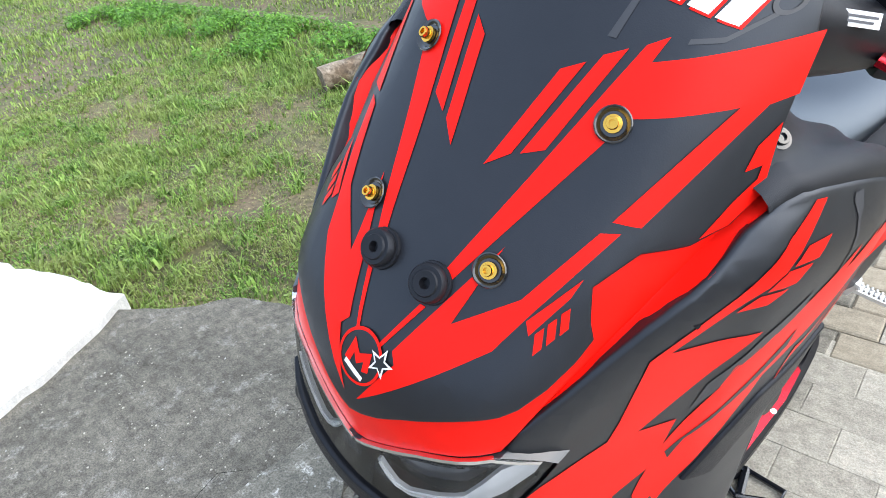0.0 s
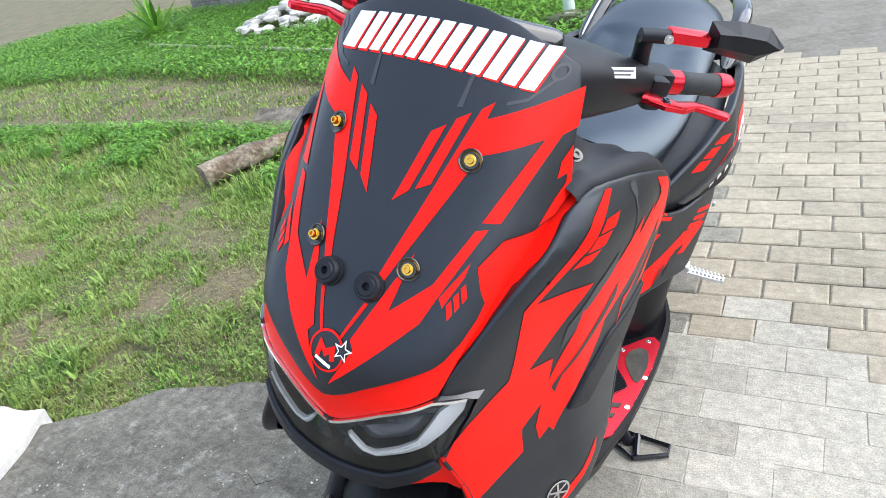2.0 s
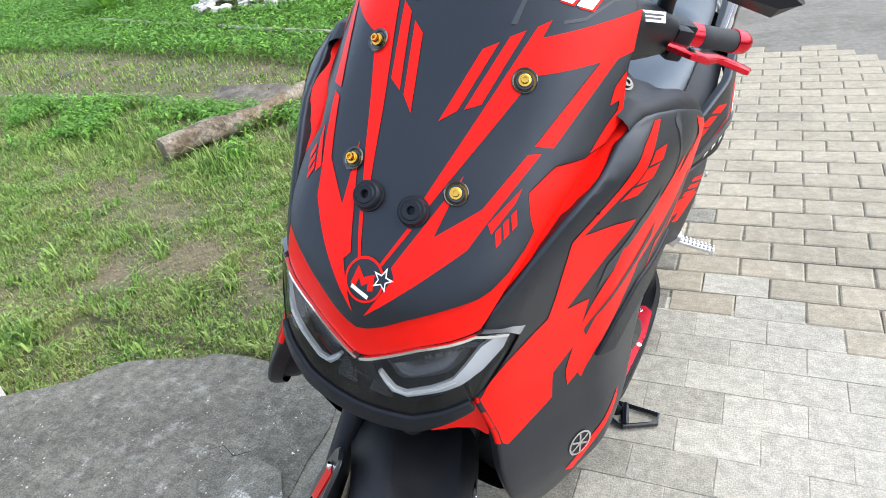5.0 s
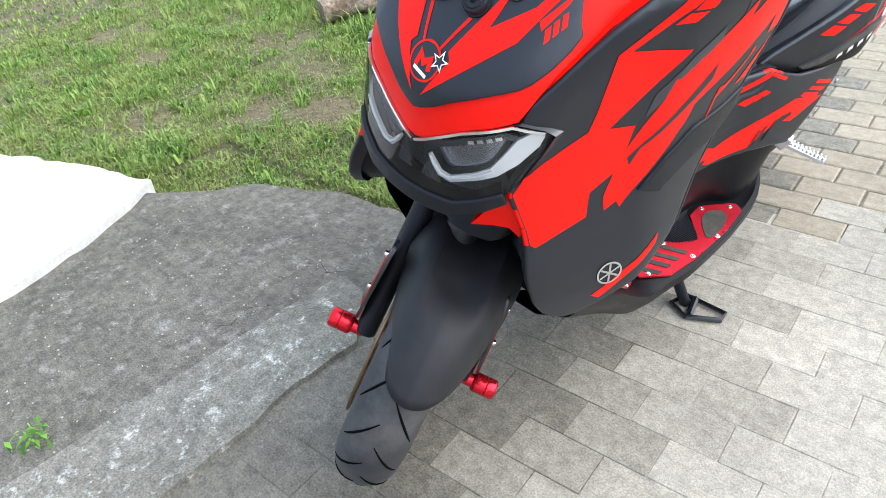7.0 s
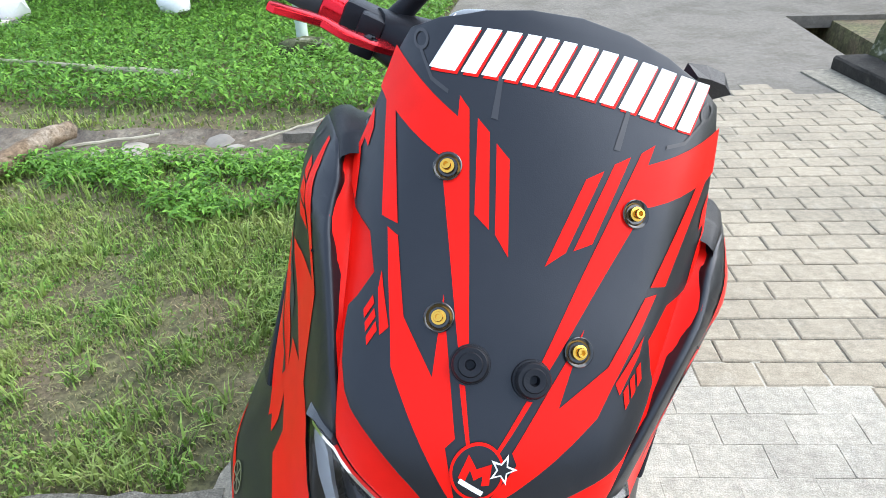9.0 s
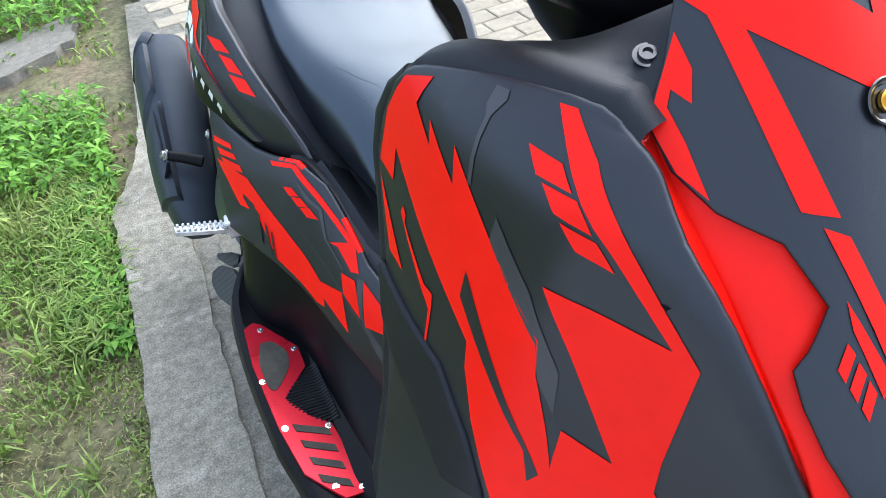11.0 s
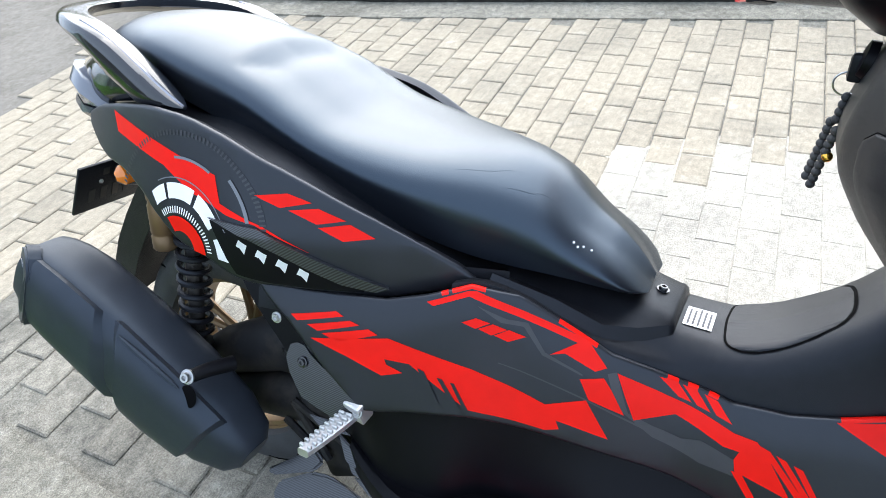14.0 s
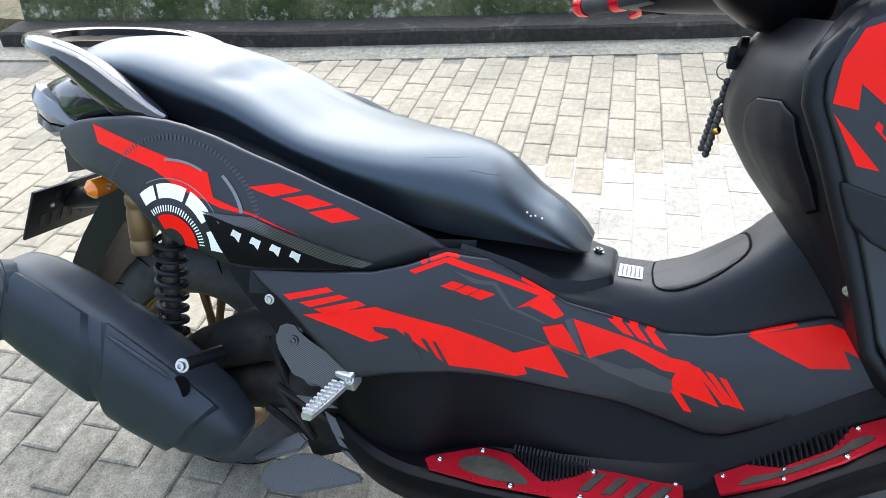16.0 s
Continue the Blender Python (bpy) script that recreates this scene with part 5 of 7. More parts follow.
# wheels
def wheel(parent_name, centre, R, half, rim_r, turn, label):
    axis = turn @ Vector((1, 0, 0))
    w = new(parent_name)
    w.parent = scooter
    tagged(w, label)
    bm = bmesh.new()
    prof = []
    for i in range(25):
        a = -math.pi * .62 + math.pi * 1.24 * i / 24
        prof.append((R - half * .95 + half * .95 * math.cos(a) if abs(a) < 1.6 else R - half * .95 + half * .9 * math.cos(a), half * math.sin(a)))
    prof = [(rim_r, -half * .72)] + [(max(r, rim_r), h) for r, h in prof] + [(rim_r, half * .72)]
    lathe(bm, prof, centre, axis, 72)
    part("tyre", bm, M_RUBBER, w, "worn black rubber tyre")
    u = axis.orthogonal().normalized()
    u = Vector((0, 0, 1))
    u = (u - axis * u.dot(axis)).normalized()
    v = axis.cross(u)
    # tread grooves: black bars laid on the rubber as their shade
    for i in range(34):
        bm = bmesh.new()
        s = 1 if i % 2 else -1
        path = []
        for q in range(6):
            al = 2 * math.pi * i / 34 + q * .06
            th = s * (.06 + q * .20)
            r = R - half * .95 + half * .95 * math.cos(th) + .0004
            path.append(Vector(centre) + (u * math.cos(al) + v * math.sin(al)) * r + axis * half * math.sin(th))
        tube(bm, path, [.0008, .0016, .0021, .0022, .0018, .0008], 6)
        part("tread_groove", bm, M_BLACK, w)
    bm = bmesh.new()
    lathe(bm, [(rim_r + .006, -half * .75), (rim_r + .006, -half * .66), (rim_r - .012, -half * .6), (rim_r - .022, 0), (rim_r - .012, half * .6), (rim_r + .006, half * .66), (rim_r + .006, half * .75), (rim_r - .004, half * .7), (rim_r - .012, 0), (rim_r - .004, -half * .7)], centre, axis, 56, True)
    lathe(bm, [(0, -half * .7), (.03, -half * .7), (.038, -half * .3), (.038, half * .3), (.03, half * .7), (0, half * .7)], centre, axis, 24)
    for i in range(5):
        for d in (-.16, .16):
            a = 2 * math.pi * i / 5
            p0 = Vector(centre) + (u * math.cos(a) + v * math.sin(a)) * .034
            p1 = Vector(centre) + (u * math.cos(a + d) + v * math.sin(a + d)) * (rim_r - .014)
            tube(bm, [p0, (p0 + p1) / 2, p1], [.011, .008, .010], 8)
    part("rim", bm, M_BRONZE, w, "bronze cast alloy rim")
    return w, axis, u, v


STEER = Matrix.Rotation(radians(27), 3, Vector((0, .438, .899)))
AXLE = Vector((0, -.008, .258))
fw, fax, fu, fv = wheel("front_wheel", AXLE, .242, .056, .166, STEER, "front wheel turned to the side")
rw, rax, ru, rv = wheel("rear_wheel", Vector((0, 1.33, .256)), .256, .066, .166, Matrix.Identity(3), "rear wheel with bronze rim")
bm = bmesh.new()
lathe(bm, [(.075, -.002), (.138, -.002), (.138, .002), (.075, .002)], AXLE - fax * .064, fax, 48, True)
for i in range(6):
    a = math.pi * i / 3
    tube(bm, [AXLE - fax * .064 + (fu * math.cos(a) + fv * math.sin(a)) * .035, AXLE - fax * .064 + (fu * math.cos(a + .3) + fv * math.sin(a + .3)) * .078], .006, 8)
part("brake_disc", bm, M_BRONZE, fw, "bronze brake disc")


def steer(p):
    """A point of the straight-ahead fork, turned with the bars."""
    return AXLE + STEER @ (Vector(p) - AXLE)


for k in (1, -1):
    bm = bmesh.new()
    tube(bm, [steer((k * .094, -.008, .258)), steer((k * .090, .05, .38)), steer((k * .085, .12, .52)), steer((k * .08, .20, .68))], [.019, .020, .019, .018], 16)
    fork = part("fork_leg", bm, M_PLASTIC, scooter, "black fork leg")
    gm = frame_to(steer((k * .114, .02, .29)), STEER @ Vector((k, 0, .1)), STEER @ Vector((0, k, .2 * k)))
    bm = bmesh.new()
    prism(bm, [(k * x, y) for x, y in chaikin([(-.03, -.03), (.03, -.025), (.055, .07), (.052, .19), (.01, .215), (-.03, .12)], 1)][::k], gm, .006, .0015)
    part("fork_guard", bm, M_CARBON, fork, "carbon-look fork guard")
    bm = bmesh.new()
    prism(bm, [(k * x, y) for x, y in [(-.016, .03), (.020, .045), (.036, .16), (.008, .185)]][::k], gm @ Matrix.Translation((0, 0, .0065)), .0015)
    part("guard_film", bm, M_RED, fork)
    for x, y in ((.004, .075), (.026, .165)):
        bolt("guard_bolt", gm @ Vector((k * x, y, .007)), STEER @ Vector((k, 0, .1)), .008, .006, M_CHROME, fork)
    # axle slider
    bm = bmesh.new()
    a0 = steer((k * .118, -.008, .258))
    ax = STEER @ Vector((k, 0, 0))
    lathe(bm, [(0, .040), (.009, .040), (.011, .044), (.0165, .044), (.0188, .041), (.0188, .027), (.0176, .0255), (.0188, .024), (.0188, .006), (.0165, .002), (.0125, .0), (.0125, -.02)], a0, ax, 24)
    part("axle_slider", bm, M_REDMETAL, scooter, "red anodised axle slider")
# front mudguard
bm = bmesh.new()
rows = []
for i in range(31):
    t = i / 30
    hw = lerp([0, .15, .4, .7, 1], [.068, .078, .092, .102, .104], t)
    R0 = lerp([0, .2, .6, 1], [.258, .270, .288, .300], t)
    row = []
    for j in range(29):
        s = -1 + j / 14
        a = radians(40 + 16 * abs(s) ** 2.5 + (150 - 40 - 16 * abs(s) ** 2.5) * t)
        drop = lerp([0, .35, .7, .9, 1], [0, .006, .026, .056, .085], abs(s))
        deg = math.degrees(a)
        scoop = .030 * min(1, max(0, (deg - 66) / 18)) ** 1.5 * max(0, 1 - (s / .52) ** 2) ** .8
        r = R0 - drop - scoop
        row.append(steer(AXLE + Vector((.018 + s * hw, -math.cos(a) * r, math.sin(a) * r))))
    rows.append(row)
grid(bm, rows)
fend = part("front_mudguard", bm, M_GUARD, scooter, "matte black front mudguard")
fend.modifiers.new("thick", "SOLIDIFY").thickness = .004
# fork cover that rises from the mudguard into the nose
bm = bmesh.new()
rows = []
for t in range(9):
    z = .555 + t * .021
    w = lerp([0, .4, 1], [.07, .085, .095], t / 8)
    y0 = lerp([0, 1], [.05, .11], t / 8)
    rows.append([steer((w * math.copysign(abs(math.cos(a)) ** .6, math.cos(a)), y0 + .06 - .075 * math.sin(a) ** 2 if math.sin(a) > 0 else y0 + .06 + .06 * math.sin(a) ** 2, z)) for a in (2 * math.pi * s / 24 for s in range(24))])
grid(bm, rows, close_v=True)
part("fork_cover", bm, M_PLASTIC, scooter, "black fork cover")
bm = bmesh.new()
tube(bm, [(0, .05, .45), (0, .14, .62), (0, .25, .85), (0, .38, 1.02)], .028, 16)
part("steering_column", bm, M_FRAME, scooter)
# inner splash wall behind the front wheel
bm = bmesh.new()
grid(bm, [[Vector((x, y + .05 * (x / .22) ** 2 * -1, z)) for x in (-.15, -.08, 0, .08, .15)] for y, z in ((.19, .36), (.21, .45), (.20, .55), (.15, .66), (.09, .71))])
part("splash_wall", bm, M_FRAME, scooter)

# footboards, mats, lower trim
for k in (1, -1):
    bm = bmesh.new()
    rows = []
    for i in range(31):
        y = .12 + i * .028
        xi = body_x(max(.2, y), .40) - .015
        xo = lerp([.12, .22, .30, .38, .47, .55, .72, .80, .86, .91, .96], [.224, .232, .236, .242, .252, .265, .270, .267, .262, .245, .215], y)
        zb = lerp([.12, .185, .22, .33, .373, .40, .44, .55, .80, .96], [.510, .468, .445, .358, .326, .311, .305, .303, .300, .33], y)
        zi = lerp([.12, .2, .288, .37, .401, .52, .689, .778, .85, .91, .96], [.56, .505, .452, .395, .387, .402, .432, .446, .444, .436, .44], y)
        xf = lerp([.12, .40, .70, .76, .81, .88, .96], [.155, .160, .168, .185, .225, .235, .205], y)
        wall_ = []
        for q in range(9):
            f = q / 8
            wall_.append((xi - .006 + (xf - xi + .006) * (f * f * (3 - 2 * f)), zi + .004 + (zb - zi - .004) * f ** 1.15))
        rows.append([Vector((k * x, y, z)) for x, z in wall_ + [((xf + xo) / 2, zb - .001), (xo - .012, zb), (xo, zb - .008), (xo + .002, zb - .03), (xo - .02, zb - .075), (xo - .075, zb - .115), (xo - .15, zb - .12)]])
    grid(bm, rows)
    board = part("footboard", bm, M_SHELL, scooter, "black footboard with bolted red mats")
    fl = lambda x, y, kk=k: Vector((kk * x, y, lerp([.12, .185, .22, .33, .373, .40, .44, .55, .80, .96], [.510, .468, .445, .358, .326, .311, .305, .303, .300, .33], y) + .002))
    up = (0, -.1, 1)
    rear_mat = [(.240, .798), (.228, .790), (.183, .722), (.184, .675), (.234, .617), (.208, .573), (.181, .549), (.170, .418), (.205, .417), (.246, .475), (.258, .560), (.264, .70), (.258, .785)]
    mat1 = sheet("foot_mat", rear_mat, fl, up, M_DRED, board, "red anodised mat frame", off=.004, thick=.004, cell=.05)
    sheet("mat_pad", chaikin([(.220, .745), (.202, .714), (.209, .678), (.240, .636), (.252, .64), (.254, .70), (.242, .745)], 1), fl, up, M_RUBGREY, mat1, off=.0055, thick=.003, cell=.05)
    for j in range(4):
        y0 = -.032 * j
        sheet("mat_slot", [(.190, .541 + y0), (.189, .527 + y0), (.236 - .003 * j, .550 + y0), (.238 - .003 * j, .564 + y0)], fl, up, M_RUBGREY, mat1, off=.0055, thick=.003, cell=.05)
    front_mat = [(.162, .375), (.162, .335), (.194, .30), (.194, .245), (.162, .219), (.162, .18), (.205, .176), (.224, .24), (.224, .30), (.208, .37)]
    mat2 = sheet("foot_mat", front_mat, fl, up, M_DRED, board, "red anodised mat frame", off=.004, thick=.004, cell=.05)
    sheet("mat_pad", chaikin([(.205, .350), (.192, .335), (.204, .302), (.204, .248), (.186, .212), (.200, .198), (.214, .242), (.214, .30)], 1), fl, up, M_RUBGREY, mat2, off=.0055, thick=.003, cell=.05)
    for y_, x_ in ((.776, .233), (.718, .191), (.66, .258), (.546, .187), (.56, .250), (.427, .177), (.44, .212)):
        bolt("mat_bolt", fl(x_, y_) + Vector((0, 0, .004)), up, .0055, .003, M_CHROME, board)
    for y_, x_ in ((.365, .170), (.297, .200), (.30, .218), (.215, .168), (.235, .217)):
        bolt("mat_bolt", fl(x_, y_) + Vector((0, 0, .004)), up, .0055, .003, M_CHROME, board)
    # ribbed rubber beside the mat
    for j in range(20):
        y0 = .556 + j * .0060
        x1 = lerp([.549, .573, .617, .673], [.181, .207, .233, .184], y0) - .001
        bm = bmesh.new()
        tube(bm, [fl(.168, y0) + Vector((0, 0, .010)), fl(.176, y0) + Vector((0, 0, .003)), fl(max(.18, x1), y0 - .004) + Vector((0, 0, .003))], .0021, 6)
        part("rib", bm, M_PLASTIC, board)
    for j in range(17):
        y0 = .226 + j * .0064
        x1 = lerp([.219, .245, .30, .335], [.162, .194, .194, .162], y0) - .001
        bm = bmesh.new()
        tube(bm, [fl(.150, y0) + Vector((0, 0, .006)), fl(max(.156, x1), y0) + Vector((0, 0, .003))], .0021, 6)
        part("rib", bm, M_PLASTIC, board)
    # pillion peg
    bm = bmesh.new()
    x0 = Vector((k * .245, .928, .421))
    x1 = Vector((k * .338, .945, .412))
    d = (x1 - x0)
    rws = []
    for i in range(13):
        p = x0 + d * (i / 12)
        h = .006
        rws.append([p + Vector((0, sy * .0125 * (1 - .35 * (i / 12) ** 3), sz * h)) for sy, sz in ((-1, -.6), (-.7, -1), (.7, -1), (1, -.6), (1, .6), (.7, 1), (-.7, 1), (-1, .6))])
    grid(bm, rws, close_v=True, cap=True)
    block(bm, (.026, .030, .034), Matrix.Translation((k * .243, .922, .428)) @ pose(0, 0, 0, 0, 20 * k, 10 * k), .004)
    peg = part("pillion_peg", bm, M_PEG, scooter, "ribbed bare aluminium passenger peg folded out", smooth=False)
    bolt("pivot_bolt", (k * .257, .915, .432), (k, 0, .3), .008, .004, M_STEEL, peg)
    for i in range(10):
        bm = bmesh.new()
        for sy in (-1, 1):
            block(bm, (.0048, .009 * (1 - .3 * (i / 9) ** 3), .006), Matrix.Translation(x0 + d * ((i + .9) / 10.5) + Vector((0, sy * .0062, .0075))), .0012, 1)
        part("tooth", bm, M_PEG, peg)

# muffler on the right side
bm = bmesh.new()
ST = []
for my, mz, half, w in ((1.10, .288, .024, .026), (1.115, .294, .044, .042), (1.160, .316, .066, .054), (1.24, .358, .078, .060), (1.34, .411, .081, .062), (1.44, .462, .077, .062), (1.49, .484, .070, .058), (1.515, .493, .064, .053), (1.53, .498, .058, .048)):
    ST.append(((my - .50 * half, mz + .866 * half), (my + .50 * half, mz - .866 * half), w))
rows = []
MX = -.268
for (ty, tz), (by, bz), w in ST:
    c = Vector((MX, (ty + by) / 2, (tz + bz) / 2))
    hv = Vector((0, (ty - by) / 2, (tz - bz) / 2))
    rows.append([c + hv * math.copysign(abs(math.sin(a)) ** .62, math.sin(a)) + Vector((w * math.copysign(abs(math.cos(a)) ** .62, math.cos(a)), 0, 0)) for a in (2 * math.pi * s / 40 for s in range(40))])
grid(bm, rows, close_v=True, cap=True)
muf = part("muffler", bm, M_MUFFLER, scooter, "matte black muffler with heat shield")


def muf_pt(t, a, lift=0.0):
    """t along the muffler in stations, a: angle round it in degrees (180 is outward)."""
    i = min(int(t), len(ST) - 2)
    f = t - i
    (t0, b0, w0), (t1, b1, w1) = ST[i], ST[i + 1]
    mix = lambda p, q: p + (q - p) * f
    ty, tz, by, bz, w = mix(t0[0], t1[0]), mix(t0[1], t1[1]), mix(b0[0], b1[0]), mix(b0[1], b1[1]), mix(w0, w1)
    s, c = math.sin(radians(a)), math.cos(radians(a))
    hv = Vector((0, (ty - by) / 2, (tz - bz) / 2))
    p = Vector((MX, (ty + by) / 2, (tz + bz) / 2)) + hv * math.copysign(abs(s) ** .62, s) * (1 + lift / hv.length) + Vector(((w + lift) * math.copysign(abs(c) ** .62, c), 0, 0))
    return p


def shell(name, t0, t1, a0, a1, lift, mat, label=""):
    bm = bmesh.new()
    nt, na = 18, 18
    grid(bm, [[muf_pt(t0(j / na) + (t1(j / na) - t0(j / na)) * i / nt, a0 + (a1 - a0) * j / na, lift if 0 < i < nt and 0 < j < na else -.001) for j in range(na + 1)] for i in range(nt + 1)])
    return part(name, bm, mat, muf, label)


shell("heat_shield", lambda s: 1.7 + .5 * s, lambda s: 4.15 - .75 * s, 112, 225, .010, M_MUFFLER, "raised heat shield")
shell("heat_shield_rear", lambda s: 4.3 - .75 * s, lambda s: 6.3 - .1 * s, 120, 225, .008, M_MUFFLER)
for t, a in ((2.35, 200), (5.9, 205)):
    bolt("shield_bolt", muf_pt(t, a, .004), (-1, 0, -.3), .0055, .004, M_STEEL, muf)
bolt("hanger_bolt", Vector((-.318, 1.160, .440)), (-.9, -.1, .3), .011, .010, M_STEEL, muf)
bm = bmesh.new()
tube(bm, [(-.314, 1.160, .438), (-.29, 1.15, .438), (-.255, 1.135, .434)], [.010, .011, .012], 12)
part("hanger", bm, M_SHELL, muf)
# end cap: a flared plate that wraps the outer rear corner, with two slots
capm = frame_to(Vector((MX - .030, 1.497, .482)), (-.86, .46, .22), (0, -.42, .9)) @ Matrix.Diagonal((.86, .86, .86, 1))
bm = bmesh.new()
prism(bm, chaikin([(-.068, -.040), (.058, -.040), (.082, -.012), (.082, .026), (.066, .042), (-.060, .042), (-.078, .020), (-.078, -.020)], 1), capm, .030, .004)
cap = part("end_cap", bm, M_MUFFLER, muf, "black muffler end cap")
# bright metal insets stand for the lit ground seen through the slots
for q in (.030, -.022):
    bm = bmesh.new()
    prism(bm, chaikin([(q - .019, .004), (q + .017, .004), (q + .021, .030), (q - .015, .030)], 2), capm @ Matrix.Translation((0, 0, .0285)), .003)
    part("outlet", bm, M_METAL, cap, "metal inset for bright ground seen through the outlet slot")
# rib, and a black disc that paints a crescent recess's shade, at the hanger
bm = bmesh.new()
tube(bm, [muf_pt(2.75 + .16 * i, 128 + .5 * i, .0115) for i in range(8)], [.001, .0035, .004, .004, .004, .004, .0035, .001], 8)
part("rib", bm, M_MUFFLER, muf)
bm = bmesh.new()
lathe(bm, [(0, .0012), (.015, .0012), (.017, 0)], muf_pt(2.55, 128, .0105), (-1, 0, .35), 20)
part("recess", bm, M_BLACK, muf, "black disc painting the shade of a crescent recess")

# shock absorbers
for k in (1, -1):
    top, low = Vector((k * .185, 1.262, .63)), Vector((k * .185, 1.285, .36))
    bm = bmesh.new()
    tube(bm, [top, low], [.013, .013], 12)
    lathe(bm, [(.0, .0), (.025, .0), (.025, .012), (.0, .014)], low + Vector((0, 0, .012)), (0, 0, 1), 18)
    shock = part("shock_absorber", bm, M_FRAME, scooter, "black coil shock absorber")
    bm = bmesh.new()
    pts = [top.lerp(low, .16 + .72 * t) + Vector((math.cos(a) * .023, math.sin(a) * .023, 0)) for t, a in ((i / 150, i / 150 * 2 * math.pi * 8.5) for i in range(151))]
    tube(bm, pts, .0052, 7)
    part("spring", bm, M_PLASTIC, shock, "black coil spring")
    bm = bmesh.new()
    r0 = Vector((k * .20, 1.308, .558))
    lathe(bm, [(0, 0), (.018, 0), (.0195, .003), (.0195, .022), (.018, .024), (.018, .027), (.0195, .029), (.0195, .072), (.018, .076), (.018, .082), (.0195, .084), (.0195, .098), (.017, .102), (0, .102)], r0, (0, 0, 1), 20)
    part("reservoir", bm, M_BRONZE, shock, "gold gas reservoir")

# engine, swing arm and carbon covers
bm = bmesh.new()
tube(bm, [(-.13, 1.33, .256), (-.15, 1.20, .30), (-.15, 1.05, .34), (-.12, .95, .33)], [.035, .04, .05, .06], 14)
tube(bm, [(.12, 1.34, .256), (.13, 1.15, .29), (.13, .98, .32)], [.06, .075, .07], 14)
block(bm, (.20, .30, .20), Matrix.Translation((0, .96, .31)), .03, 3)
tube(bm, [(-.10, .93, .42), (-.13, 1.0, .44), (-.10, 1.1, .47)], .03, 10)
tube(bm, [(-.13, 1.36, .27), (-.145, 1.24, .36), (-.15, 1.12, .42), (-.14, .99, .43)], [.034, .042, .050, .05], 14)
block(bm, (.05, .16, .13), Matrix.Translation((-.13, 1.10, .37)) @ pose(0, 0, 0, -30, 0, 0), .02, 3)
lathe(bm, [(0, .02), (.05, .018), (.06, 0)], (-.15, 1.0, .32), (-1, 0, 0), 20)
part("engine", bm, M_ENGINE, scooter, "dark dusty engine and swing arm")
for nm, quad, x0, rise in (("carbon_cover", [(1.046, .470), (1.040, .492), (1.026, .499), (1.012, .494), (1.000, .488), (.984, .470), (.962, .470), (.950, .455), (.930, .452), (.906, .440), (.918, .420), (.940, .396), (.952, .392), (.958, .414), (.980, .408), (.990, .420), (1.012, .416), (1.020, .440), (1.036, .446)], -.240, .012),
                           ("carbon_fin", [(1.105, .227), (1.057, .258), (1.03, .272), (1.01, .262), (1.021, .247), (1.092, .222)], -.218, .010),
                           ("carbon_fin", [(1.086, .190), (1.082, .210), (1.03, .236), (1.0, .240), (.969, .236), (.909, .227), (.905, .219), (1.013, .184), (1.06, .180)], -.228, .012)):
    bm = bmesh.new()
    zc = sum(z for y, z in quad) / len(quad)
    tip = .25 if nm == "carbon_cover" else .75
    prism(bm, [(-y, (z - zc) * math.hypot(1, tip)) for y, z in quad], frame_to((x0, 0, zc), (-1, 0, tip), (0, -1, 0)), rise, .004)
    cc = part(nm, bm, M_CARBON, scooter, "carbon-look belly fin")
    if nm == "carbon_cover":
        bolt("cover_bolt", (x0 - rise + .005, 1.012, .474), (-1, 0, .25), .008, .004, M_GLOSS, cc)
        for yy, zz in ((.985, .440), (.945, .432)):
            bolt("cover_bolt", (x0 - rise + .012 - (zz - .44) * .25, yy, zz), (-1, 0, .25), .004, .003, M_BLACK, cc)
for (ya, za), (yb, zb), w_ in (((.985, .330), (.912, .286), .012), ((.972, .303), (.905, .270), .011), ((.953, .262), (.863, .250), .011), ((1.03, .352), (.95, .345), .010), ((.955, .318), (.900, .300), .010), ((.935, .275), (.875, .262), .010), ((1.02, .392), (.955, .388), .012)):
    bm = bmesh.new()
    zc = (za + zb) / 2
    prism(bm, [(-ya, za - zc), (-(ya + yb) / 2, w_ * .6), (-yb, zb - zc), (-(ya + yb) / 2 - .01, -w_)], frame_to((-.214, 0, zc), (-1, 0, .8), (0, -1, 0)), .010, .002)
    part("carbon_louvre", bm, M_CARBON, scooter)
bm = bmesh.new()
for a_, b_ in (((-.20, 1.073, .352), (-.20, 1.01, .262)), ((-.20, 1.073, .352), (-.20, .96, .30)), ((-.19, 1.10, .30), (-.20, 1.02, .262)), ((-.19, 1.09, .44), (-.19, 1.05, .33))):
    tube(bm, [a_, b_], .007, 8)
block(bm, (.05, .17, .12), Matrix.Translation((-.165, .965, .30)) @ pose(0, 0, 0, -25, 0, 0), .012)
part("footrest_bracket", bm, M_ENGINE, scooter, "dark footrest bracket")
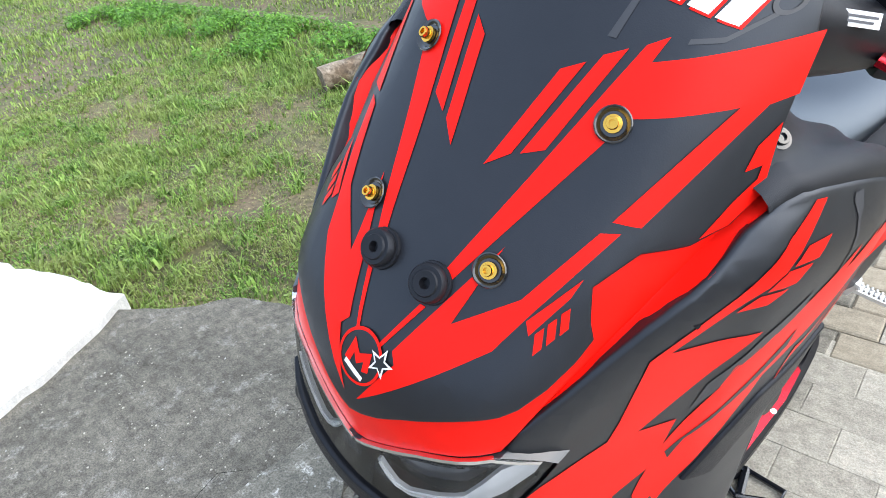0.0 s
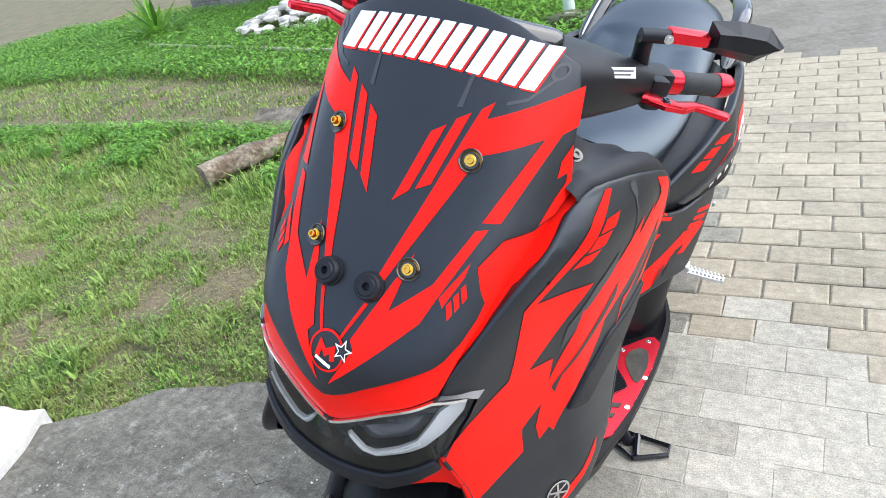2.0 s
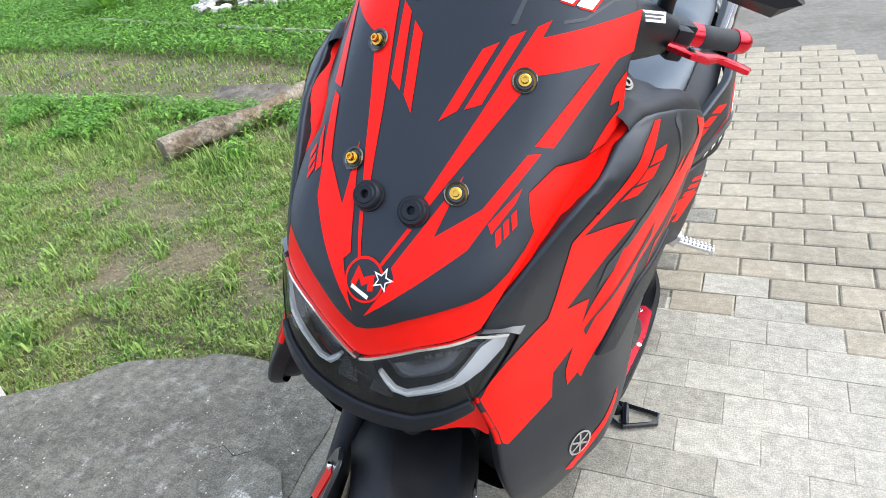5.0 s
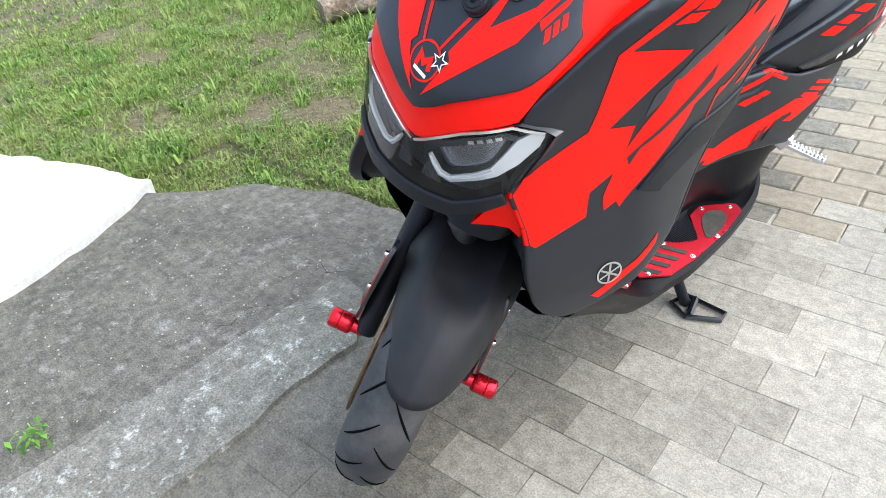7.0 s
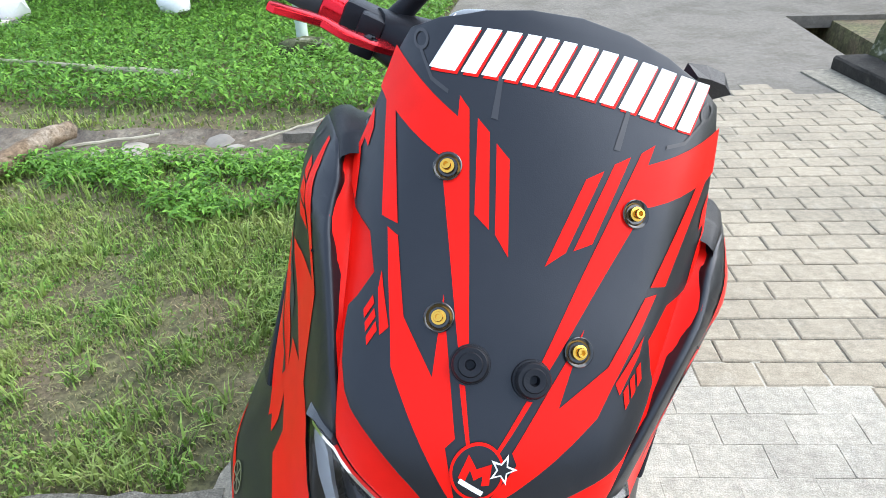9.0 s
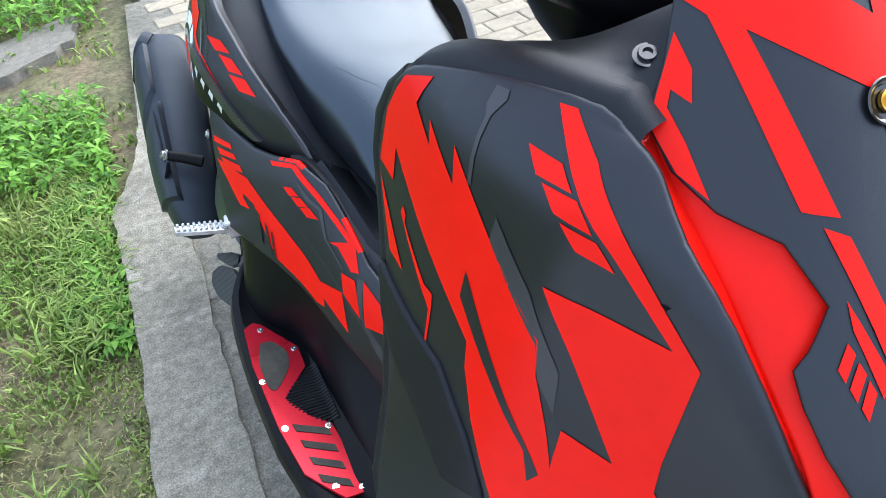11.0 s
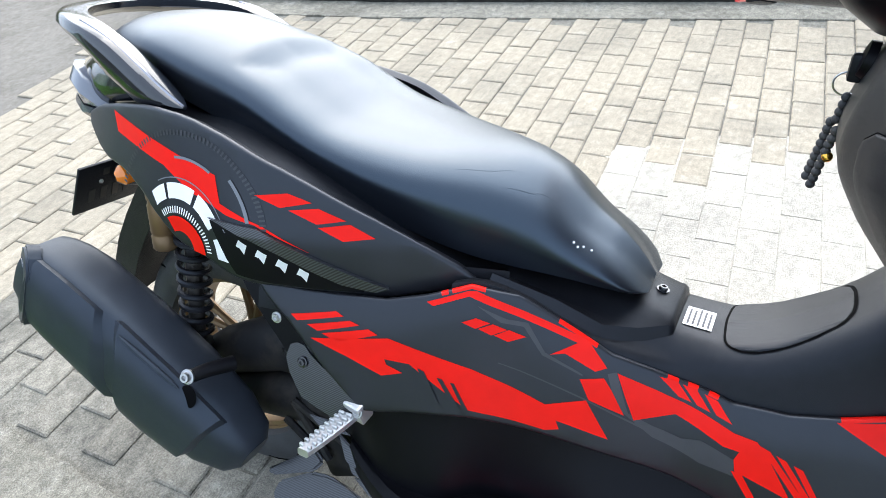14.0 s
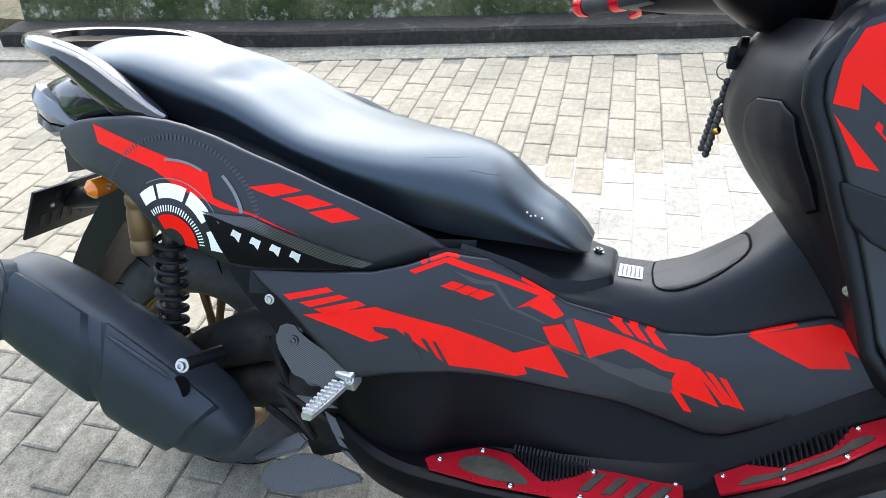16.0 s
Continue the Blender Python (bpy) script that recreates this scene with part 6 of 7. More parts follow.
# inner fender ahead of the rear wheel, and the dark panels that close the gaps beside it
bm = bmesh.new()
grid(bm, [[Vector((u * .105, 1.33 + math.cos(radians(a)) * (.292 - .012 * abs(u) ** 3), .256 + math.sin(radians(a)) * (.292 - .012 * abs(u) ** 3))) for u in (-1, -.9, -.6, -.3, 0, .3, .6, .9, 1)] for a in range(112, 201, 6)])
part("inner_fender", bm, M_SHELL, scooter, "black inner fender ahead of the rear wheel")
for k in (1, -1):
    sheet("inner_panel", [(1.15, .592), (1.06, .60), (.99, .60), (.90, .55), (.86, .45), (.93, .42), (1.0, .43), (1.06, .50)], side(lambda y, z: body_x(min(y, 1.1), z) - .026, k), (k, 0, .15), M_SHELL, scooter, "black inner side panel", thick=.006, cell=.03)
    # liner of the front wheel arch behind the edge of the side cowl
    rows = []
    for y_, z_ in ((-.013, .722), (-.005, .695), (.003, .66), (.004, .62), (.003, .585), (.013, .548), (.037, .515), (.075, .498)):
        x_ = cowl_x(y_, z_)
        rows.append([Vector((k * (x_ - .004), y_ + .004, z_)), Vector((k * (x_ - .03), y_ + .022, z_ + .004)), Vector((k * (x_ - .07), y_ + .075, z_ + .01)), Vector((k * .10, y_ + .13, z_ + .02))])
    bm = bmesh.new()
    grid(bm, rows)
    part("arch_liner", bm, M_PLASTIC, scooter, "black liner of the front wheel arch")
# belly
bm = bmesh.new()
rows = []
for y, w, zt, zb in ((.20, .03, .375, .34), (.22, .09, .39, .31), (.28, .15, .385, .245), (.45, .20, .34, .165), (.70, .20, .32, .16), (.90, .16, .33, .17), (.98, .10, .33, .22)):
    rows.append([Vector((w * math.copysign(abs(math.cos(a)) ** .6, math.cos(a)), y, (zt + zb) / 2 + (zt - zb) / 2 * math.copysign(abs(math.sin(a)) ** .6, math.sin(a)))) for a in (2 * math.pi * s / 20 for s in range(20))])
grid(bm, rows, close_v=True, cap=True)
part("belly_pan", bm, M_SHELL, scooter, "black belly pan")
# side stand on the left
bm = bmesh.new()
tube(bm, [(.16, .64, .22), (.22, .665, .14), (.262, .680, .072)], [.014, .013, .013], 12)
stand = part("side_stand", bm, M_PLASTIC, scooter, "black side stand with a skeleton foot")
bm = bmesh.new()
foot = [Vector((.285, .628, 0)), Vector((.352, .662, 0)), Vector((.350, .690, 0)), Vector((.25, .702, 0)), Vector((.236, .655, 0))]
zf = lambda x: .084 + (x - .30) * .268
rows = [[Vector((p.x, p.y, zf(p.x) + .012)) for p in foot], [Vector((p.x, p.y, zf(p.x) - .001)) for p in foot]]
tube(bm, [Vector((p.x, p.y, zf(p.x) + .006)) for p in foot + foot[:1]], .0060, 8)
tube(bm, [Vector((.29, .635, zf(.29) + .006)), Vector((.275, .700, zf(.275) + .006))], .009, 8)
part("stand_foot", bm, M_GLOSS, stand, "skeleton stand foot")

# handlebars, turned with the fork
BAR0 = Vector((0, .40, 1.0))
BAR = Matrix.Rotation(radians(28.5), 3, Vector((0, .438, .899)))


def bar(p):
    return BAR0 + BAR @ (Vector(p) - BAR0)


def bdir(d):
    return BAR @ Vector(d)


bm = bmesh.new()
tube(bm, [bar(p) for p in ((-.27, .52, 1.023), (-.17, .47, 1.02), (-.08, .415, 1.01), (0, .40, 1.005), (.08, .415, 1.01), (.17, .47, 1.02), (.27, .52, 1.023))], .0125, 14)
hb = part("handlebar", bm, M_FRAME, scooter, "black handlebar turned to the side")
# handlebar cover
bm = bmesh.new()
rows = []
for i in range(25):
    u = -1 + i / 12
    a = abs(u)
    cx = u * .205
    cy = .385 + .095 * a ** 1.5
    hh = lerp([0, .35, .7, 1], [.055, .052, .040, .026], a)
    dd = lerp([0, .35, .7, 1], [.075, .065, .045, .028], a)
    cz = 1.035 - .012 * a
    rows.append([bar((cx, cy + dd * math.copysign(abs(math.cos(q)) ** .7, math.cos(q)), cz + hh * math.copysign(abs(math.sin(q)) ** .8, math.sin(q)))) for q in (2 * math.pi * s / 20 for s in range(20))])
grid(bm, rows, close_v=True, cap=True)
part("bar_cover", bm, M_PLASTIC, hb, "black handlebar cover")
bm = bmesh.new()
rows = []
for z, ya, yb, hx in ((.944, .345, .418, .045), (.948, .338, .432, .058), (.970, .330, .465, .078), (.993, .328, .489, .092), (1.03, .328, .496, .100)):
    rows.append([Vector((hx * math.copysign(abs(math.cos(q)) ** .6, math.cos(q)), (ya + yb) / 2 + (yb - ya) / 2 * math.copysign(abs(math.sin(q)) ** .6, math.sin(q)), z)) for q in (2 * math.pi * n / 32 for n in range(32))])
grid(bm, rows, close_v=True, cap=True)
part("lower_cover", bm, M_SHELL, hb, "black lower cover under the handlebar")
for k in (1, -1):
    g0, g1 = Vector((k * .235, .508, 1.022)), Vector((k * .356, .549, 1.027))
    d = (g1 - g0).normalized()
    bm = bmesh.new()
    lathe(bm, [(.0165, .03), (.018, .032), (.0178, .05), (.0172, .07), (.0178, .09), (.018, .098), (.016, .10)], bar(g0), bdir(d), 20)
    part("grip", bm, M_RUBBER, hb, "black rubber grip")
    bm = bmesh.new()
    lathe(bm, [(.014, -.002), (.019, 0), (.0195, .028), (.017, .031)], bar(g0), bdir(d), 20)
    part("grip_collar", bm, M_REDMETAL, hb, "red anodised collar")
    bm = bmesh.new()
    lathe(bm, [(.015, .098), (.0195, .099), (.0195, .112), (.018, .122), (.013, .130), (0, .131)], bar(g0), bdir(d), 20)
    part("bar_end", bm, M_REDMETAL, hb, "red anodised bar end")
    bm = bmesh.new()
    block(bm, (.075, .045, .042), frame_to(bar((k * .205, .495, 1.024)), bdir((0, 0, 1)), bdir((k, .35, 0))), .008, 2)
    block(bm, (.03, .03, .05), frame_to(bar((k * .215, .47, 1.018)), bdir((0, 0, 1)), bdir((k, .35, 0))), .006, 2)
    part("switch_pod", bm, M_PLASTIC, hb, "black switch housing")
    # lever with scalloped fingers
    bm = bmesh.new()
    lev = [(k * .195, .440, 1.020), (k * .225, .427, 1.022), (k * .250, .432, 1.020), (k * .275, .450, 1.020), (k * .292, .453, 1.019), (k * .310, .450, 1.018), (k * .328, .453, 1.016), (k * .334, .457, 1.015)]
    pts = [bar(p) for p in lev]
    rws = []
    up = bdir((0, 0, 1))
    for i, p in enumerate(pts):
        t = (pts[min(i + 1, 7)] - pts[max(0, i - 1)]).normalized()
        o = up.cross(t).normalized()
        w = (.015, .016, .013, .0085, .0105, .0085, .0105, .006)[i]
        rws.append([p + o * w * c + up * .0055 * s for c, s in ((-1, -.6), (-.6, -1), (.6, -1), (1, -.6), (1, .6), (.6, 1), (-.6, 1), (-1, .6))])
    grid(bm, rws, close_v=True, cap=True)
    part("brake_lever", bm, M_REDMETAL, hb, "red anodised folding brake lever")
    bolt("lever_pivot", pts[1] + up * .005, up, .008, .004, M_GLOSS, hb)
    # mirror
    bm = bmesh.new()
    tube(bm, [bar((k * .185, .49, 1.035)), bar((k * .178, .480, 1.065)), bar((k * .170, .470, 1.098))], [.016, .013, .013], 12)
    tube(bm, [bar((k * .160, .462, 1.098)), bar((k * .205, .470, 1.104))], .0105, 12)
    part("mirror_clamp", bm, M_PLASTIC, hb)
    bm = bmesh.new()
    a0, a1 = Vector((k * .200, .470, 1.103)), Vector((k * .262, .485, 1.112))
    block(bm, ((a1 - a0).length, .022, .018), frame_to(bar((a0 + a1) / 2), bdir((0, -.1, 1)), bdir(a1 - a0)), .004, 2)
    part("mirror_arm", bm, M_REDMETAL, hb, "red anodised mirror arm")
    bolt("arm_bolt", bar(a0 + Vector((0, -.011, 0))), bdir((0, -1, .1)), .007, .004, M_METAL, hb)
    bm = bmesh.new()
    o = [(.258, .020), (.30, .027), (.352, .026), (.389, .002), (.347, -.031), (.264, -.024)]
    fr = [bar((k * x, .490 + (x - .26) * .2, 1.115 + z)) for x, z in o]
    bk = [bar((k * (.318 + (x - .318) * .80), .468 + (x - .26) * .2, 1.117 + z * .42)) for x, z in o]
    grid(bm, [fr, bk], close_v=True, cap=True)
    part("mirror", bm, M_PLASTIC, hb, "black faceted mirror head", smooth=False)
    bm = bmesh.new()
    bm.faces.new([bm.verts.new(bar((k * (.32 + (x - .32) * .93), .4915 + (x - .26) * .2, 1.115 + z * .93))) for x, z in o])
    part("mirror_glass", bm, M_CHROME, hb, "mirror glass")
# printed label on the left cover
lm = frame_to(bar((.135, .398, 1.062)), bdir((.25, -.75, .55)), bdir((1, .35, .1)))
bm = bmesh.new()
block(bm, (.052, .015, .001), lm)
part("cover_label", bm, M_PAPER, hb, "small white printed label")
for i in range(2):
    bm = bmesh.new()
    block(bm, (.044 - .008 * i, .0022, .001), lm @ Matrix.Translation((0, .0025 - .005 * i, .0008)))
    part("print_line", bm, M_INK, hb)
# instrument
bm = bmesh.new()
block(bm, (.20, .05, .11), frame_to((0, .30, 1.075), (0, .35, .9)), .02, 3)
part("instrument_hood", bm, M_GLOSS, scooter, "gloss black instrument hood")

# bead key chain hanging from the key
chain = new("bead_key_chain")
tagged(chain, "black bead chain hanging from the ignition key", "key chain")
k0 = Matrix.Rotation(radians(LEAN), 3, "Y") @ Vector((.030, .424, .893))
rnd = random.Random(5)
for i in range(13):
    for s in ((0,) if i < 4 else (-1, 1)):
        p = k0 + Vector((s * .0045 + rnd.uniform(-.001, .001), .012 + .0012 * i + s * .0035, -.024 - .0096 * i + s * .003))
        bm = bmesh.new()
        bmesh.ops.create_uvsphere(bm, u_segments=12, v_segments=8, radius=.0058)
        bmesh.ops.translate(bm, verts=bm.verts, vec=p)
        part("bead", bm, M_RUBBER, chain)
bm = bmesh.new()
bmesh.ops.create_uvsphere(bm, u_segments=12, v_segments=8, radius=.0068)
bmesh.ops.translate(bm, verts=bm.verts, vec=k0 + Vector((-.006, .014, -.100)))
part("brass_bead", bm, M_GOLD, chain, "brass bead")
bm = bmesh.new()
c = k0 + Vector((0, .016, -.008))
tube(bm, [c + Vector((0, math.cos(a) * .014, math.sin(a) * .014)) for a in (2 * math.pi * s / 20 for s in range(21))], .0012, 6)
part("key_ring", bm, M_METAL, chain, "steel key ring")
bm = bmesh.new()
block(bm, (.012, .030, .034), Matrix.Translation(k0 + Vector((0, .004, .012))), .006, 2)
part("key", bm, M_PLASTIC, chain, "black plastic key head")

# ---- lawn, weeds and garden things ----
rng = np.random.default_rng(11)
M_BLADE = island_material("grass_blade", (0.045, 0.105, 0.018), (0.33, 0.50, 0.11), 0.5, 0.25, (0.36, 0.37, 0.13), 0.55)
M_DRY = island_material("dry_straw", (0.24, 0.19, 0.09), (0.46, 0.38, 0.20), 0.7)
M_THATCH = island_material("olive_thatch", (0.13, 0.125, 0.05), (0.30, 0.30, 0.13), 0.7)
M_WEED = island_material("weed_leaf", (0.04, 0.13, 0.014), (0.27, 0.54, 0.075), 0.42, 0.3, (0.10, 0.22, 0.03), 0.5)
M_TREE = island_material("bank_leaf", (0.02, 0.06, 0.012), (0.10, 0.20, 0.04), 0.5, 0.2)


def lawn_edge(x):
    """Where the slabs end and the turf begins, in plan."""
    return np.interp(x, [-9, -4.5, -2.22, -1.47, -1.28, -1.16, -0.86, -0.6, -0.45, -0.42], [-2.2, -0.8, -0.02, 0.20, 0.30, 0.44, 0.57, 0.60, 0.72, 1.1])


def right_edge(y):
    return np.interp(y, [0.6, 1.2, 1.8, 2.06, 2.7, 3.4, 5.0, 7.7, 12], [-0.45, -0.43, -0.43, -0.33, -0.24, -0.24, -0.52, -0.46, -0.6])


def ground_z(x, y):
    z = -0.03 + 0.035 * noise.noise(Vector((x * .9, y * .9, 0))) + 0.012 * noise.noise(Vector((x * 3, y * 3, 5)))
    if x > -0.6 or (y < 0.6 and x > -1.6):
        z = min(z, -0.05)
    return z - 0.09 * math.exp(-((y - 2.85) / 0.16) ** 2) * (1 if x < -1.0 else max(0, (-0.5 - x) / 0.5))


BARE = [(-2.53, 1.48, .22), (-1.73, .82, .20), (-1.96, 1.34, .18), (-1.5, 1.0, .16), (-1.0, .95, .20), (-2.9, .95, .14), (-0.85, 1.35, .22), (-1.25, 1.45, .15), (-3.6, 1.1, .25), (-2.2, .55, .15), (-0.62, .95, .2)]


def scatter(n, x0, x1, y0, y1, bare=True, drain=True):
    xs, ys = rng.uniform(x0, x1, n), rng.uniform(y0, y1, n)
    ok = (ys > lawn_edge(xs)) & (xs < right_edge(ys))
    if drain:
        ok &= ~((abs(ys - 2.82) < 0.20) & (xs > -3.2))
    if bare:
        d = np.zeros(n)
        for bx, by, br in BARE:
            d = np.maximum(d, np.exp(-((xs - bx) ** 2 + (ys - by) ** 2) / br ** 2))
        clump = np.array([noise.noise(Vector((x * 2.3, y * 2.3, 3))) + .8 * noise.noise(Vector((x * 8.5, y * 8.5, 6))) for x, y in zip(xs, ys)])
        ok &= rng.uniform(0, 1, n) > np.clip(1.3 * d - 0.1 + 0.75 * np.clip(-clump, 0, 1), 0, .97)
    return xs[ok], ys[ok]


def blades(name, xs, ys, hmin, hmax, wid, bend, mat, label, tall=None):
    """Bent blades, two segments each, as one mesh."""
    n = len(xs)
    z = np.array([ground_z(x, y) for x, y in zip(xs, ys)])
    h = rng.uniform(hmin, hmax, n)
    if tall is not None:
        h = h * tall(xs, ys)
    a = rng.uniform(0, 2 * math.pi, n)
    b = rng.uniform(.3, 1, n) * bend
    w = wid * rng.uniform(.7, 1.3, n)
    dx, dy = np.cos(a), np.sin(a)
    base = np.stack([xs, ys, z - .004], 1)
    sidev = np.stack([-dy, dx, 0 * a], 1) * w[:, None]
    fwd = np.stack([dx, dy, 0 * a], 1)
    mid = base + fwd * (h * b * .35)[:, None] + np.stack([0 * a, 0 * a, h * .62], 1)
    tip = base + fwd * (h * b)[:, None] + np.stack([0 * a, 0 * a, h * (1 - .35 * b)], 1)
    v = np.stack([base - sidev, base + sidev, mid + sidev * .8, mid - sidev * .8, tip], 1).reshape(-1, 3)
    me = bpy.data.meshes.new(name)
    i = np.arange(n) * 5
    quad = np.stack([i, i + 1, i + 2, i + 3], 1)
    tri = np.stack([i + 3, i + 2, i + 4], 1)
    loops = np.concatenate([quad.ravel(), tri.ravel()])
    starts = np.concatenate([np.arange(n) * 4, n * 4 + np.arange(n) * 3])
    me.vertices.add(len(v))
    me.vertices.foreach_set("co", v.ravel())
    me.loops.add(len(loops))
    me.loops.foreach_set("vertex_index", loops.astype(np.int32))
    me.polygons.add(2 * n)
    me.polygons.foreach_set("loop_start", starts.astype(np.int32))
    me.update(calc_edges=True)
    me.validate()
    return tagged(finish(name, me, mat, None, smooth=True), label, kind="stuff")


def leaves(name, xs, ys, size, height, mat, label, z0=None, spread=.06):
    """Pointed leaves folded along the midrib, at many heights and tilts."""
    n = len(xs)
    z = np.array([ground_z(x, y) for x, y in zip(xs, ys)]) if z0 is None else z0
    z = z + rng.uniform(.1, 1, n) ** .8 * height
    a = rng.uniform(0, 2 * math.pi, n)
    tilt = rng.uniform(-.5, .7, n)
    L = size * rng.uniform(.6, 1.3, n)
    W = L * rng.uniform(.10, .20, n)
    f = np.stack([np.cos(a) * np.cos(tilt), np.sin(a) * np.cos(tilt), np.sin(tilt)], 1)
    s = np.stack([-np.sin(a), np.cos(a), rng.uniform(-.3, .3, n)], 1)
    p = np.stack([xs, ys, z], 1)
    up = np.array([0, 0, 1.0])
    base, tip = p, p + f * L[:, None] - up * (L * .25)[:, None]
    m = p + f * (L * .45)[:, None]
    l, r = m - s * W[:, None] + up * (W * .35)[:, None], m + s * W[:, None] + up * (W * .35)[:, None]
    v = np.stack([base, l, m, r, tip], 1).reshape(-1, 3)
    i = np.arange(n) * 5
    tris = np.concatenate([np.stack(q, 1) for q in ((i, i + 2, i + 1), (i, i + 3, i + 2), (i + 1, i + 2, i + 4), (i + 2, i + 3, i + 4))])
    me = bpy.data.meshes.new(name)
    me.vertices.add(len(v))
    me.vertices.foreach_set("co", v.ravel())
    me.loops.add(tris.size)
    me.loops.foreach_set("vertex_index", tris.ravel().astype(np.int32))
    me.polygons.add(len(tris))
    me.polygons.foreach_set("loop_start", (np.arange(len(tris)) * 3).astype(np.int32))
    me.update(calc_edges=True)
    me.validate()
    return tagged(finish(name, me, mat, None, smooth=False), label, kind="stuff")


patchy = lambda xs, ys: np.array([.55 + 1.1 * max(0, noise.noise(Vector((x * 1.7, y * 1.7, 9)))) + 1.2 * max(0, noise.noise(Vector((x * 6.5, y * 6.5, 4)))) for x, y in zip(xs, ys)])
x, y = scatter(150000, -4.2, -.42, -.7, 2.15)
blades("lawn_grass", x, y, .014, .042, .0024, .9, M_BLADE, "short patchy green lawn grass", patchy)
x, y = scatter(150000, -13, -.3, -1.5, 9.0)
blades("lawn_grass_far", x, y, .02, .06, .0055, .9, M_BLADE, "longer lawn grass towards the wall", patchy)
x, y = scatter(14000, -4.2, -.42, -.5, 2.0, bare=False)
blades("dry_grass", x, y, .008, .028, .0014, 1.6, M_DRY, "dry straw lying in the lawn")
x, y = scatter(5200, -5.5, -.45, 1.7, 2.7, bare=False)
blades("drain_grass", x, y, .05, .12, .0035, .9, M_BLADE, "longer bright grass among the weeds", patchy)
# low weeds in front of the muddy drain, and the thick growth behind it
x, y = scatter(34000, -6.5, -.4, 1.80, 2.62, bare=False)
clump = np.array([noise.noise(Vector((a * 2.3, b * 3.1, 4))) + .6 * noise.noise(Vector((a * 7, b * 7, 2))) for a, b in zip(x, y)])
k = clump > .55 - 1.35 * (y - 1.80)
leaves("weeds", x[k], y[k], .046, .10, M_WEED, "low leafy green weeds along the drain")
x, y = scatter(120000, -13, -.3, 3.2, 7.6, bare=False)
k = (y > 3.35 + .5 * np.clip(-(x + 1.8) * .35, 0, 1.4)) & (np.abs(x + 5.35) + np.abs(y - 5.75) * 1.2 > .9)
leaves("weeds_far", x[k], y[k], .062, .15, M_WEED, "thick leafy green weeds before the wall")
x, y = scatter(13000, -.9, -.42, 1.15, 2.5, bare=False)
k = (y > 1.25) & (x > -.54 + .10 * rng.uniform(0, 1, len(x)))
leaves("weeds_edge", x[k], y[k], .036, .055, M_WEED, "broad bright weeds along the concrete strip")
x, y = scatter(4500, -.6, -.42, 1.3, 2.4, bare=False)
blades("grass_edge", x, y, .04, .10, .003, 1.0, M_BLADE, "longer grass leaning over the strip")
# growth beside the lane and on the bank
n = 6000
x = rng.uniform(-1.25, -.45, n)
y = rng.uniform(7.0, 14, n)
leaves("weeds_lane", x, y, .12, .18, M_WEED, "grass verge beside the lane", z0=np.full(n, -.04))
n = 9000
x = rng.uniform(2.6, 7.5, n)
y = rng.uniform(7.3, 20, n)
leaves("bank_foliage", x, y, .22, .9, M_TREE, "dark foliage over the bank", z0=.35 + (x - 2.5) * .22)
n = 5200
t = rng.uniform(0, 1, n)
x = np.interp(t, [0, 1], [3.6, 2.62]) + rng.uniform(0, .8, n) + .18
y = np.interp(t, [0, 1], [-1.0, 3.4])
leaves("kerb_grass", x, y, .10, .12, M_WEED, "bright grass above the mossy footing", z0=np.full(n, .30))
# sprig at the edge of the slab
n = 40
leaves("sprig", -.60 + rng.normal(0, .016, n), -.535 + rng.normal(0, .016, n), .026, .045, M_WEED, "small green sprig in a crack", z0=np.full(n, .0))

# log on the weeds' edge
def log_thing():
    bm = bmesh.new()
    a, b = Vector((-2.47, 1.80, .050)), Vector((-2.18, 2.88, .045))
    path, rad = [], []
    for i in range(22):
        t = i / 21
        path.append(a.lerp(b, t) + Vector((.025 * math.sin(t * 5), 0, .012 * math.sin(t * 9))))
        rad.append(.066 - .016 * t + .004 * math.sin(t * 7) + .004 * math.sin(t * 31))
    tube(bm, path, rad, 20)
    for v in bm.verts:
        v.co += Vector(noise.noise_vector(v.co * 14)) * .012 + Vector(noise.noise_vector(v.co * 45)) * .005
    m = material("weathered_bark", (0.115, 0.080, 0.050), 0.9, grain=0.6, scale=22, bump=1.0, bump_scale=60, dirt=(0.40, 0.35, 0.28), dirt_scale=6, dirt_amount=0.5, fine=0.35)
    return tagged(part("log", bm, m, None), "short weathered tree log lying in the grass", "log")


log_thing()
M_BAMBOO = material("dry_bamboo", (0.42, 0.38, 0.29), 0.6, grain=0.2, scale=20, dirt=(0.2, 0.22, 0.12), dirt_scale=4)
for nm, a, b, r in (("bamboo_pole", (-7.4, 5.30, .06), (-2.75, 4.11, .06), .020), ("plastic_pipe", (-2.85, 4.13, .05), (-2.0, 3.96, .05), .030)):
    bm = bmesh.new()
    pts = [Vector(a).lerp(Vector(b), i / 12) + Vector((0, 0, .004 * math.sin(i * 1.3))) for i in range(13)]
    tube(bm, pts, [r * (1.08 if i % 4 == 0 else 1) for i in range(13)], 12)
    tagged(part(nm, bm, M_BAMBOO, None), "pale dry pole lying across the weeds", "pole")
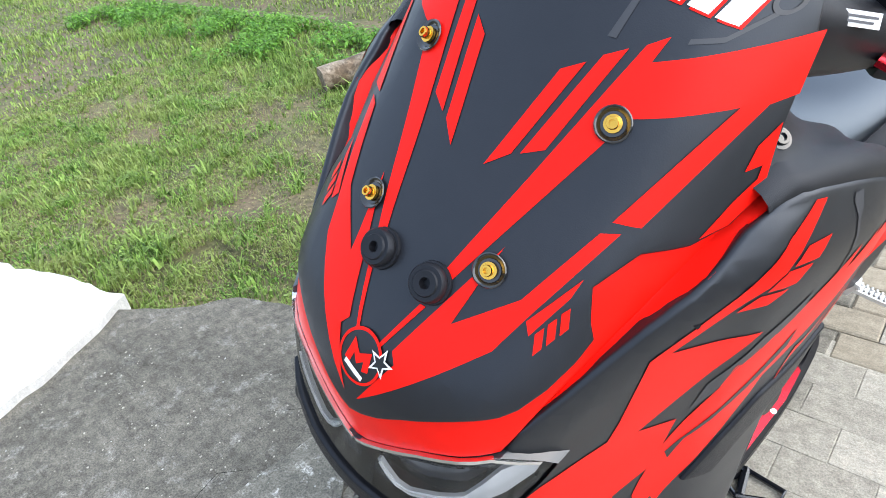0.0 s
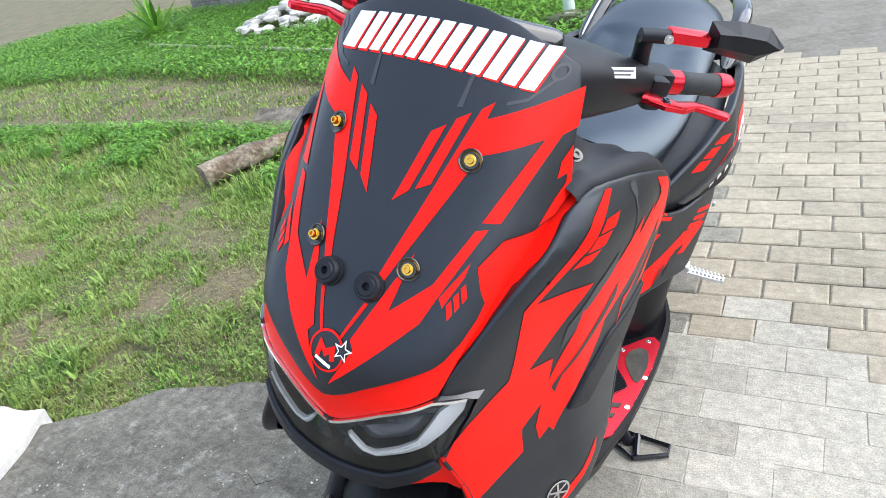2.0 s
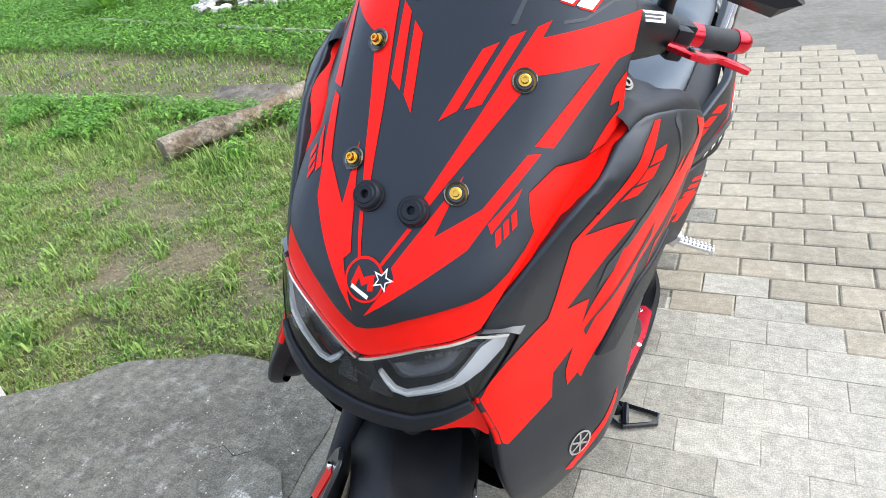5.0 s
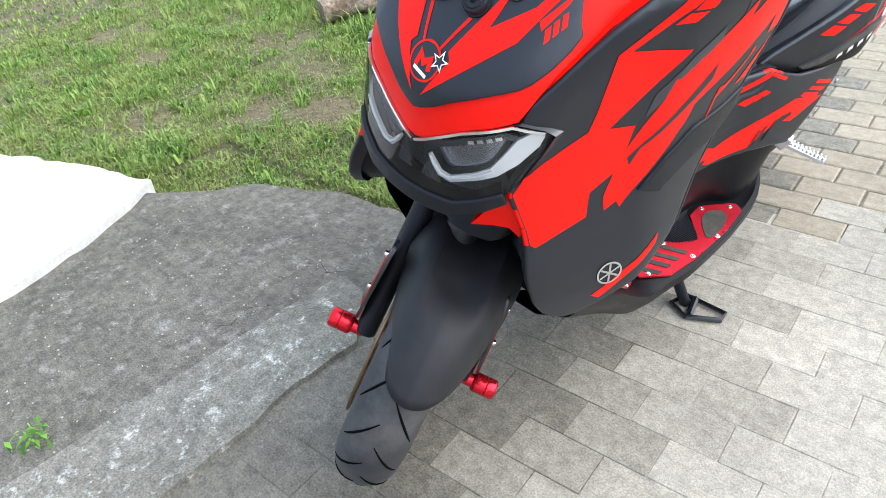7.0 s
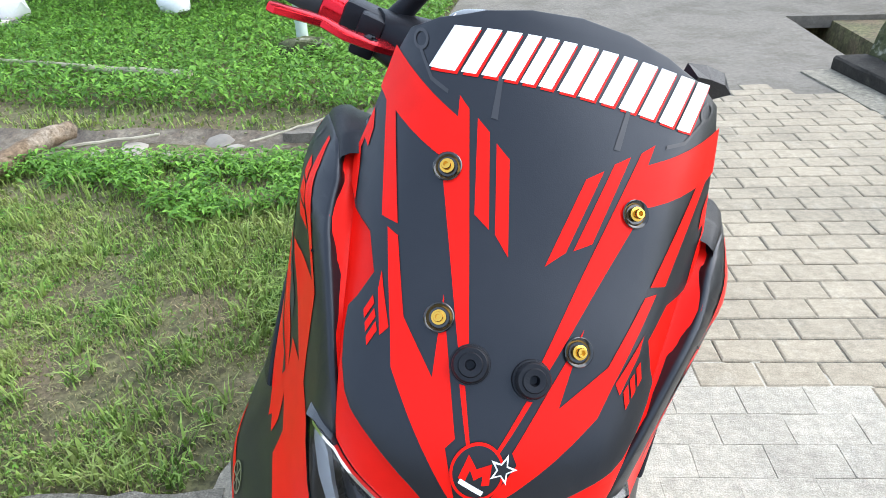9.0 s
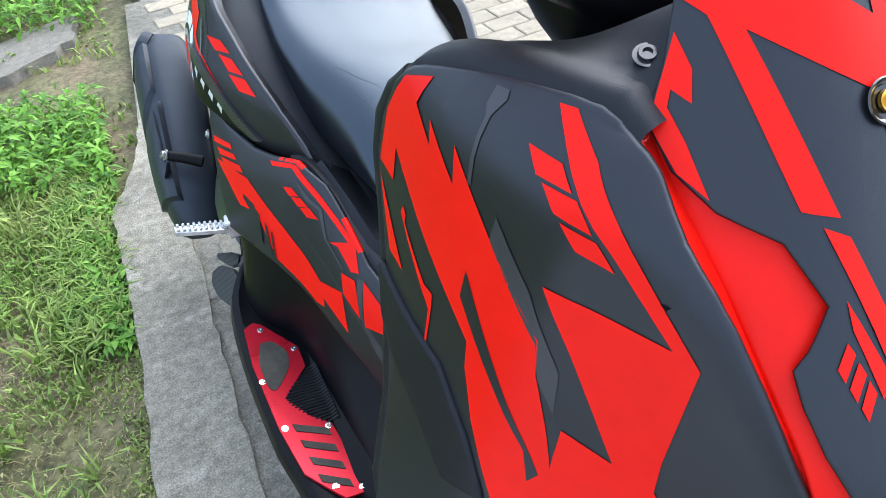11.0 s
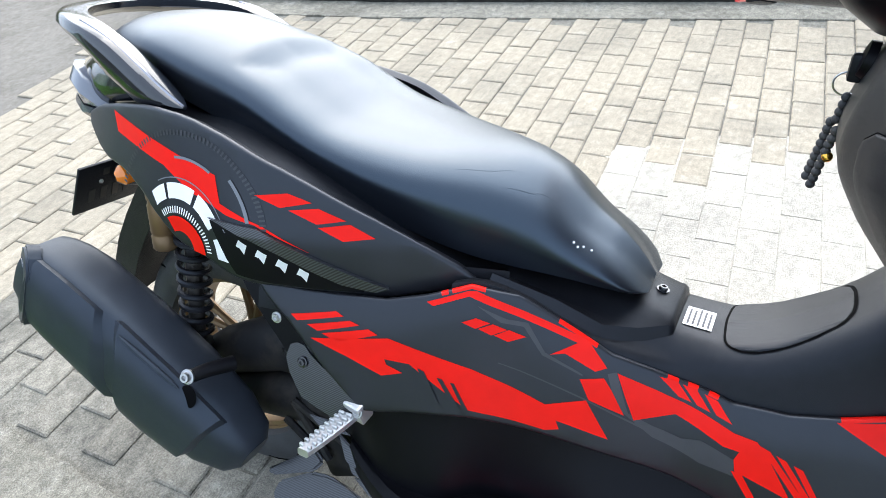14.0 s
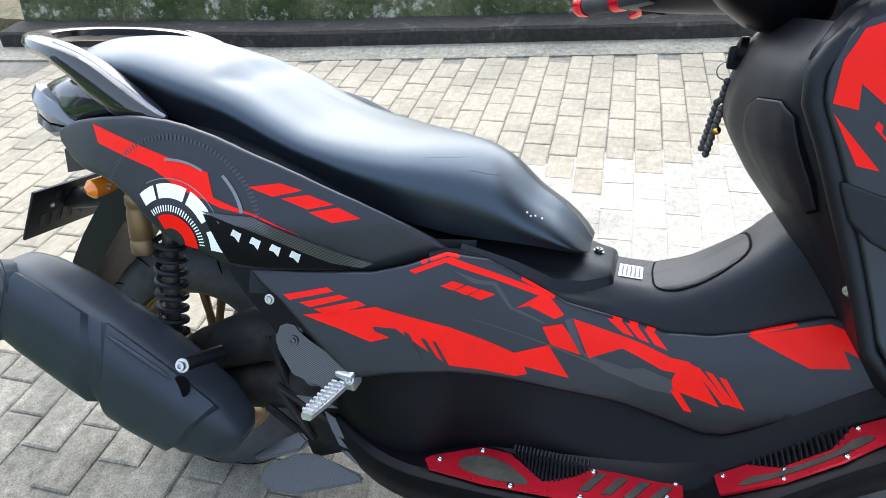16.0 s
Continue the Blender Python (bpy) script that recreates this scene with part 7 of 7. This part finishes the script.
for a, b, r in (((-2.35, 2.78, -.03), (-1.75, 2.98, -.01), .014), ((-2.1, 2.72, -.05), (-1.1, 2.80, -.05), .010), ((-1.2, 2.9, -.03), (-.85, 3.15, .02), .008)):
    bm = bmesh.new()
    tube(bm, [Vector(a).lerp(Vector(b), i / 8) + Vector(noise.noise_vector(Vector((i, r * 99, 0)))) * .012 for i in range(9)], [r * (1 - .05 * i) for i in range(9)], 8)
    tagged(part("stick", bm, M_BAMBOO, None), "bare grey stick in the muddy drain", "stick", "sticks in the drain")
# mud and flat stones in the drain
M_MUD = material("wet_mud", (0.105, 0.080, 0.055), 0.6, grain=0.5, scale=16, bump=1.0, bump_scale=50, dirt=(0.22, 0.19, 0.14), dirt_scale=9, dirt_amount=0.7, fine=0.4)
M_RUBBLE = material("pale_rubble", (0.50, 0.47, 0.43), 0.85, grain=0.3, scale=14, bump=0.6, bump_scale=90, vary=0.35)
M_STONE = material("muddy_flat_stone", (0.27, 0.245, 0.21), 0.85, grain=0.3, scale=14, bump=0.6, bump_scale=90, vary=0.25)
bm = bmesh.new()
grid(bm, [[Vector((xx, 2.84 + dy + .05 * noise.noise(Vector((xx * 3, dy * 9, 2))), -.075 + .05 * abs(dy / .22) ** 2 + .008 * noise.noise(Vector((xx * 9, dy * 30, 1))))) for xx in np.linspace(-3.3, -.7, 60)] for dy in np.linspace(-.24, .24, 13)])
tagged(part("mud", bm, M_MUD, None), "wet brown mud in a shallow drain", kind="structure")


def stone(name, p, s, seed, mat, label, cat, group, flat=.5):
    rnd = random.Random(seed)
    bm = bmesh.new()
    bmesh.ops.create_icosphere(bm, subdivisions=2, radius=1)
    for v in bm.verts:
        v.co = Vector([math.copysign(abs(c) ** .7, c) for c in v.co]) * (1 + .28 * noise.noise(v.co * 1.6 + Vector((seed, 0, 0))))
    bmesh.ops.scale(bm, vec=(s, s * rnd.uniform(.6, .9), s * flat), verts=bm.verts)
    bmesh.ops.transform(bm, matrix=pose(*p, rnd.uniform(-15, 15), rnd.uniform(-15, 15), rnd.uniform(0, 360)), verts=bm.verts)
    return tagged(part(name, bm, mat, None), label, cat, group)


rnd = random.Random(3)
for i, (px, py, s) in enumerate(((-1.85, 2.88, .10), (-1.62, 2.80, .07), (-1.42, 2.98, .09), (-1.30, 2.92, .06), (-2.05, 2.83, .06), (-1.10, 2.98, .05), (-1.72, 2.70, .06), (-.95, 3.02, .05))):
    stone("flat_stone", (px, py, -.062), s * .85, i, M_STONE, "flat pale stone in the muddy drain", "stone", "stones in the drain", .22)
for i in range(110):
    a, r = rnd.uniform(0, 6.28), rnd.uniform(0, 1) ** .6
    px, py = -5.35 + .80 * r * math.cos(a), 5.80 + .42 * r * math.sin(a)
    stone("rubble", (px, py, .06 + .22 * (1 - r)), rnd.uniform(.04, .11), 30 + i, M_RUBBLE, "broken pale rubble in a heap", "rubble", "rubble heap", .38)
M_BAG = material("white_plastic_sack", (0.82, 0.82, 0.82), 0.45, grain=0.05, bump=0.4, bump_scale=30)
for i, (px, py, s) in enumerate(((-4.78, 5.95, .26), (-5.05, 6.05, .18), (-3.12, 6.15, .17))):
    ob = stone("plastic_sack", (px, py, .16 if i < 2 else .14), s, 80 + i, M_BAG, "crumpled white plastic sack on the weeds", "sack", "plastic sacks", .6)
for i in range(40):
    stone("bank_stone", (2.75 + rnd.uniform(0, 1.2), 7.45 + rnd.uniform(0, 1.8), .35 + rnd.uniform(0, .35)), rnd.uniform(.09, .2), 120 + i, M_STONE, "grey field stone piled on the bank", "stone", "stones on the bank", .7)
# broken slab and pole behind the drain
slab("cement_step", [(-1.05, 2.98), (-.70, 2.98), (-.45, 3.2), (-.42, 3.5), (-.62, 3.42), (-.88, 3.25)], -.005, .08, M_ROAD, "broken cement apron at the drain", rough_edge=.012, seed=12)
bm = bmesh.new()
tube(bm, [(-1.45, 4.78, -.05), (-1.45, 4.78, .8), (-1.46, 4.80, 2.4)], .045, 14)
tagged(part("steel_post", bm, M_GATE, None), "pale green painted steel post in the weeds", "post")
stone("post_footing", (-1.40, 4.68, .02), .20, 7, M_MOSS, "lump of old concrete at the post", "concrete lump", "", .5)
# strap-leaved plant before the wall
bm = bmesh.new()
for i in range(26):
    a, el = rnd.uniform(0, 6.28), rnd.uniform(.5, 1.35)
    L = rnd.uniform(.5, .9)
    c = Vector((-8.1, 6.0, 0))
    pts = [c + Vector((math.cos(a) * math.cos(el) * L * t, math.sin(a) * math.cos(el) * L * t, L * t * math.sin(el) - .35 * L * t * t * math.cos(el))) for t in (0, .3, .6, .85, 1)]
    sv = Vector((-math.sin(a), math.cos(a), 0))
    grid(bm, [[p - sv * w, p + Vector((0, 0, -.008)), p + sv * w] for p, w in zip(pts, (.015, .03, .032, .02, .002))])
tagged(part("strap_leaf_plant", bm, M_WEED, None), "dark green strap-leaved plant on the lawn", "plant")
# cracks in the old slab
for pts in (((-.52, .10), (-.60, .02), (-.58, -.05), (-.66, -.12)), ((-.48, .30), (-.55, .24), (-.60, .26), (-.70, .17))):
    bm = bmesh.new()
    tube(bm, [Vector((x, y, .0075)) for x, y in pts], [.0004, .0011, .0009, .0004], 6)
    tagged(part("crack", bm, M_BLACK, None), "thin dark crack in the old slab", kind="stuff")
# pale specks and chips on the old slab
bm = bmesh.new()
for i in range(30):
    px, py = rnd.uniform(-1.25, -.1), rnd.uniform(-.7, .5)
    if py > lawn_edge(px) - .04:
        continue
    s = rnd.uniform(.002, .006) * rnd.uniform(.3, 1)
    m = pose(px, py, .0085 if px < -.5 else .015, 0, 0, rnd.uniform(0, 360))
    bm.faces.new([bm.verts.new(m @ Vector((s * math.cos(a) * rnd.uniform(.4, 1.6), s * math.sin(a) * rnd.uniform(.3, 1.1), .0006))) for a in (2 * math.pi * q / 7 for q in range(7))])
tagged(part("slab_specks", bm, M_LIME, None, smooth=False), "pale lime specks on the old slab", kind="stuff")

# flattened thatch over the thin places, spreading tufts, and chips on the slab
x, y = scatter(42000, -4.2, -.42, -.6, 2.1, bare=False)
blades("thatch", x, y, .008, .022, .0017, 1.9, M_THATCH, "flattened olive thatch and clover in the lawn")
cx, cy = scatter(210, -3.9, -.5, -.1, 1.75, bare=False)
x = np.repeat(cx, 15) + rng.normal(0, .010, len(cx) * 15)
y = np.repeat(cy, 15) + rng.normal(0, .010, len(cx) * 15)
blades("grass_tufts", x, y, .035, .10, .0030, 1.35, M_BLADE, "spreading tufts of longer lawn grass")
cx, cy = scatter(150, -3.9, -.45, -.2, 2.0)
x = np.repeat(cx, 26) + rng.normal(0, .05, len(cx) * 26)
y = np.repeat(cy, 26) + rng.normal(0, .05, len(cx) * 26)
k = (y > lawn_edge(x) + .02) & (x < right_edge(y) - .03)
leaves("clover", x[k], y[k], .020, .030, M_WEED, "low broad-leaved clover in the lawn")
x, y = scatter(900, -3.9, -.45, -.3, 2.0, bare=False)
leaves("leaf_litter", x, y, .016, .012, M_DRY, "small dry fallen leaves on the lawn")
bm = bmesh.new()
for i in range(260):
    px_, py_ = rng.uniform(-1.22, -.48), rng.uniform(-.75, .42)
    if py_ > .30 + .35 * (px_ + 1.16):
        continue
    s = rng.uniform(.0012, .0036)
    g = bmesh.ops.create_icosphere(bm, subdivisions=1, radius=s)
    for v in g["verts"]:
        v.co = Vector((v.co.x * rng.uniform(.6, 1.3) + px_, v.co.y * rng.uniform(.6, 1.3) + py_, v.co.z * .5 + .0085))
tagged(part("stone_chips", bm, M_SKIMLIGHT, None, smooth=False), "tiny pale chips bedded in the dark slab", kind="stuff")

# ---- pieces: blocks of the wall and pavers of the yard ----
def brick_mesh(name, sx, sy, h, bev, mat, seed):
    rnd = random.Random(seed)
    j = lambda a: a + rnd.uniform(-.0015, .0015)
    lo = [(j(sx), j(sy), -h), (j(-sx), j(sy), -h), (j(-sx), j(-sy), -h), (j(sx), j(-sy), -h)]
    mi = [(x, y, -bev) for x, y, _ in lo]
    hi = [(x - math.copysign(bev * 1.4, x), y - math.copysign(bev * 1.4, y), 0) for x, y, _ in lo]
    v = lo + mi + hi
    f = [[8, 9, 10, 11]] + [[a + i, a + (i + 1) % 4, b + (i + 1) % 4, b + i] for a, b in ((0, 4), (4, 8)) for i in range(4)]
    me = bpy.data.meshes.new(name)
    me.from_pydata(v, [], f)
    me.materials.append(mat)
    me.update()
    return me


block_meshes = [brick_mesh("block", .195, .095, .09, .004, M_BLOCK, i) for i in range(5)]
wn_ = wd.cross(Vector((0, 0, 1)))
for r in range(11):
    for c in range(20):
        d = .2 + c * .402 + (.2 if r % 2 else 0)
        if d > 7.6:
            continue
        p = WALL0 + wd * d + Vector((0, 0, .05 + r * .202)) + wn_ * (.004 + .003 * ((r * 7 + c * 3) % 4))
        ob = new("block", block_meshes[(r * 3 + c) % 5])
        ob.parent = wall
        ob.matrix_basis = frame_to(p, wn_, wd)
# pavers, laid in rows across the yard
pav = bpy.data.objects["pavement"]
old = [brick_mesh("paver", .0850, .0488, .02, .0035, M_OLDPAVER, 60 + i) for i in range(5)]
# skim pavers: darkest by the front wheel, palest outwards with glare in the tone
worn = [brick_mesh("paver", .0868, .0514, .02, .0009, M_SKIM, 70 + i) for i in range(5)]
midgrey = [brick_mesh("paver", .0868, .0514, .02, .0009, M_SKIMFILL, 90 + i) for i in range(5)]
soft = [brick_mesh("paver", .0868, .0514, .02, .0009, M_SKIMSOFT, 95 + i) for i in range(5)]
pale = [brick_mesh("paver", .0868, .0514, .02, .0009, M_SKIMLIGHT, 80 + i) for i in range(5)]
far = [brick_mesh("paver", .0853, .0498, .02, .0035, M_PAVER, 50 + i) for i in range(6)]
rnd = random.Random(8)
tilt_ = pose(0, 0, 0, 0, 0, 3.8)
kerb_x = lambda yy: np.interp(yy, [-3.5, .18, 2.46, 4.1], [3.75, 2.86, 2.33, 2.1])
rest = {}
count = 0
for r in range(-20, 36):
    for c in range(-12, 13):
        q = tilt_ @ Vector((1.764 + c * .175 + (0 if r % 2 else .092), .522 + r * .104, 0))
        if q.x < -.17 + (.1 if q.y > 2.2 else 0) - .05 * (q.y < .4) or q.x > kerb_x(q.y) - .09 or q.y > 3.95:
            continue
        if q.y > 3.62 + .12 * math.sin(q.x * 5) + .08 * math.sin(q.x * 13):
            continue
        # bounds of the skim zone, drawn out to where glare whitens the ground
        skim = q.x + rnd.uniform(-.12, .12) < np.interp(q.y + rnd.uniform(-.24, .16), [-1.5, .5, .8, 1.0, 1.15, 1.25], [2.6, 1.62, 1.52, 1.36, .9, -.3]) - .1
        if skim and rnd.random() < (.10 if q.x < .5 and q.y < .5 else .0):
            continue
        me = ((lambda w: worn if w < .22 else midgrey if w < .38 else soft if w < .60 else pale)(q.x + .2 * max(0, q.y) + rnd.uniform(-.05, .05)) if skim else old if q.x + rnd.uniform(-.12, .12) < .22 and q.y < 2.3 else far)[rnd.randrange(5)]
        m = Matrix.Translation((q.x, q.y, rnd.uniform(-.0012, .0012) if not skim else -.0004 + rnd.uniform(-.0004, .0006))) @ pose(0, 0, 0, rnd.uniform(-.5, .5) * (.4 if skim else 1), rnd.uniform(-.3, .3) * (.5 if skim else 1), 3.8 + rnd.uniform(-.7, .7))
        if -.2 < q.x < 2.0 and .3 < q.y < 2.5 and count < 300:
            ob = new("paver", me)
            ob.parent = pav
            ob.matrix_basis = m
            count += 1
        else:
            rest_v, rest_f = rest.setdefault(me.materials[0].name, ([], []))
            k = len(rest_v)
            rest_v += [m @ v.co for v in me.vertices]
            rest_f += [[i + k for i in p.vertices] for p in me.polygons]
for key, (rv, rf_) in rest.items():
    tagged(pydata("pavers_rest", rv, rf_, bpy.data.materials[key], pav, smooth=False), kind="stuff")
